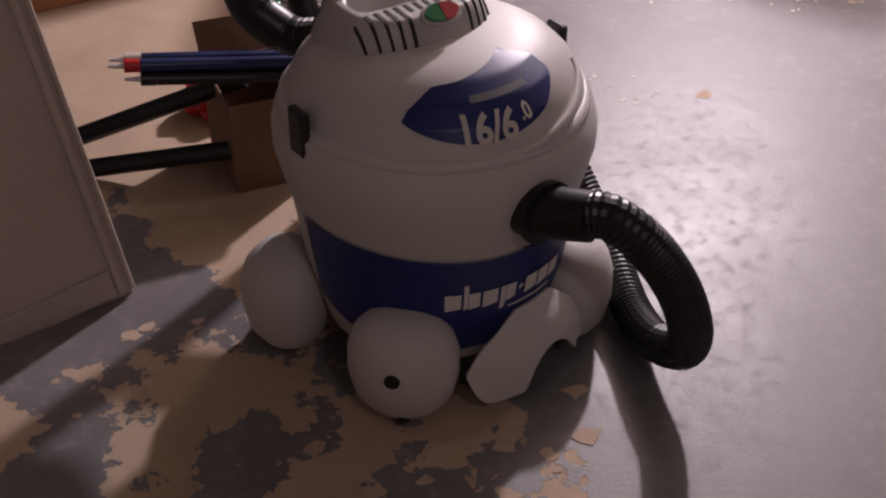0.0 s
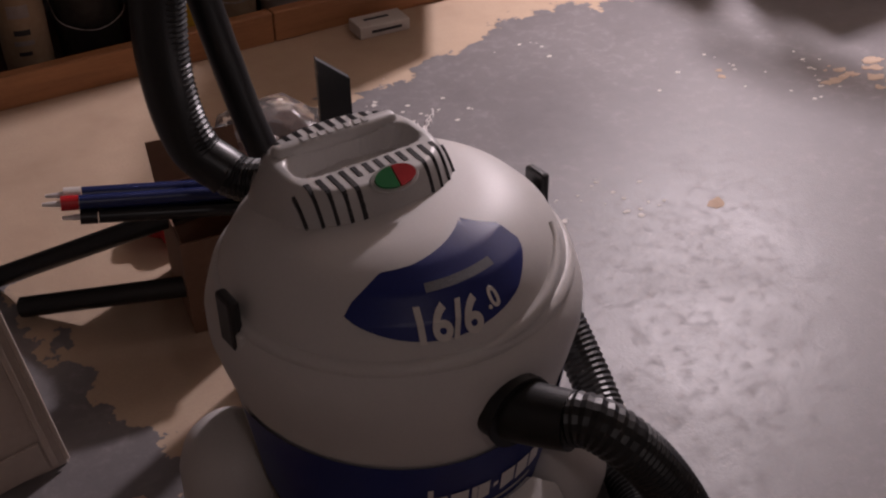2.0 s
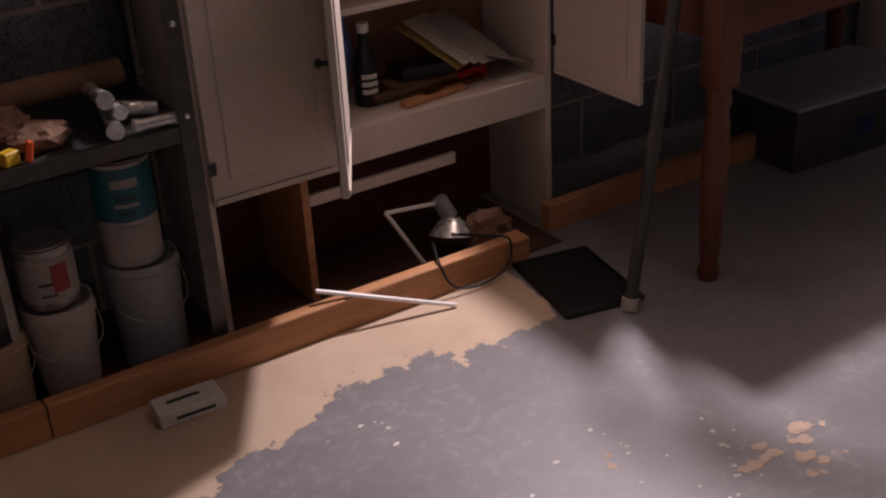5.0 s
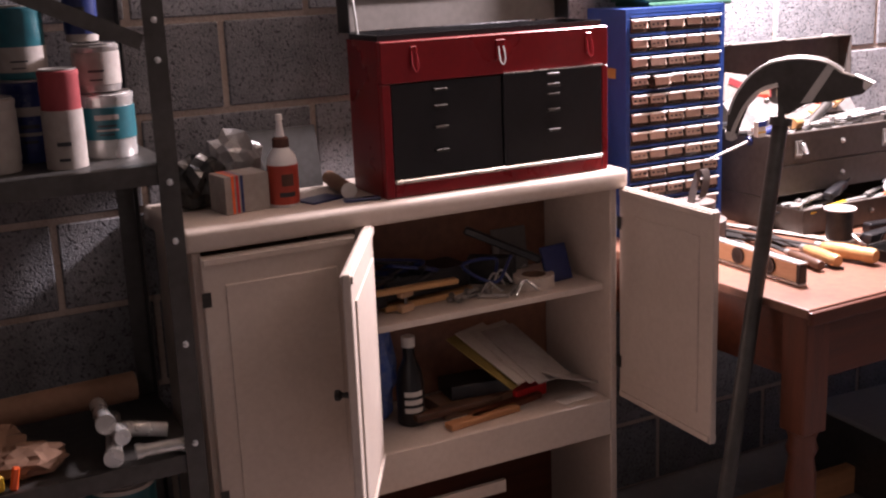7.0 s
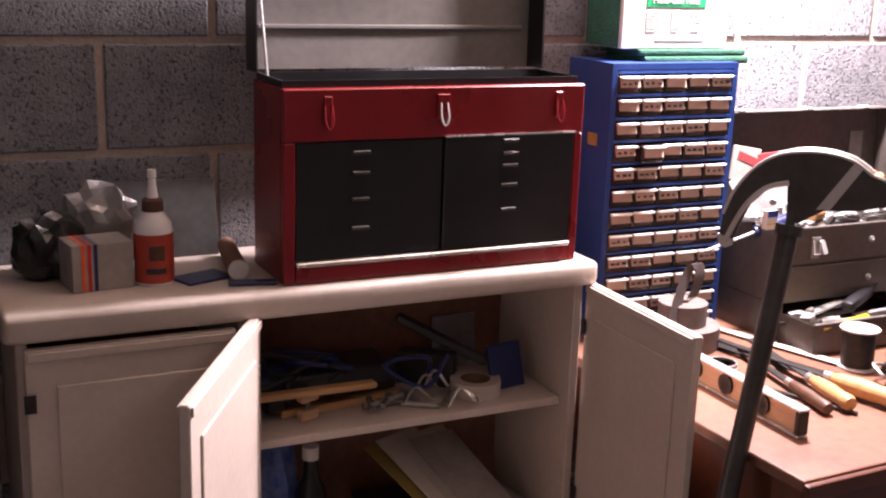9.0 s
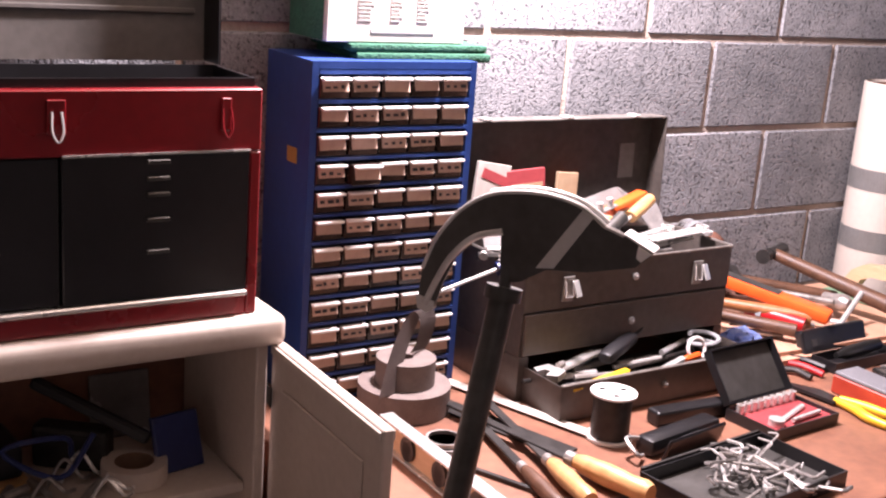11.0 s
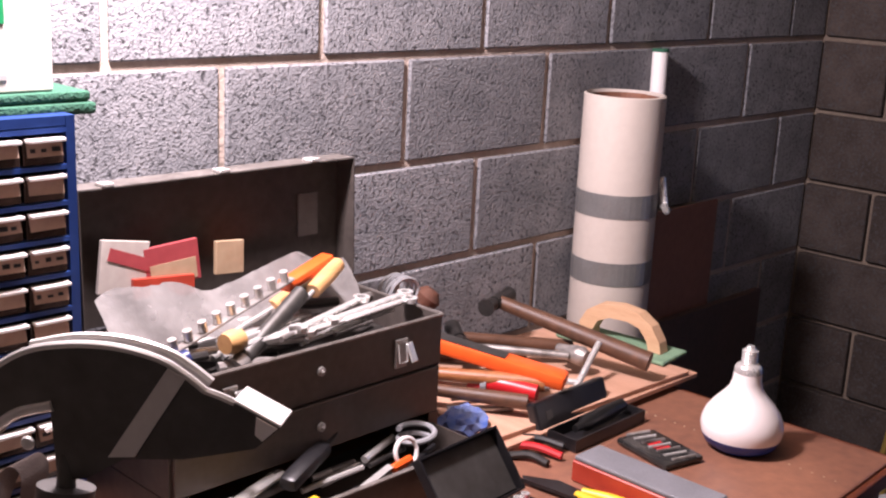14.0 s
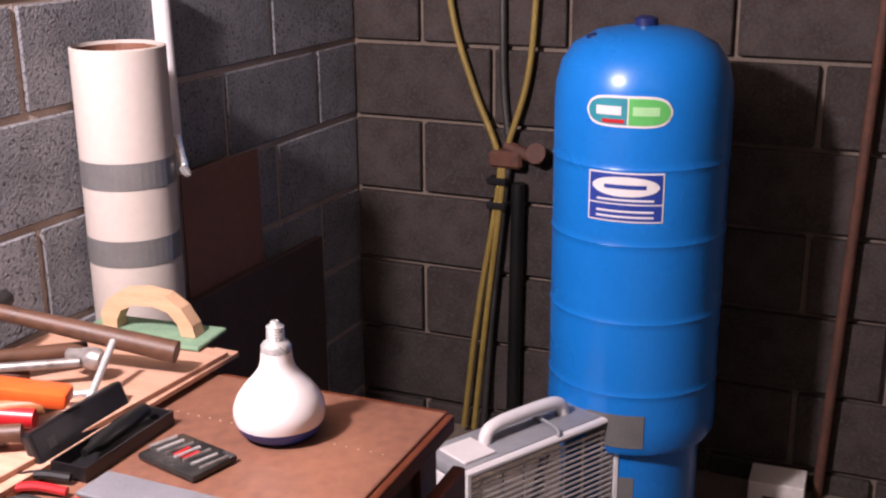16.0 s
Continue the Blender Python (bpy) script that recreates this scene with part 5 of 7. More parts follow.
part("piece", box(-0.03, 0.02, -0.012, 0.012, 0, 0.13, 0.002), M_OLDHANDLE, br)
part("piece", box(0.024, 0.045, -0.014, 0.012, 0, 0.16, 0.002), M_OLDHANDLE, br)
solo("loose_cable", tube([(0.29, 1.14, 0.005), (0.33, 1.165, 0.04), (0.375, 1.15, 0.045), (0.395, 1.1, 0.012), (0.375, 1.04, 0.005), (0.33, 1.0, 0.005)], 0.004, 8, 8), M_WHITEP, "white cord curling on the floor", "cord", smooth=True)

pan = loose("cupboard_door", (-0.505, 0.655, 0.0), 4, "cream panelled cupboard door standing on the floor", "cupboard door")
pan.matrix_world = pose(-0.505, 0.655, 0.0, -4, -6.5, 4)
part("slab", box(-0.62, 0, 0, 0.022, 0.0005, 0.86, 0.003), M_CREAM, pan)
for x0, x1 in ((-0.028, -0.016), (-0.006, 0.004)):
    part("edge_bead", box(x0, x1, -0.006, 0.0 - 0.0005, 0.012, 0.855, 0.002), M_CREAM, pan)
part("bottom_rail", box(-0.6, -0.03, -0.006, -0.0005, 0.012, 0.07, 0.002), M_CREAM, pan)


# ---- floor litter ----
def chips(name, mat_, spots, count, spread, size, label, seed):
    rnd = random.Random(seed)
    bm = bmesh.new()
    for _ in range(count):
        x, y = rnd.choice(spots)
        x, y = x + rnd.gauss(0, spread), y + rnd.gauss(0, spread)
        s, a = size * rnd.uniform(0.3, 1.3), rnd.uniform(0, 6.3)
        n = rnd.randint(6, 11)
        ring = [(x + s * rnd.uniform(0.35, 1) * math.cos(a + 6.283 * k / n), y + s * rnd.uniform(0.3, 0.8) * math.sin(a + 6.283 * k / n)) for k in range(n)]
        slab(ring, 0.0005, bm, m=pose(0, 0, 0.0002 + rnd.uniform(0, 0.0006)))
    return solo(name, bm, mat_, label, "debris", kind="stuff")


chips("paint_chip_litter", M_PAPER, [(0.58, 0.9), (0.45, 1.2), (0.57, 1.36), (0.45, 1.42), (1.0, 1.58), (1.5, 1.0), (0.75, 0.8), (1.3, 1.15)], 90, 0.06, 0.009, "white paint flakes scattered on the floor", 2)
chips("bare_spot_chips", M_CHIP, [(1.64, 0.93), (1.66, 0.92), (1.56, 0.99), (1.5, 0.99), (1.33, 1.125), (2.05, 0.9), (0.9, 0.66)], 26, 0.03, 0.026, "tan bare spots where floor paint has flaked off", 4)
chips("bare_spot_chips", M_CHIP, [(1.7, 1.0), (1.735, 0.968)], 4, 0.01, 0.036, "large tan bare spots in the floor paint", 14)
chips("patch_flakes", M_CHIP, [(-0.2, -0.1), (-0.05, 0.0), (-0.35, -0.05), (-0.5, 0.1), (-0.6, 0.3), (-0.45, 0.45)], 34, 0.09, 0.026, "tan flakes and bare patches near the vacuum", 9)
rnd = random.Random(12)
bm = bmesh.new()
for x, y, a, count, along, across in ((0.522, 1.285, 47, 15, 0.02, 0.006), (0.567, 1.331, 50, 5, 0.01, 0.004), (0.432, 1.4, 28, 7, 0.012, 0.006), (0.43, 1.187, 8, 7, 0.02, 0.006), (0.335, 1.25, 30, 8, 0.02, 0.014), (0.575, 0.87, 40, 3, 0.012, 0.008)):
    for k in range(count):
        w, n = rnd.uniform(0.0007, 0.0017), rnd.uniform(0.01, 0.034)
        c = pose(x, y, 0, 0, 0, a) @ Vector((rnd.gauss(0, along), rnd.gauss(0, across), 0.002 + rnd.uniform(0, 0.006)))
        m = pose(c.x, c.y, c.z, rnd.uniform(-8, 8), rnd.uniform(-5, 5), a + rnd.gauss(0, 13))
        slab([(-n, -w), (-n * 0.2, -w * 1.7), (n, -w * 0.5), (n * 0.9, w), (0, w * 0.6), (-n * 0.9, w * 1.2)], 0.0009, bm, m=m)
solo("plastic_strip_litter", bm, M_WHITEP, "torn white plastic strips on the floor", "debris", kind="stuff")

wb = loose("small_carton", (0.7, 1.846, 0), -3, "small white printed carton by the sill", "carton")
part("body", box(-0.075, 0.075, -0.038, 0.04, 0, 0.034, 0.002), M_PAPER, wb)
part("print_bar", box(-0.045, 0.03, 0.0, 0.012, 0.0342, 0.0348), M_INK, wb)
part("print_bar", box(-0.04, 0.05, -0.0386, -0.0381, 0.012, 0.02), M_INK, wb)
solo("white_stick", cyl((1.09, 1.956, 0.118), (1.423, 1.85, 0.006), 0.006, seg=8), M_WHITEP, "white painted stick leaning over the sill", "stick", smooth=True)

mat_thing = loose("rubber_mat", (1.738, 1.757, 0), -12, "black rubber tray mat lying beside the sill", "mat")
part("tray", box(-0.112, 0.112, -0.158, 0.158, 0.0, 0.012, 0.006, 2), M_RUBBER, mat_thing)
part("rim", tube([(-0.105, -0.15, 0.012), (0.105, -0.15, 0.012), (0.105, 0.15, 0.012), (-0.105, 0.15, 0.012), (-0.105, -0.15, 0.012)], 0.006, 6, 0), M_RUBBER, mat_thing)

# lamp with a jointed arm in the bottom of the cabinet
dl = loose("desk_lamp", (0, 0, 0), 0, "white jointed desk lamp lying under the cabinet", "desk lamp")
part("lower_arm", cyl((1.376, 2.089, 0.19), (1.47, 2.07, 0.02), 0.006, seg=8), M_WHITEP, dl)
part("upper_arm", cyl((1.376, 2.089, 0.19), (1.555, 2.12, 0.155), 0.006, seg=8), M_WHITEP, dl)
part("socket", cyl((1.56, 2.12, 0.165), (1.585, 2.11, 0.11), 0.022, 0.024, 16), M_GREY, dl, smooth=True)
part("shade", lathe([(0.024, 0.0), (0.04, -0.015), (0.062, -0.05), (0.059, -0.05), (0.02, -0.004)], 24, m=pose(1.587, 2.105, 0.108, -15, 15, 0)), M_CHROME, dl, "bright metal shade", smooth=True)
solo("lamp_cord", tube([(1.47, 2.02, 0.1), (1.43, 1.93, 0.09), (1.45, 1.9, 0.03), (1.53, 1.89, 0.012), (1.62, 1.9, 0.03), (1.645, 1.92, 0.095), (1.6, 1.97, 0.1), (1.55, 2.05, 0.09)], 0.0035, 7, 8), M_RUBBER, "black lamp cord hanging over the sill", "cord", smooth=True)
crumpled("paper_bag", (1.67, 2.05, 0), (0.07, 0.05, 0.07), M_CARD, "crumpled brown paper beside the sill", "paper bag", 8)
# thin dark red sheet added to darken the floor behind the sill
solo("dark_floor_sheet", box(-2.19, 1.86, 1.966, 2.403, 0.0, 0.003), M_DARKRED, "thin dark reddish sheet on the floor behind the sill", "plank")
bn = loose("storage_bin", (2.98, 2.02, 0), -4, "grey smoky plastic storage bin under the bench", "bin")
part("body", box(-0.28, 0.3, -0.17, 0.17, 0, 0.2, 0.006, 2), M_STEEL, bn)
part("lid", box(-0.29, 0.31, -0.18, 0.18, 0.2005, 0.215, 0.004), M_GREY, bn)
part("label_patch", box(-0.02, 0.05, -0.1725, -0.1705, 0.07, 0.13), M_NAVY, bn)


# ---- things on the shelves ----
def pipe_piece(a, b, r, label="chrome drain pipe piece on the steel shelf", mm=M_CHROME):
    a, b = Vector(a), Vector(b)
    d = (b - a).normalized()
    t = thing("pipe_piece", (0, 0, 0), 0, label, "pipe")
    q = (b - a).to_track_quat("Z", "Y").to_matrix().to_4x4()
    part("tube", lathe([(r, 0), (r, (b - a).length), (r * 0.8, (b - a).length), (r * 0.8, 0.0)], 18, m=Matrix.Translation(a) @ q), mm, t, smooth=True)
    part("rim", lathe([(r * 0.8, -0.001), (r * 1.2, -0.001), (r * 1.2, 0.012), (r * 1.01, 0.012)], 18, m=Matrix.Translation(a) @ q), mm, t, smooth=True)
    return t


S1 = 0.5985
pipe_piece((0.69, 2.0, 0.685), (0.71, 2.2, 0.66), 0.016)
pipe_piece((0.696, 1.99, S1 + 0.02), (0.74, 2.2, S1 + 0.02), 0.016)
pipe_piece((0.74, 2.0, S1 + 0.018), (0.855, 1.995, S1 + 0.018), 0.013)
solo("pipe_elbow", tube([(0.72, 2.01, S1 + 0.05), (0.72, 2.06, S1 + 0.045), (0.76, 2.09, S1 + 0.03), (0.82, 2.08, S1 + 0.018)], 0.016, 12, 6), M_CHROME, "chrome elbow fitting on the steel shelf", "pipe fitting", smooth=True)
pipe_piece((0.46, 2.18, S1 + 0.08), (0.79, 2.2, S1 + 0.08), 0.03, "old cardboard tube on the steel shelf", M_CARD)
crumpled("rag", (0.45, 2.12, S1), (0.1, 0.06, 0.05), M_CARD, "dirty rag heaped on the steel shelf", "rag", 21)
crumpled("rag", (0.55, 2.06, S1), (0.07, 0.05, 0.03), M_CARD, "dull crumpled rag on the steel shelf", "rag", 22)
crumpled("rag", (0.34, 2.05, S1), (0.07, 0.05, 0.05), M_REDP, "dark red bundle on the steel shelf", "rag", 23)
solo("yellow_block", box(-0.018, 0.018, -0.014, 0.014, 0, 0.03, 0.003, m=pose(0.48, 2.005, S1, 0, 0, 24)), M_YELLOW, "small yellow plastic block on the shelf", "block")
solo("orange_lighter", box(-0.007, 0.007, -0.006, 0.006, 0, 0.045, 0.003, m=pose(0.515, 1.996, S1, 0, 12, 0)), M_ORANGE, "small orange plastic lighter on the shelf", "lighter")
crumpled("foil", (0.835, 2.0, S1), (0.024, 0.016, 0.014), M_CHROME, "crumpled bright foil on the shelf", "foil", 31)

C1 = 1.0125
gl = loose("glue_bottle", (1.14, 2.19, C1), 0, "orange glue bottle with a white nozzle", "glue bottle")
part("body", lathe([(0.03, 0), (0.032, 0.004), (0.032, 0.092), (0.029, 0.105), (0.018, 0.12), (0.016, 0.123)], 28), M_WHITEP, gl, smooth=True)
part("label_band", ring_strip(0.032, 0.006, 0.088, thick=0.0007, seg=48), M_ORANGERED, gl, "orange wrap label", smooth=True)
part("label_shape", ring_strip(0.0328, 0.045, 0.07, -115, -70, 8, 0.0004), M_RUST, gl)
part("print_bar", ring_strip(0.0328, 0.022, 0.032, -125, -65, 8, 0.0004), M_INK, gl)
part("collar", lathe([(0.017, 0.1235), (0.018, 0.126), (0.017, 0.142), (0.012, 0.145)], 20), M_RUST, gl, "brown cap collar", smooth=True)
part("nozzle", lathe([(0.01, 0.1455), (0.007, 0.165), (0.006, 0.178), (0.008, 0.18), (0.007, 0.192), (0, 0.193)], 14), M_WHITEP, gl, smooth=True)
ct = loose("hardware_carton", (1.055, 2.2, C1), 8, "white carton with red and navy stripes", "carton")
part("body", box(-0.055, 0.045, -0.03, 0.045, 0, 0.078, 0.001), M_DIMPAPER, ct)
for x, mm in ((-0.04, M_ORANGE), (-0.03, M_REDP), (-0.02, M_NAVY)):
    part("stripe", box(x, x + 0.006, -0.0306, 0.0452, 0.0005, 0.0785), mm, ct)
crumpled("parts_bag", (0.985, 2.28, C1), (0.06, 0.045, 0.06), M_FOIL, "clear plastic bag of small parts", "plastic bag", 41)
crumpled("parts_bag", (1.07, 2.3, C1), (0.07, 0.035, 0.08), M_FILM, "clear plastic bag with a red strip", "plastic bag", 42)
solo("grey_board", box(-0.11, 0.11, -0.003, 0.003, 0, 0.14, 0.001, m=pose(1.18, 2.345, C1, -14)), M_STEEL, "dull grey board leaning behind the bottle", "board")
ts = loose("caulk_tube", (0, 0, 0), 0, "pale tube lying beside the tool chest", "tube")
part("body", cyl((1.275, 2.16, C1 + 0.018), (1.3, 2.33, C1 + 0.018), 0.0165, seg=18), M_CARD, ts, smooth=True)
part("end_cap", cyl((1.2745, 2.157, C1 + 0.018), (1.2749, 2.1595, C1 + 0.018), 0.0175, seg=18), M_PAPER, ts, smooth=True)
solo("blister_pack", box(-0.045, 0.045, -0.03, 0.03, 0, 0.004, 0.001, m=pose(1.22, 2.19, C1, 0, 0, 20)), M_NAVY, "navy blister pack on the counter", "package")
solo("screwdriver_card", box(-0.05, 0.03, -0.012, 0.012, 0, 0.006, 0.002, m=pose(1.3, 2.125, C1, 0, 0, -12)), M_NAVY, "blue handled tool on the counter edge", "tool")

# inside the open cabinet
I1, I2 = 0.7275, 0.4385
sander = loose("dark_tool_case", (1.5, 2.27, I1), 5, "black flat tool case on the cabinet shelf", "tool case")
part("body", box(-0.13, 0.1, -0.05, 0.05, 0.02, 0.075, 0.008, 2), M_BLACKP, sander)
part("sole", box(-0.14, 0.11, -0.055, 0.05, 0.0, 0.014, 0.002), M_HANDLE, sander)
tl = loose("hand_plane", (1.69, 2.28, I1), -38, "dark handled tool leaning in the cabinet", "hand tool")
part("arm", box(-0.11, 0.09, -0.008, 0.008, 0.09, 0.11, 0.004, m=pose(0, 0, 0, 0, 22, 0)), M_BLACKP, tl)
part("body", box(-0.06, 0.06, -0.02, 0.02, 0, 0.07, 0.008, 2), M_DARKIRON, tl)
tp = loose("tape_roll", (1.76, 2.2, I1), 0, "roll of cream masking tape", "tape roll")
part("roll", lathe([(0.03, 0), (0.05, 0), (0.05, 0.03), (0.03, 0.03), (0.03, 0)], 28), M_CREAM, tp, smooth=True)
part("core", lathe([(0.028, 0), (0.0298, 0), (0.0298, 0.03), (0.028, 0.03), (0.028, 0)], 28), M_CARD, tp, smooth=True)
solo("blue_package", box(-0.04, 0.04, -0.006, 0.006, 0, 0.09, 0.002, m=pose(1.835, 2.2, I1, -18, 0, 10)), M_NAVY, "dark blue blister package on the cabinet shelf", "package")
cl = loose("wooden_clamp", (1.41, 2.19, I1), 20, "small pale wooden clamp on the shelf", "clamp")
part("jaw", box(-0.02, 0.02, -0.01, 0.01, 0, 0.018, 0.003), M_PINE_PALE, cl)
part("jaw", box(-0.02, 0.02, -0.01, 0.01, 0.035, 0.05, 0.003), M_PINE_PALE, cl)
part("screw", cyl((0, 0, 0.019), (0, 0, 0.034), 0.004, seg=8), M_IRON, cl)
for k in range(7):
    a = rnd.uniform(0, 180)
    c = Vector((rnd.uniform(1.5, 1.7), rnd.uniform(2.15, 2.24), I1 + 0.006 + 0.006 * (k % 3)))
    d = Vector((math.cos(radians(a)), 0.6 * math.sin(radians(a)), 0)) * 0.045
    solo("metal_fitting", cyl(c - d, c + d, 0.005, 0.007, 8), M_IRON, "dull metal fitting on the cabinet shelf", "fitting", group="loose fittings in the cabinet")
bt = loose("spray_bottle", (1.43, 2.23, I2), 0, "dark labelled bottle in the open cabinet", "bottle")
part("body", lathe([(0.03, 0), (0.033, 0.005), (0.033, 0.1), (0.028, 0.13), (0.014, 0.16), (0.014, 0.19)], 22), M_BLACKP, bt, smooth=True)
part("cap", lathe([(0.016, 0.1905), (0.016, 0.215), (0.0, 0.217)], 14), M_PAPER, bt, smooth=True)
for z in (0.035, 0.055, 0.075):
    part("print_bar", ring_strip(0.0333, z, z + 0.012, -140, -60, 8, 0.0005), M_PAPER, bt)
for k, (x, y, z, w, d, h, a, mm, lab) in enumerate(((1.6, 2.25, 0, 0.2, 0.1, 0.03, 4, M_CARD, "brown box lying in the open cabinet"), (1.62, 2.26, 0.031, 0.16, 0.09, 0.035, -6, M_BLACKP, "black box stacked in the open cabinet"), (1.74, 2.25, 0.0, 0.1, 0.1, 0.03, 10, M_REDP, "red box lying in the open cabinet"))):
    solo("flat_box", box(-w / 2, w / 2, -d / 2, d / 2, 0, h, 0.002, m=pose(x, y, I2 + z, 0, 0, a)), mm, lab, "box")
for k, (x, y, w, mm, lab) in enumerate(((1.665, 2.245, 0.13, M_YHOSE, "yellow paper folder slanting in the cabinet"), (1.685, 2.245, 0.12, M_BEIGE, "long white paper envelope slanting in the cabinet"), (1.735, 2.25, 0.15, M_DIMWHITE, "large tan paper envelope slanting in the cabinet"), (1.755, 2.24, 0.13, M_DIMPAPER, "dull paper envelope slanting in the cabinet"))):
    solo("envelope", box(-w / 2, w / 2, -0.105, 0.105, 0, 0.003, 0.001, m=pose(x, y, I2 + 0.118 - 0.006 * abs(k - 1), 0, 0, 27 - 2 * k) @ pose(0, 0, 0, 27, 2 * k, 0)), mm, lab, "envelope", group="envelopes in the cabinet")
crumpled("blue_cloth", (1.37, 2.3, I2), (0.05, 0.05, 0.17), M_BLUEC, "pale blue cloth stuffed in the cabinet", "cloth", 77)
for k, (x, y, z, L, a, mm) in enumerate(((1.58, 2.15, 0.0, 0.2, 6, M_PINE), (1.66, 2.18, 0.0, 0.22, 12, M_CHERRY), (1.54, 2.2, 0.016, 0.24, 3, M_OLDHANDLE))):
    solo("wood_strip", box(-L / 2, L / 2, -0.016, 0.016, 0, 0.015, 0.002, m=pose(x, y, I2 + z + 0.0005, 0, 0, a)), mm, "short wooden strip on the cabinet floor", "wood strip", group="wood strips in the cabinet")
rc = random.Random(17)
for k in range(9):
    c0 = Vector((rc.uniform(1.33, 1.62), rc.uniform(2.2, 2.33), I1 + 0.05 + 0.006 * k))
    pts = [c0 + Vector((rc.uniform(-0.09, 0.09), rc.uniform(-0.05, 0.04), rc.uniform(-0.03, 0.03))) for _ in range(5)]
    solo("cord", tube(pts, 0.0045, 7, 5), (M_BLACKP, M_NAVY, M_DARKIRON)[k % 3], "tangled dark cord on the cabinet shelf", "cord", group="tangled cords", smooth=True)
for k in range(6):
    c0 = Vector((rc.uniform(1.55, 1.72), rc.uniform(2.13, 2.22), I1 + 0.006))
    solo("bent_wire", tube([c0, c0 + Vector((0.03, 0.01, 0.02 + 0.004 * k)), c0 + Vector((0.05, -0.01, 0.012)), c0 + Vector((0.07, 0.01, 0.002))], 0.003, 7, 5), M_CHROME if k % 2 else M_IRON, "bent bright wire fitting on the shelf", "wire", group="bent wires", smooth=True)
drl = loose("power_drill", (1.4, 2.26, I1), 8, "dark blue power tool lying in the cabinet", "power tool")
part("body", tube([(-0.08, 0, 0.05), (-0.03, 0, 0.056), (0.04, 0, 0.054), (0.09, 0, 0.05)], lambda q: 0.036 - 0.012 * q, 14, 4), M_NAVY, drl, smooth=True)
part("grip", box(-0.075, -0.035, -0.06, -0.01, 0.012, 0.05, 0.012, 2), M_BLACKP, drl, smooth=True)
part("chuck", cyl((0.09, 0, 0.05), (0.125, 0, 0.048), 0.018, 0.012, 14), M_IRON, drl, smooth=True)
solo("wooden_sole", box(-0.12, 0.12, -0.012, 0.012, 0, 0.012, 0.003, m=pose(1.42, 2.175, I1 + 0.052, 0, 2, 4)), M_HANDLE, "pale wooden strip across the tools", "wood strip")
solo("clear_case", box(-0.05, 0.05, -0.004, 0.004, 0, 0.11, 0.002, m=pose(1.79, 2.355, I1, -8, 0, 0)), M_FILM, "square clear plastic case at the cabinet back", "plastic case")
solo("white_envelope", box(-0.05, 0.05, -0.02, 0.02, 0, 0.002, m=pose(1.84, 2.14, I2 + 0.0005, 0, 0, 6)), M_PAPER, "white paper lying at the cabinet front", "paper")
solo("magazine", box(-0.09, 0.09, -0.1, 0.1, 0, 0.004, 0.001, m=pose(1.83, 2.23, I2 + 0.045, 0, 20, 12)), M_DIMPAPER, "bent pale magazine in the cabinet", "magazine")


# ---- pole saw leaning at the bench ----
ps = loose("pole_saw", (0, 0, 0), 0, "black pole saw with curved sheathed blade", "pole saw")
part("pole", cyl((1.752, 1.572, 0.0), (2.046, 1.687, 1.155), 0.0165, seg=24), M_STEEL, ps, "dark metal pole", smooth=True)
part("foot", cyl((1.75, 1.5715, 0.0), (1.757, 1.574, 0.03), 0.021, seg=16), M_BEIGE, ps, smooth=True)
hd = [(-0.113, -0.04), (-0.109, 0.0), (-0.093, 0.042), (-0.066, 0.08), (-0.032, 0.105), (0.006, 0.115), (0.045, 0.117), (0.08, 0.111), (0.1, 0.101), (0.116, 0.09), (0.128, 0.087), (0.14, 0.083), (0.176, 0.067), (0.157, 0.048), (0.1, 0.032), (0.05, 0.026), (0.02, 0.006), (-0.006, 0.0), (-0.01, 0.06), (-0.04, 0.05), (-0.067, 0.02), (-0.081, -0.015), (-0.09, -0.048), (-0.104, -0.052)]
M_HD = pose(2.05, 1.69, 1.163, 90, 0, -55.6)
part("head_plate", slab(hd, 0.006, m=M_HD), M_STEEL, ps, "dark curved head plate")
part("upper_rim", tube([M_HD @ Vector((x, y, 0.004)) for x, y in hd[1:10]], 0.0032, 8, 4), M_BARE, ps, smooth=True)
part("folded_rim", tube([M_HD @ Vector((x, y + 0.001, -0.01)) for x, y in hd[4:10]], 0.0042, 8, 4), M_BARE, ps, smooth=True)
part("blade_sheath", tube([M_HD @ Vector((x, y, 0.006)) for x, y in ((-0.102, -0.045), (-0.088, -0.01), (-0.07, 0.024), (-0.042, 0.052), (-0.008, 0.064))], 0.0045, 10, 5), M_BARE, ps, smooth=True)
part("sheath_tip", slab([(-0.115, -0.034), (-0.09, -0.04), (-0.09, -0.05), (-0.1, -0.056), (-0.112, -0.052)], 0.009, m=M_HD @ pose(0, 0, -0.0015)), M_BARE, ps, "bright metal sheath tip")
part("worn_strip", slab([(0.038, 0.027), (0.06, 0.03), (0.102, 0.099), (0.088, 0.106)], 0.002, m=M_HD @ pose(0, 0, 0.0062)), M_BARE, ps, "worn bare metal strip")
part("folded_tip", box(-0.0205, 0.0205, 0.0002, 0.0028, -0.024, 0.0062, 0.0008, m=M_HD @ pose(0.1575, 0.0752, 0, 0, 0, -24)), M_WHITEP, ps, "bright worn folded tip")
part("worn_strip", slab([(0.158, 0.0745), (0.1745, 0.067), (0.163, 0.0555), (0.157, 0.06)], 0.0016, m=M_HD @ pose(0, 0, 0.0062)), M_WHITEP, ps, "bright worn corner")
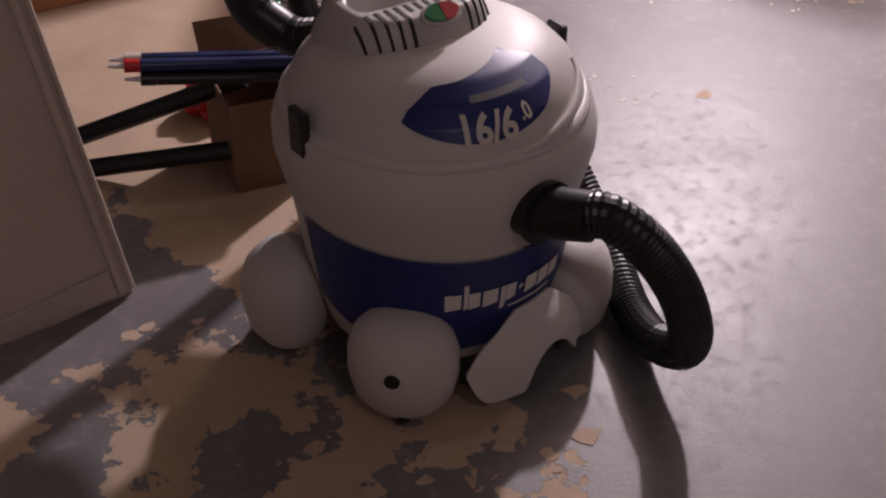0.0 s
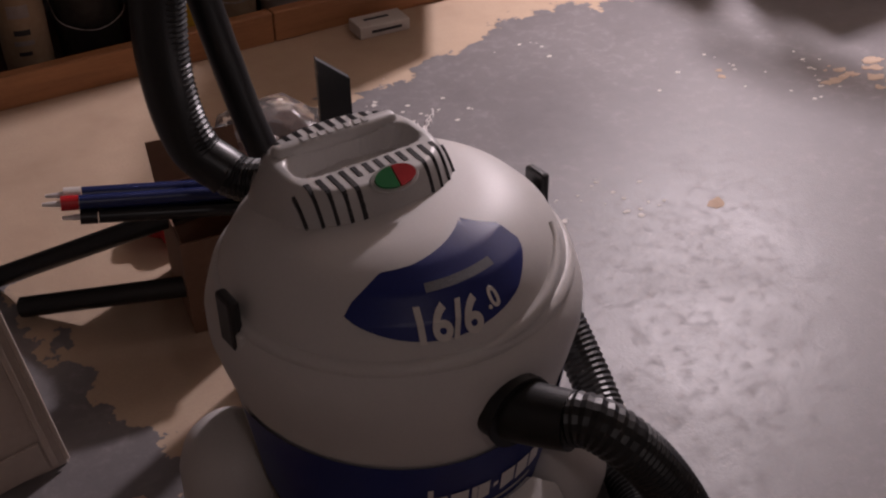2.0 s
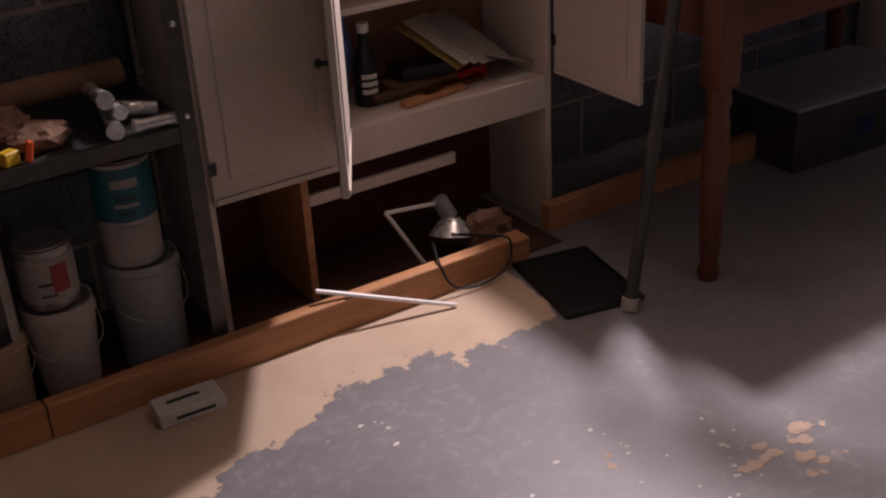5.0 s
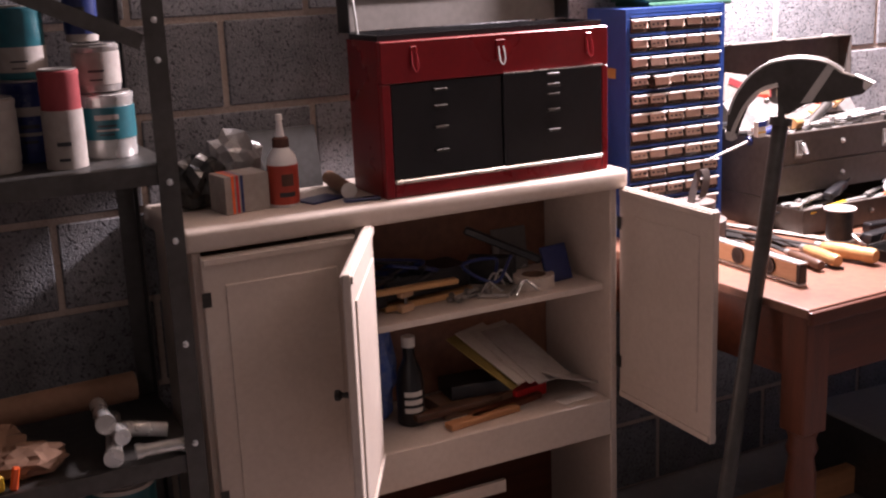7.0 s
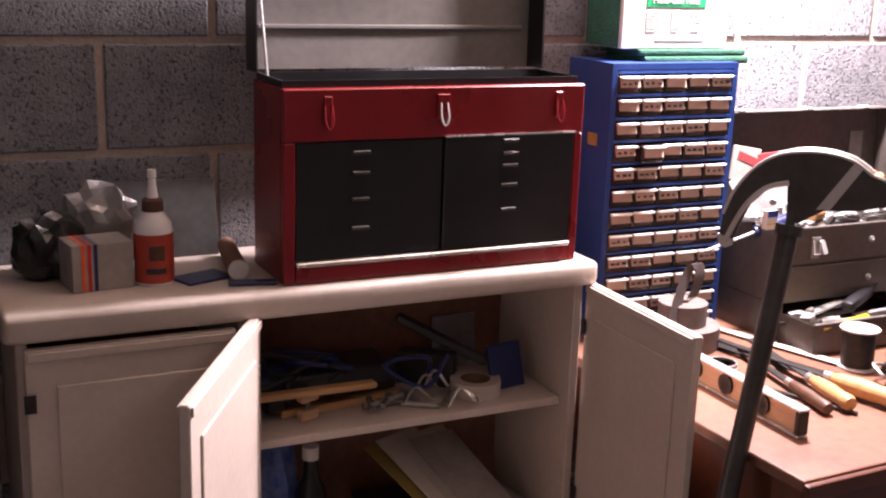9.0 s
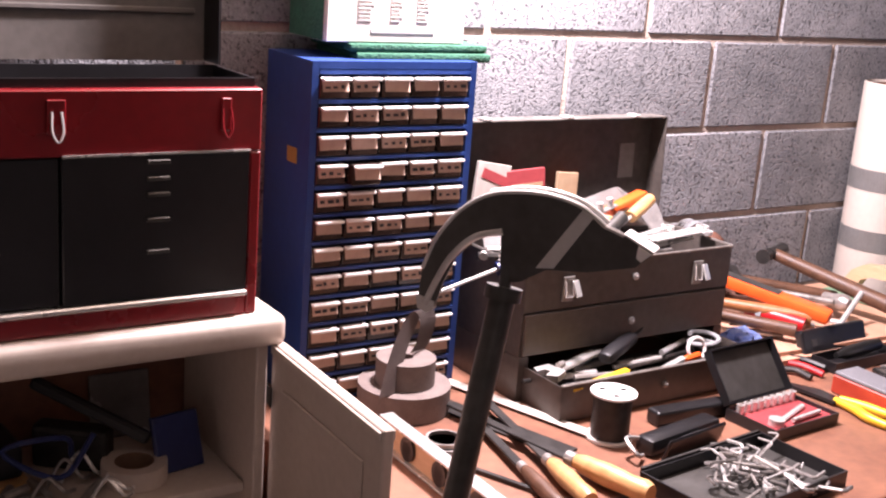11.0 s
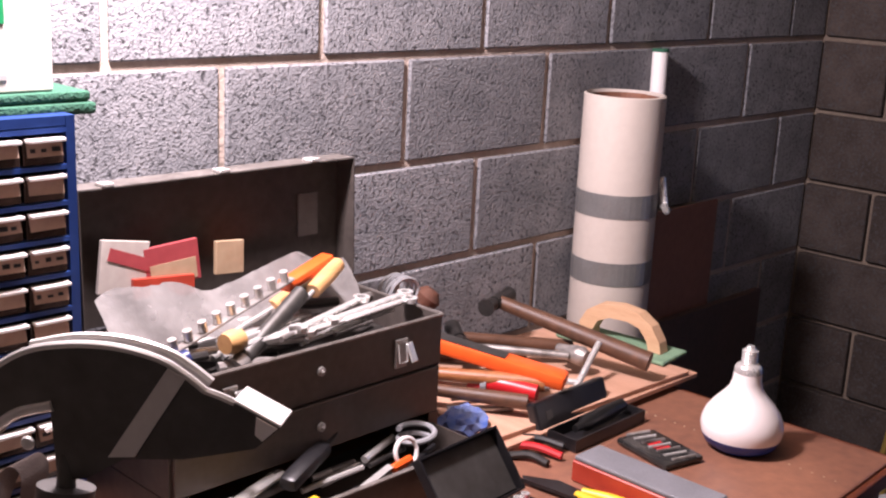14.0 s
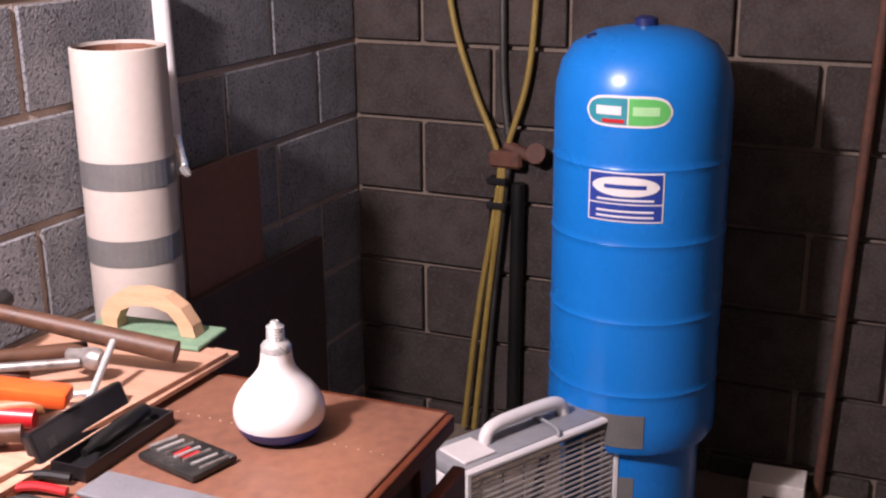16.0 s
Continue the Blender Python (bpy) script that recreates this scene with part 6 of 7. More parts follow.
part("edge_strip", tube([M_HD @ Vector((x, y, 0.004)) for x, y in hd[9:12]], 0.003, 6, 2), M_BARE, ps)
part("bracket", cyl((2.046, 1.687, 1.155), (2.056, 1.698, 1.235), 0.008, 0.005, 12), M_STEEL, ps, smooth=True)
part("rivet", lathe([(0.006, 0), (0.005, 0.002), (0, 0.003)], 12, m=M_HD @ pose(-0.03, 0.03, 0.0062)), M_BARE, ps)
part("collar", cyl((2.043, 1.686, 1.143), (2.0465, 1.687, 1.159), 0.023, seg=20), M_STEEL, ps, smooth=True)


# ---- tools on the bench ----
T = 0.801


def spool():
    s = thing("wire_spool", (2.44, 1.888, T), 0, "dark wire spool with a white end", "spool")
    part("winding", lathe([(0.031, 0.005), (0.032, 0.02), (0.0315, 0.045), (0.032, 0.07), (0.031, 0.077)], 30), M_DARKIRON, s, smooth=True)
    part("flange", lathe([(0.0, 0), (0.038, 0), (0.038, 0.0045), (0.0, 0.0045)], 30), M_WHITEP, s, smooth=True)
    f = part("flange", lathe([(0.008, 0.0775), (0.038, 0.0775), (0.038, 0.081), (0.008, 0.081)], 30), M_WHITEP, s, smooth=True)
    for k in range(3):
        part("slot", lathe([(0.006, 0.0812), (0, 0.0814)], 10, m=pose(0.02 * math.cos(k * 2.1), 0.02 * math.sin(k * 2.1), 0)), M_DARKIRON, f)
    return s


spool()


def spirit_level():
    s = thing("spirit_level", (2.088, 1.65, T), 89, "short aluminium spirit level with dark end caps", "spirit level")
    L, H, W = 0.37, 0.05, 0.024
    part("top_flange", box(0, L, -W / 2, W / 2, H - 0.004, H, 0.0008), M_CHROME, s)
    part("bottom_flange", box(0, L, -W / 2, W / 2, 0, 0.004, 0.0008), M_CHROME, s)
    part("web", box(0.003, L - 0.003, -0.003, 0.003, 0.0042, H - 0.0042), M_PINE_PALE, s)
    for x in (0.0, L - 0.012):
        part("end_cap", box(x, x + 0.012, -W / 2 + 0.001, W / 2 - 0.001, 0.0042, H - 0.0042, 0.002), M_DARKIRON, s)
    for x in (0.1, 0.2, 0.29):
        part("vial_ring", lathe([(0.012, -0.008), (0.019, -0.008), (0.019, 0.008), (0.012, 0.008), (0.012, -0.008)], 20, m=pose(x, 0, H / 2, 90)), M_BLACKP, s, smooth=True)
    return s


spirit_level()


def sanding_roll():
    s = thing("sanding_roll", (2.195, 2.13, T), 0, "brown abrasive strip rolls stacked on the bench", "sandpaper roll")
    part("big_roll", lathe([(0.02, 0), (0.078, 0), (0.078, 0.045), (0.02, 0.045), (0.02, 0)], 36), M_STRIP, s, smooth=True)
    part("small_roll", lathe([(0.012, 0.046), (0.05, 0.046), (0.05, 0.09), (0.012, 0.09), (0.012, 0.046)], 32), M_STRIP, s, smooth=True)
    bm = bmesh.new()
    prev = None
    side = Vector((-0.026, -0.016, 0.004))
    for c in smooth_path([(-0.062, -0.05, 0.05), (-0.035, -0.03, 0.11), (0.0, -0.01, 0.158), (0.028, 0.004, 0.168), (0.046, 0.012, 0.145), (0.042, 0.014, 0.11), (0.03, 0.012, 0.092)], 6):
        pair = [bm.verts.new(Vector(c) - side), bm.verts.new(Vector(c) + side)]
        if prev:
            bm.faces.new((prev[0], pair[0], pair[1], prev[1]))
        prev = pair
    bmesh.ops.solidify(bm, geom=bm.faces[:], thickness=0.0012)
    part("loose_end", bm, M_STRIP, s, smooth=True)
    return s


sanding_roll()


def chisel(a, b, r, label, mm=M_HANDLE, blade=0.2):
    """A chisel: its handle from a to b, the blade going on past a."""
    a, b = Vector(a), Vector(b)
    d = (b - a).normalized()
    L = (b - a).length
    c = thing("chisel", (0, 0, 0), 0, label, "chisel")
    q = Matrix.Translation(a) @ d.to_track_quat("X", "Z").to_matrix().to_4x4()
    part("handle", lathe([(r * 0.6, 0), (r * 0.8, L * 0.1), (r, L * 0.45), (r * 0.9, L * 0.75), (r * 1.02, L * 0.92), (r * 0.8, L)], 18, m=q @ pose(0, 0, 0, 0, 90, 0)), mm, c, smooth=True)
    part("ferrule", lathe([(r * 0.62, -0.016), (r * 0.66, 0.0)], 14, m=q @ pose(-0.0005, 0, 0, 0, 90, 0)), M_IRON, c, smooth=True)
    part("blade", box(-blade, -0.017, -0.008, 0.008, -0.0025, 0.002, 0.001, m=q), M_DARKIRON, c)
    return c


chisel((2.27, 1.825, T + 0.017), (2.246, 1.705, T + 0.017), 0.015, "wooden handled chisel on the bench", blade=0.24)
chisel((2.305, 1.81, T + 0.02), (2.334, 1.678, T + 0.02), 0.018, "large wooden handled chisel on the bench", blade=0.27)
chisel((2.225, 1.83, T + 0.013), (2.2, 1.71, T + 0.013), 0.012, "slim dark handled chisel on the bench", M_OLDHANDLE)
sq = loose("try_square", (2.3, 2.0, T), -72, "dark steel try square lying on the bench", "square")
part("blade", box(-0.14, 0.14, -0.025, 0.02, 0.0, 0.003), M_DARKIRON, sq)
part("stock", box(-0.16, -0.141, -0.06, 0.05, 0.0, 0.014, 0.002), M_OLDHANDLE, sq)
solo("steel_rule", box(-0.17, 0.17, -0.012, 0.012, 0, 0.0015, m=pose(2.375, 2.03, T + 0.004, 0, 0, -72)), M_BEIGE, "worn steel rule beside the toolbox", "rule")
solo("hacksaw_blade", box(-0.15, 0.15, -0.004, 0.004, 0, 0.006, m=pose(2.19, 1.83, T, 0, 0, -66)), M_DARKIRON, "dark narrow file on the bench", "file")
wr = loose("jar_ring", (2.16, 1.95, T), 0, "small heap of bright rings on the bench", "metal ring")
for k in range(3):
    part("ring", lathe([(0.026, 0), (0.03, 0), (0.03, 0.006), (0.026, 0.006), (0.026, 0)], 22, m=pose(0.004 * k, 0.006 * k, 0.007 * k)), M_IRON, wr, smooth=True)


def socket_set():
    s = thing("socket_set", (2.772, 1.815, T), 3, "open black socket case with a red tray", "socket set")
    part("case", tray(-0.085, 0.085, -0.052, 0.055, 0, 0.02, 0.003, 0.003), M_BLACKP, s)
    part("red_tray", box(-0.081, 0.081, -0.048, 0.051, 0.0035, 0.014, 0.001), M_CARDRED, s, "red plastic insert")
    lid = part("lid", tray(-0.085, 0.085, 0, 0.1, 0, 0.016, 0.003, 0.002), M_BLACKP, s, m=pose(0, 0.06, 0.02, 52, 0, 0))
    part("lid_liner", box(-0.078, 0.078, 0.006, 0.094, 0.0025, 0.004), M_STEEL, lid)
    for k in range(9):
        x = -0.07 + k * 0.0175
        part("socket", lathe([(0.004, 0), (0.0068, 0), (0.0068, 0.016), (0.0045, 0.016), (0.004, 0.008)], 12, m=pose(x, 0.037, 0.0145)), M_CHROME, s, smooth=True)
    r = part("ratchet", box(-0.05, 0.06, -0.006, 0.004, 0.0145, 0.021, 0.002, m=pose(0, -0.012, 0, 0, 0, 16)), M_CHROME, s)
    part("ratchet_head", lathe([(0.0, 0.0145), (0.014, 0.0145), (0.014, 0.026), (0, 0.027)], 18, m=pose(-0.052, -0.026, 0)), M_CHROME, r, smooth=True)
    part("extension", cyl((-0.02, -0.035, 0.02), (0.06, -0.03, 0.02), 0.004, seg=10), M_CHROME, s)
    return s


socket_set()


def key_case():
    s = thing("hex_key_case", (2.515, 1.66, T), 5, "open black tin filled with hex keys", "key case")
    part("base", tray(-0.145, 0.145, -0.075, 0.085, 0, 0.026, 0.003, 0.003), M_BLACKP, s)
    part("liner", box(-0.141, 0.141, -0.071, 0.081, 0.0032, 0.005), M_STEEL, s)
    part("hinge_strip", box(-0.14, 0.14, 0.0855, 0.09, 0.02, 0.03), M_DARKIRON, s)
    rn = random.Random(77)
    for k in range(46):
        L, r = rn.uniform(0.03, 0.075), rn.uniform(0.0016, 0.0036)
        bm = tube([(0, 0, 0), (L, 0, 0), (L + 0.004, 0.004, 0), (L + 0.004, rn.uniform(0.014, 0.026), 0)], r, 6, 0)
        part("hex_key", bm, M_IRON if k % 3 else M_CHROME, s, m=pose(rn.uniform(-0.02, 0.075), rn.uniform(-0.05, 0.05), 0.009 + 0.0006 * k, rn.uniform(-16, 16), rn.uniform(-14, 14), rn.uniform(0, 360)))
    return s


key_case()
hl = loose("leather_holster", (2.535, 1.828, T), 8, "black leather tool holster on the bench", "holster")
part("pouch", box(-0.09, 0.09, -0.02, 0.018, 0, 0.03, 0.009, 2), M_BLACKP, hl, smooth=True)
part("flap", box(-0.085, 0.06, -0.024, -0.018, 0.004, 0.05, 0.003, m=pose(0, -0.012, 0, 18)), M_BLACKP, hl)
part("loop", tube([(-0.1, -0.01, 0.006), (-0.125, -0.018, 0.016), (-0.118, 0.012, 0.03), (-0.09, 0.01, 0.026)], 0.0035, 7, 6), M_IRON, hl, smooth=True)
part("patch", box(-0.02, 0.05, -0.0215, -0.0203, 0.008, 0.022), M_GREY, hl)
h2 = loose("black_case", (2.63, 1.895, T), -4, "narrow black case beside the drawer", "case")
part("body", box(-0.085, 0.075, -0.016, 0.016, 0, 0.026, 0.005, 2), M_BLACKP, h2)


def pliers():
    p = thing("wire_stripper", (2.938, 1.825, T), 0, "wire stripper with yellow handles and black jaws", "pliers")
    part("jaw", slab([(-0.02, 0.0), (0.005, -0.01), (0.012, 0.05), (-0.012, 0.1), (-0.022, 0.095)], 0.006, m=pose(0, 0, 0.004, 0, 0, 6)), M_BLACKP, p)
    part("handle", tube([(-0.008, 0.005, 0.008), (-0.012, -0.04, 0.009), (-0.022, -0.075, 0.009), (-0.018, -0.115, 0.008)], lambda s: 0.007 + 0.002 * math.sin(3 * s), 10, 6), M_YELLOW, p, "yellow handle", smooth=True)
    part("handle", tube([(0.006, 0.005, 0.008), (0.016, -0.035, 0.009), (0.022, -0.07, 0.009), (0.03, -0.1, 0.008)], lambda s: 0.007 + 0.002 * math.sin(3 * s), 10, 6), M_YELLOW, p, "yellow handle", smooth=True)
    return p


pliers()
st = loose("sharpening_stone", (3.01, 1.762, T), -90, "red box holding a grey sharpening stone", "sharpening stone")
part("box", box(-0.115, 0.12, -0.034, 0.034, 0, 0.034, 0.002), M_ORANGERED, st, "faded red box")
part("stone", box(-0.113, 0.118, -0.032, 0.032, 0.0342, 0.042, 0.002), M_STONE, st, "grey stone top")
bc = loose("bit_case", (3.16, 1.965, T), 1, "open black hinged case with a dark driver", "tool case")
part("base", tray(-0.1, 0.1, -0.03, 0.03, 0, 0.022, 0.003, 0.003), M_BLACKP, bc)
part("lid", box(-0.1, 0.1, 0.0, 0.02, 0, 0.055, 0.005, 2, m=pose(-0.01, 0.035, 0.012, -22)), M_BLACKP, bc)
part("driver", lathe([(0.006, 0), (0.008, 0.02), (0.013, 0.03), (0.014, 0.1), (0.011, 0.15)], 16, m=pose(-0.07, -0.004, 0.026, 0, 90, 4)), M_RUBBER, bc, smooth=True)
part("badge", box(-0.075, -0.06, -0.0015, -0.0002, 0.02, 0.034, m=pose(-0.01, 0.035, 0.012, -22)), M_STEEL, bc)
fp = loose("foil_pack", (3.17, 1.845, T), 77, "dark foil pouch with small red print", "pouch")
part("pouch", box(-0.06, 0.06, -0.042, 0.042, 0, 0.012, 0.005, 2), M_FOIL, fp, smooth=True)
for k in range(7):
    part("drill_bit", cyl((-0.055 + 0.018 * k, -0.026 + 0.003 * (k % 2), 0.0125), (-0.05 + 0.018 * k, 0.02, 0.0125), 0.0028, seg=8), M_CHROME if k % 2 else M_IRON, fp, "bright bit under the film", smooth=True)
for x in (-0.012, -0.002, 0.008):
    part("print_bar", box(x, x + 0.006, -0.014, 0.014, 0.0122, 0.0128), M_REDP, fp)


def heat_bulb():
    b = thing("flood_bulb", (3.3, 1.772, T), 0, "white flood bulb standing on its navy face", "light bulb")
    part("face", lathe([(0.0, 0.0), (0.046, 0.001), (0.059, 0.01), (0.066, 0.024)], 36), M_NAVYL, b, "navy blue face", smooth=True)
    part("glass", lathe([(0.066, 0.0245), (0.0685, 0.036), (0.0675, 0.048), (0.061, 0.064), (0.049, 0.08), (0.036, 0.094), (0.0275, 0.106), (0.024, 0.118), (0.0228, 0.132)], 36), M_BULB, b, smooth=True)
    part("neck", lathe([(0.0228, 0.1322), (0.0225, 0.141), (0.019, 0.146), (0.0135, 0.149)], 24), M_CHROME, b, smooth=True)
    bm = lathe([(0.0135 - (0.0012 if k % 2 else 0), 0.1492 + k * 0.0021) for k in range(11)] + [(0.008, 0.174), (0.006, 0.178), (0.0, 0.179)], 20)
    part("screw_base", bm, M_CHROME, b, "bright screw base", smooth=True)
    return b


heat_bulb()


# plywood with the heap of hammers
def ply(name_z, x0, x1, y0, y1, turn):
    return solo("plywood_sheet", box(x0, x1, y0, y1, 0, 0.009, 0.001, m=pose(0, 0, name_z) @ pose(3.25, 2.2, 0, 0, 0, turn) @ pose(-3.25, -2.2, 0)), M_PLY, "thin plywood sheet stacked on the bench", "plywood", group="plywood stack")


for k, (x0, x1, y0, y1, a) in enumerate(((2.97, 3.505, 2.005, 2.34, 2), (2.96, 3.51, 1.99, 2.34, -1), (2.96, 3.49, 2.0, 2.34, -3))):
    ply(T + 0.0095 * k, x0, x1, y0, y1, a)
P = T + 0.0295


def hammer(head, end, r, label, mm=M_OLDHANDLE, hm=M_DARKIRON, hl_=0.11, up=0.014):
    h, e = Vector(head), Vector(end)
    d = (e - h).normalized()
    s = d.cross(Vector((0, 0, 1))).normalized()
    o = thing("hammer", (0, 0, 0), 0, label, "hammer")
    part("handle", tube([h, h.lerp(e, 0.3), h.lerp(e, 0.6), e], lambda q: r * (0.8 + 0.35 * q), 12, 5), mm, o, smooth=True)
    part("face", cyl(h - s * hl_ / 2, h - s * 0.018, 0.016, 0.013, 16), hm, o, smooth=True)
    part("cheek", cyl(h - s * 0.0179, h + s * 0.0179, 0.014, 0.014, 12), hm, o, smooth=True)
    part("peen", cyl(h + s * 0.018, h + s * hl_ / 2, 0.011, 0.017, 16), hm, o, smooth=True)
    return o


hammer((3.27, 2.3, 0.93), (3.365, 2.005, 0.868), 0.0165, "old hammer with a long dark handle")
hammer((3.15, 2.29, 0.885), (3.33, 2.16, 0.86), 0.013, "ball hammer with a worn dark handle")
hammer((2.985, 2.22, 0.875), (3.118, 2.052, 0.872), 0.013, "brown handled hammer on the plywood", M_BROWNHANDLE)
hammer((2.95, 2.2, 0.862), (3.06, 2.04, 0.856), 0.012, "brown handled hammer on the plywood", M_OLDHANDLE)
og = loose("plastic_level", (0, 0, 0), 0, "bright orange plastic level with grey inset", "level")
part("body", box(-0.15, 0.13, -0.024, 0.024, -0.012, 0.014, 0.007, 2, m=pose(3.085, 2.14, 0.897, 0, 9, -63)), M_ORANGE, og, smooth=True)
part("inset", box(-0.115, 0.02, -0.017, 0.013, 0.0142, 0.016, m=pose(3.085, 2.14, 0.897, 0, 9, -63)), M_STEEL, og)
part("grip", box(-0.165, -0.11, -0.03, 0.034, -0.014, 0.03, 0.01, 2, m=pose(3.085, 2.14, 0.897, 0, 9, -63)), M_ORANGE, og, smooth=True)
rh = loose("nut_driver", (0, 0, 0), 0, "tool with a red ribbed plastic handle", "screwdriver")
part("handle", tube([(3.045, 2.16, 0.862), (3.07, 2.11, 0.864), (3.097, 2.05, 0.86)], lambda q: 0.0165 - 0.003 * abs(q - 0.5), 10, 6), M_REDP, rh, smooth=True)
part("band", cyl((3.056, 2.138, 0.863), (3.06, 2.128, 0.8632), 0.0175, seg=14), M_GREY, rh)
part("shaft", cyl((3.005, 2.24, 0.858), (3.045, 2.16, 0.862), 0.006, seg=10), M_CHROME, rh)
br2 = loose("brace_drill", (0, 0, 0), 0, "steel ratchet brace with a round head", "ratchet")
part("shaft", tube([(3.1, 2.32, 0.87), (3.18, 2.23, 0.872), (3.27, 2.12, 0.868)], 0.008, 10, 5), M_IRON, br2, smooth=True)
part("head", lathe([(0.0, 0), (0.012, 0.002), (0.019, 0.014), (0.018, 0.03), (0.012, 0.05), (0.01, 0.07)], 20, m=pose(3.29, 2.09, 0.868, -90, 0, 0) @ pose(0, 0, 0, 0, 0, 0)), M_IRON, br2, smooth=True)
tb = loose("tee_wrench", (0, 0, 0), 0, "bright steel tee wrench leaning on the plywood", "wrench")
part("bar", cyl((3.2, 2.05, 0.835), (3.3, 2.075, 0.9), 0.006, seg=12), M_CHROME, tb, smooth=True)
part("shaft", cyl((3.22, 2.053, 0.848), (3.14, 2.16, 0.85), 0.006, seg=12), M_CHROME, tb, smooth=True)
pw = loose("pipe_wrench", (0, 0, 0), 0, "rusty pipe wrench on the plywood", "wrench")
part("handle", tube([(3.06, 2.33, 0.86), (3.13, 2.25, 0.858), (3.23, 2.19, 0.853)], 0.01, 8, 5), M_RUST, pw, smooth=True)
part("jaw", box(-0.02, 0.02, -0.012, 0.012, -0.01, 0.03, 0.004, m=pose(3.05, 2.335, 0.86, 0, 0, 30)), M_IRON, pw)
bt2 = crumpled("blue_glove", (2.96, 2.09, T), (0.045, 0.04, 0.03), M_BLUEC, "crumpled blue and white cloth by the toolbox", "cloth", 51)
for k, (a, b, mm) in enumerate((((2.98, 2.02, T + 0.008), (3.02, 1.93, T + 0.008), M_REDP), ((3.0, 2.03, T + 0.01), (3.05, 1.95, T + 0.01), M_BLACKP), ((2.96, 1.99, T + 0.006), (2.985, 1.93, T + 0.006), M_DARKIRON))):
    solo("pliers", tube([a, Vector(a).lerp(Vector(b), 0.5) + Vector((0.008, 0.004, 0.004)), b], 0.0065, 8, 5), mm, "small pliers lying beside the toolbox", "pliers", group="pliers by the toolbox", smooth=True)
for k in range(6):
    a = Vector((2.97 + 0.03 * k, 2.14 + 0.02 * (k % 3), P + 0.006 + 0.005 * (k % 2)))
    b = a + Vector((0.09, -0.07 + 0.02 * (k % 2), 0.0))
    solo("wrench", tube([a, a.lerp(b, 0.5), b], 0.0055, 8, 3), M_IRON, "dull steel wrench on the plywood", "wrench", group="wrenches on the plywood", smooth=True)

fl = loose("masonry_float", (3.49, 2.16, P), -84, "green masonry float with a pale wooden handle", "float")
part("plate", box(-0.12, 0.125, -0.05, 0.05, 0.0, 0.008, 0.002), M_GREENFLOAT, fl, "green plate")
outer = [(-0.085, 0.009), (-0.088, 0.035), (-0.072, 0.062), (-0.045, 0.08), (0.0, 0.086), (0.045, 0.08), (0.075, 0.06), (0.095, 0.03), (0.1, 0.009)]
inner = [(0.072, 0.009), (0.066, 0.03), (0.048, 0.05), (0.02, 0.058), (-0.02, 0.056), (-0.046, 0.044), (-0.056, 0.025), (-0.056, 0.009)]
hb = slab(outer + inner, 0.03, m=pose(0, 0.015, 0, 90))
part("handle", hb, M_PINE_PALE, fl, "pale wooden bow handle")
ree = loose("strap_coil", (3.03, 2.345, 0.985), 0, "coil of grey strap behind the toolbox", "strap")
for k in range(4):
    part("loop", tube([(0.035 * math.cos(t_ * 0.7 + k), -0.01 * k, 0.028 * math.sin(t_ * 0.7 + k)) for t_ in range(10)], 0.004, 6, 4), M_GREY, ree, smooth=True)
part("knob", lathe([(0.0, 0), (0.022, 0.003), (0.026, 0.02), (0.014, 0.035), (0, 0.037)], 18, m=pose(0.045, -0.03, -0.03, 20, 30, 0)), M_RUST, ree, smooth=True)
part("post", cyl((0, 0, -0.15), (0, 0, -0.02), 0.012, seg=10), M_DARKIRON, ree)


# ---- contents of the toolbox ----
def screwdriver(a, b, r, mm, label, shaft=0.12):
    a, b = Vector(a), Vector(b)
    d = (b - a).normalized()
    o = thing("screwdriver", (0, 0, 0), 0, label, "screwdriver")
    part("handle", tube([a, a.lerp(b, 0.3), a.lerp(b, 0.7), b], lambda q: r * (1.0 - 0.25 * abs(q - 0.55)), 10, 4), mm, o, smooth=True)
    part("shaft", cyl(b, b + d * shaft, 0.0035, seg=8), M_CHROME, o, smooth=True)
    return o


before = set(bpy.data.objects)
screwdriver((2.79, 2.26, 1.075), (2.72, 2.235, 1.05), 0.0135, M_HANDLE, "screwdriver with a pale wooden handle on top")
screwdriver((2.53, 2.19, 1.02), (2.56, 2.195, 1.02), 0.017, M_HANDLE, "round wooden handled awl in the toolbox")
screwdriver((2.73, 2.29, 1.03), (2.68, 2.28, 1.02), 0.014, M_HANDLE, "short wooden handled screwdriver")
screwdriver((2.48, 2.2, 1.01), (2.4, 2.21, 0.985), 0.014, M_NAVY, "screwdriver with a blue handle")
fl2 = loose("flashlight", (0, 0, 0), 0, "dark metal flashlight lying across the toolbox", "flashlight")
part("barrel", cyl((2.56, 2.19, 0.99), (2.69, 2.225, 1.055), 0.013, seg=16), M_STEEL, fl2, smooth=True)
part("collar", cyl((2.545, 2.186, 0.983), (2.56, 2.19, 0.99), 0.017, seg=16), M_IRON, fl2, smooth=True)
rail = loose("socket_rail", (0, 0, 0), 0, "metal rail holding a row of chrome sockets", "socket rail")
part("rail", box(-0.15, 0.15, -0.007, 0.007, 0, 0.004, 0.001, m=pose(2.545, 2.225, 1.035, 0, -14, 8)), M_IRON, rail)
for k in range(11):
    part("socket", lathe([(0.004, 0.0), (0.0065, 0.0), (0.0065, 0.016), (0.004, 0.016)], 12, m=pose(2.545, 2.225, 1.035, 0, -14, 8) @ pose(-0.135 + 0.027 * k, 0, 0.0045)), M_CHROME, rail, smooth=True)
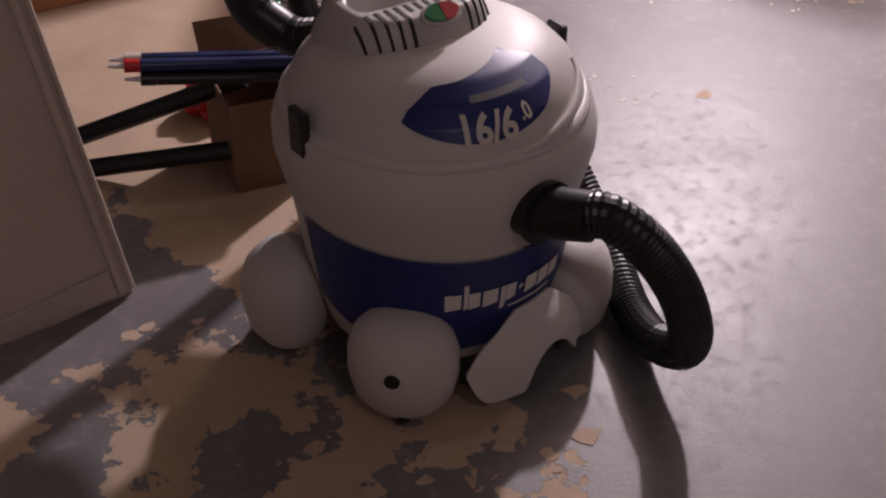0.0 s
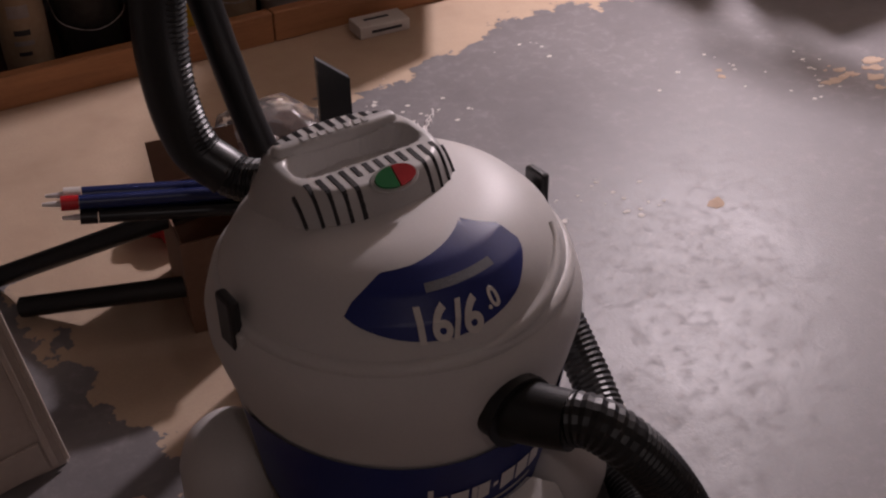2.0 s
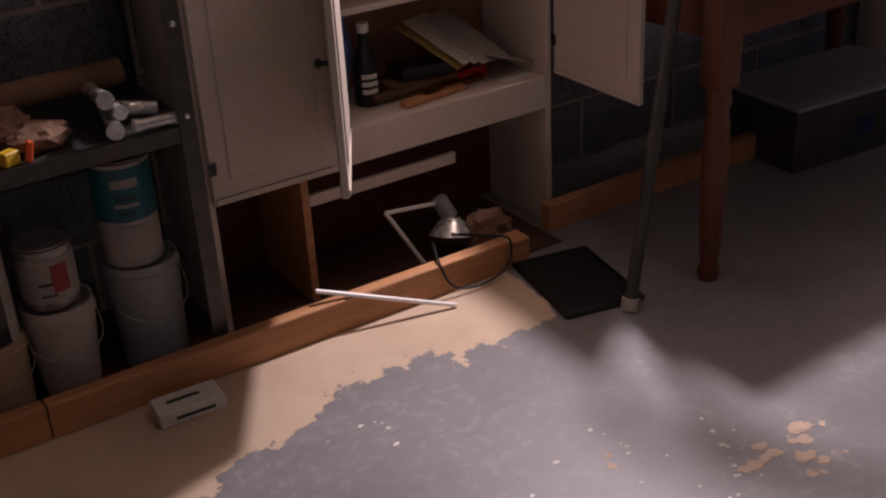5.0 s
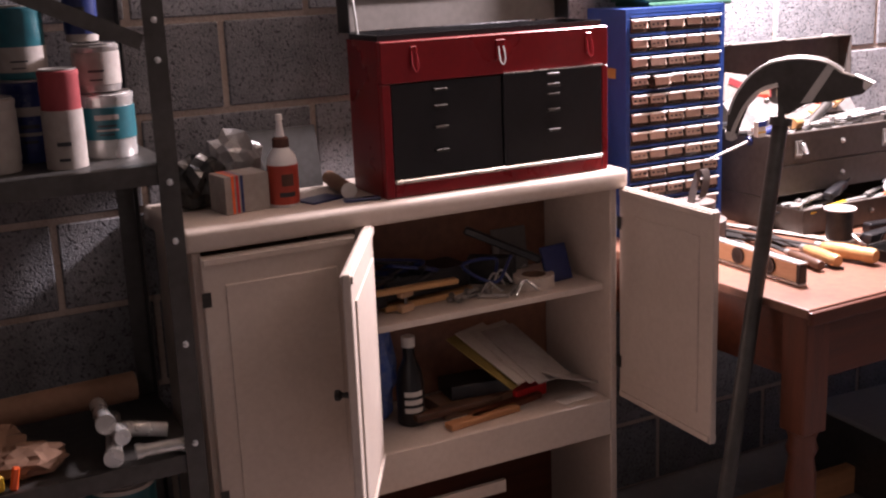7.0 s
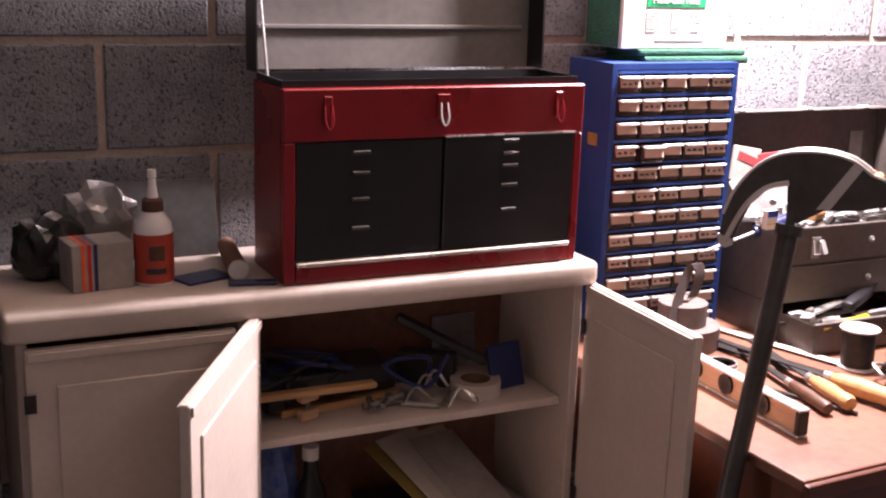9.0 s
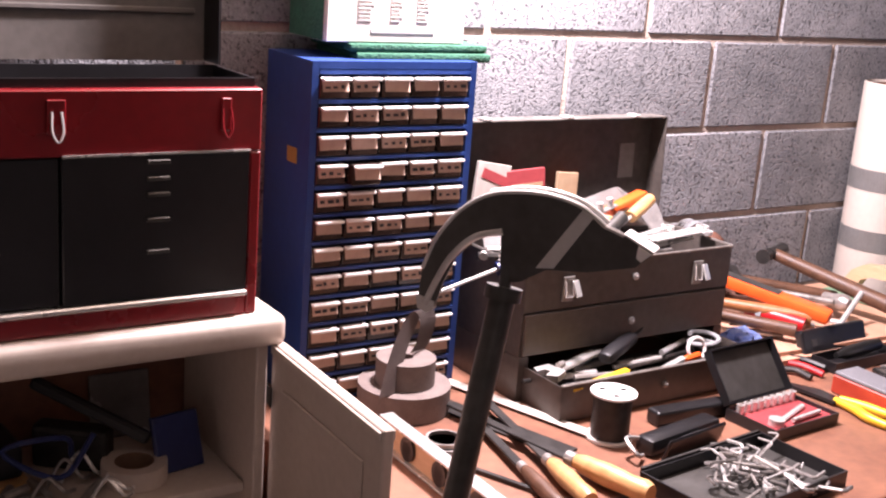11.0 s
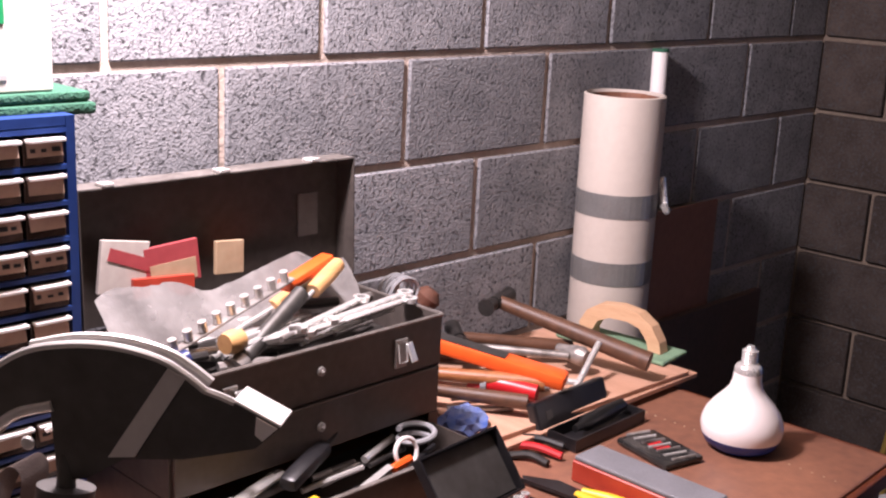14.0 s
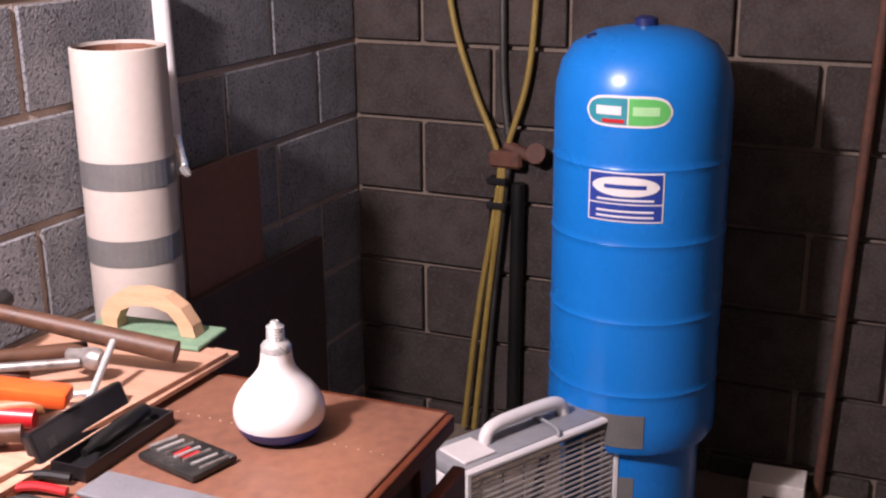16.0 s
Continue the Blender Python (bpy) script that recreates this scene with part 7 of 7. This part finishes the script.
og2 = loose("utility_knife", (0, 0, 0), 0, "utility knife with an orange and grey body", "knife")
part("body", box(-0.06, 0.05, -0.013, 0.013, -0.009, 0.009, 0.005, 2, m=pose(2.74, 2.27, 1.07, 0, -12, 12)), M_ORANGE, og2, smooth=True)
part("grip", box(-0.06, 0.03, -0.014, -0.0132, -0.008, 0.008, m=pose(2.735, 2.265, 1.058, 0, -12, 12)), M_STEEL, og2)
rn = random.Random(5)
for k in range(40):
    L = rn.uniform(0.07, 0.16)
    c = Vector((rn.uniform(2.44, 2.84), rn.uniform(2.16, 2.3), 0.968 + 0.0012 * k))
    a = radians(rn.uniform(-35, 35))
    d = Vector((math.cos(a), math.sin(a) * 0.5, rn.uniform(-0.06, 0.04))) * L / 2
    solo("hand_tool", tube([c - d, c + Vector((0, 0, rn.uniform(-0.004, 0.006))), c + d], lambda q, r=rn.uniform(0.003, 0.0075): r, 8, 3), (M_CHROME, M_IRON, M_CHROME, M_DARKIRON)[k % 4], "steel hand tool heaped in the open toolbox", "hand tool", group="tools in the toolbox", smooth=True)
for k, (x, y, L, a) in enumerate(((2.74, 2.17, 0.18, 4), (2.75, 2.185, 0.16, 8), (2.78, 2.165, 0.12, 2))):
    o = solo("long_wrench", box(-L / 2, L / 2, -0.006, 0.006, -0.003, 0.003, 0.002, m=pose(x, y, 1.012 + 0.007 * k, 0, -3, a)), M_CHROME, "bright long wrench across the toolbox rim", "wrench", group="long wrenches")
bx2 = loose("small_box", (2.392, 2.16, 1.004), 4, "small white box with a blue top band", "box")
part("body", box(-0.014, 0.014, -0.008, 0.008, 0, 0.04, 0.001), M_PAPER, bx2)
part("band", box(-0.0143, 0.0143, -0.0086, -0.0081, 0.026, 0.0402), M_NAVYL, bx2)
part("stripe", box(-0.0143, 0.0143, -0.0086, -0.0081, 0.01, 0.014), M_YELLOW, bx2)
for k, (x, y, z, a, L) in enumerate(((2.76, 2.17, 1.02, 6, 0.2), (2.79, 2.185, 1.024, 10, 0.16), (2.72, 2.19, 1.026, 18, 0.15))):
    wr = thing("combination_wrench", (x, y, z), a, "chrome combination wrench heaped in the toolbox", "wrench", group="combination wrenches")
    part("shank", box(-L / 2, L / 2, -0.006, 0.006, 0, 0.005, 0.0015), M_CHROME, wr)
    part("ring_end", lathe([(0.007, 0), (0.013, 0), (0.013, 0.007), (0.007, 0.007), (0.007, 0)], 16, m=pose(L / 2 + 0.01, 0, -0.001)), M_CHROME, wr, smooth=True)
    part("jaw", slab([(0, -0.007), (-0.014, -0.014), (-0.024, -0.01), (-0.014, -0.004), (-0.014, 0.004), (-0.024, 0.01), (-0.014, 0.014), (0, 0.007)], 0.007, m=pose(-L / 2, 0, -0.001)), M_CHROME, wr)
sd = loose("film_sheet", (0, 0, 0), 0, "crumpled clear plastic film in the toolbox lid", "plastic film")
bm = bmesh.new()
g = [[bm.verts.new((2.412 + 0.44 * i / 44, 2.318 - 0.003 * rn.random() - 0.006 * math.sin(i * 0.7 + 0.5 * j) - 0.05 * (1 - j / 8), 0.998 + (0.072 + 0.014 * math.sin(i * 0.24) + 0.005 * math.sin(i * 0.61)) * j / 8 + 0.0015 * rn.random())) for j in range(9)] for i in range(45)]
for i in range(44):
    for j in range(8):
        bm.faces.new((g[i][j], g[i + 1][j], g[i + 1][j + 1], g[i][j + 1]))
part("film", bm, M_FILM, sd, smooth=True)
for k, (x, w, h, a, mm, lab) in enumerate(((2.46, 0.075, 0.075, 10, M_DIMWHITE, "white package with a red stripe"), (2.545, 0.09, 0.06, -3, M_CARDRED, "red card package in the toolbox lid"), (2.64, 0.05, 0.05, 5, M_TAN, "tan card package in the toolbox lid"), (2.52, 0.1, 0.03, 5, M_ORANGERED, "orange package in the toolbox lid"))):
    pk = thing("card_package", (x, 2.335 - 0.012 * (k == 3), 1.068 - 0.012 * (k == 3)), 0, lab, "package", group="packages in the toolbox lid")
    part("card", box(-w / 2, w / 2, -0.004, 0.004, 0, h, 0.001, m=pose(0, 0, 0, -6, a, 0)), mm, pk)
    if k == 1:
        part("tan_panel", box(-w * 0.42, w * 0.42, -0.0052, -0.0042, 0.004, 0.034, m=pose(0, 0, 0, -6, a, 0)), M_TAN, pk)
    if k == 0:
        part("stripe", box(-w / 2, w / 2, -0.0052, -0.0042, 0.04, 0.058, m=pose(0, 0, 0, -6, a, 0) @ pose(0, 0, 0, 0, 12, 0)), M_CARDRED, pk)
solo("tool_tray", box(2.412, 2.888, 2.145, 2.335, 0.855, 0.955, 0.002), M_DARKIRON, "dark lift-out tray in the toolbox", "tray")


def shifted(earlier, dx, dy, dz):
    """Moves every thing made since to another place."""
    for o in set(bpy.data.objects) - earlier:
        if o.parent is None:
            o.matrix_world = pose(dx, dy, dz) @ o.matrix_world


shifted(before, -0.02, -0.062, 0.034)
before = set(bpy.data.objects)

# open drawer
D = 0.805
aw = loose("adjustable_wrench", (0, 0, 0), 0, "chrome adjustable wrench in the open drawer", "wrench")
part("shaft", box(-0.02, 0.11, -0.009, 0.009, 0, 0.01, 0.003, m=pose(2.47, 2.03, D + 0.05, 0, -3, 16)), M_CHROME, aw)
part("head", slab([(0, -0.02), (-0.03, -0.026), (-0.042, -0.008), (-0.022, -0.004), (-0.022, 0.008), (-0.04, 0.012), (-0.03, 0.026), (0, 0.018)], 0.012, m=pose(2.452, 2.025, D + 0.049, 0, -3, 16)), M_CHROME, aw)
part("worm", cyl((2.455, 2.025, D + 0.062), (2.47, 2.03, D + 0.062), 0.006, seg=10), M_IRON, aw)
hk = loose("black_handle_tool", (0, 0, 0), 0, "black handled tool on top of the drawer", "hand tool")
part("grip", box(-0.055, 0.055, -0.014, 0.014, 0, 0.022, 0.008, 2, m=pose(2.6, 2.035, D + 0.062, 0, -8, 22)), M_BLACKP, hk, smooth=True)
part("hook", tube([(2.65, 2.055, D + 0.08), (2.675, 2.06, D + 0.095), (2.67, 2.07, D + 0.105), (2.64, 2.06, D + 0.09)], 0.005, 8, 5), M_BLACKP, hk, smooth=True)
sc = loose("scissors", (0, 0, 0), 0, "scissors with orange and white loop handles", "scissors")
part("loop", tube([(2.745 + 0.021 * math.cos(k * 0.7), 1.985 + 0.006 * math.sin(k * 0.7), D + 0.068 + 0.019 * math.sin(k * 0.7)) for k in range(10)], 0.0035, 8, 4), M_WHITEP, sc, "white loop", smooth=True)
part("grip", box(-0.028, 0.02, -0.006, 0.006, 0, 0.014, 0.004, m=pose(2.735, 1.98, D + 0.048, 0, 0, 10)), M_ORANGE, sc)
part("blade", box(-0.09, -0.02, -0.006, 0.006, 0, 0.003, m=pose(2.73, 1.985, D + 0.058, 0, -5, 14)), M_CHROME, sc)
solo("utility_knife", box(-0.07, 0.07, -0.007, 0.007, 0, 0.008, 0.003, m=pose(2.5, 1.965, D + 0.048, 0, -4, 6)), M_YELLOW, "yellow handled knife at the drawer front", "knife")
for k in range(26):
    L = rn.uniform(0.05, 0.13)
    c = Vector((rn.uniform(2.43, 2.85), rn.uniform(1.97, 2.1), D + 0.008 + 0.0016 * k))
    a = radians(rn.uniform(-40, 60))
    d = Vector((math.cos(a), math.sin(a) * 0.35, rn.uniform(-0.05, 0.08))) * L / 2
    solo("drawer_tool", tube([c - d, c, c + d], lambda q, r=rn.uniform(0.003, 0.007): r, 8, 2), (M_IRON, M_CHROME, M_DARKIRON, M_BLACKP)[k % 4], "small steel tool in the open drawer", "hand tool", group="tools in the drawer", smooth=True)
solo("grey_cable", tube([(2.81 + 0.03 * math.cos(k * 0.8), 2.03 + 0.025 * math.sin(k * 0.8), D + 0.05 + 0.002 * k) for k in range(12)], 0.0045, 7, 4), M_GREY, "coiled grey cable in the drawer", "cable", smooth=True)
shifted(before, -0.01, 0.012, 0.004)

# nail line across the bench top, and a carton on the footing
bm = bmesh.new()
for k in range(34):
    lathe([(0.002, 0), (0.0016, 0.0008), (0, 0.001)], 6, bm, pose(3.3 + rnd.uniform(-0.001, 0.001), 1.6 + 0.02 * k, 0.8003))
solo("nail_heads", bm, M_TAN, "line of small nail heads across the bench", "nails", kind="stuff")
wc = loose("white_carton", (4.6, 1.21, 0.1405), 4, "small white carton on the concrete footing", "carton")
part("body", box(-0.05, 0.05, -0.065, 0.065, 0, 0.07, 0.002), M_PAPER, wc)
part("print_bar", box(-0.0506, -0.0502, -0.04, 0.03, 0.03, 0.036), M_INK, wc)

# ---- block courses, last ----
def courses():
    h, w, d = 0.1855, 0.3855, 0.02
    full = make("block", box(0, w, -0.006, d, 0, h, 0.003), M_BLOCK)
    half = make("block", box(0, w / 2 - 0.005, -0.006, d, 0, h, 0.003), M_BLOCK)
    # east blocks wear the copy with corner shade in its colour
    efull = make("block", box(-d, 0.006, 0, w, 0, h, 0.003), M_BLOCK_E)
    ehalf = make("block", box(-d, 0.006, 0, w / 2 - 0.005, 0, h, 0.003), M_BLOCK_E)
    for r in range(12):
        z = r * 0.2 + 0.0055
        even = r % 2 == 0
        xs = [4.3 - 0.4 * k for k in range(16)] if even else [4.1 - 0.4 * k for k in range(16)]
        if not even:
            o = new("block", half)
            o.parent, o.location = wall_north, (4.5055, 2.4045, z)
        for x in xs:
            o = new("block", full)
            o.parent = wall_north
            o.location = (x + 0.0055, 2.4045 + random.uniform(-0.0015, 0.001), z + random.uniform(-0.001, 0.001))
        ys = [1.8 - 0.4 * k for k in range(6)] if even else [2.0 - 0.4 * k for k in range(6)]
        if even:
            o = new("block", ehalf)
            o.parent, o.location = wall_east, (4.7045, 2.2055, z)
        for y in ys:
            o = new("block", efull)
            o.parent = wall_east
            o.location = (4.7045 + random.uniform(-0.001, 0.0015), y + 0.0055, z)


courses()
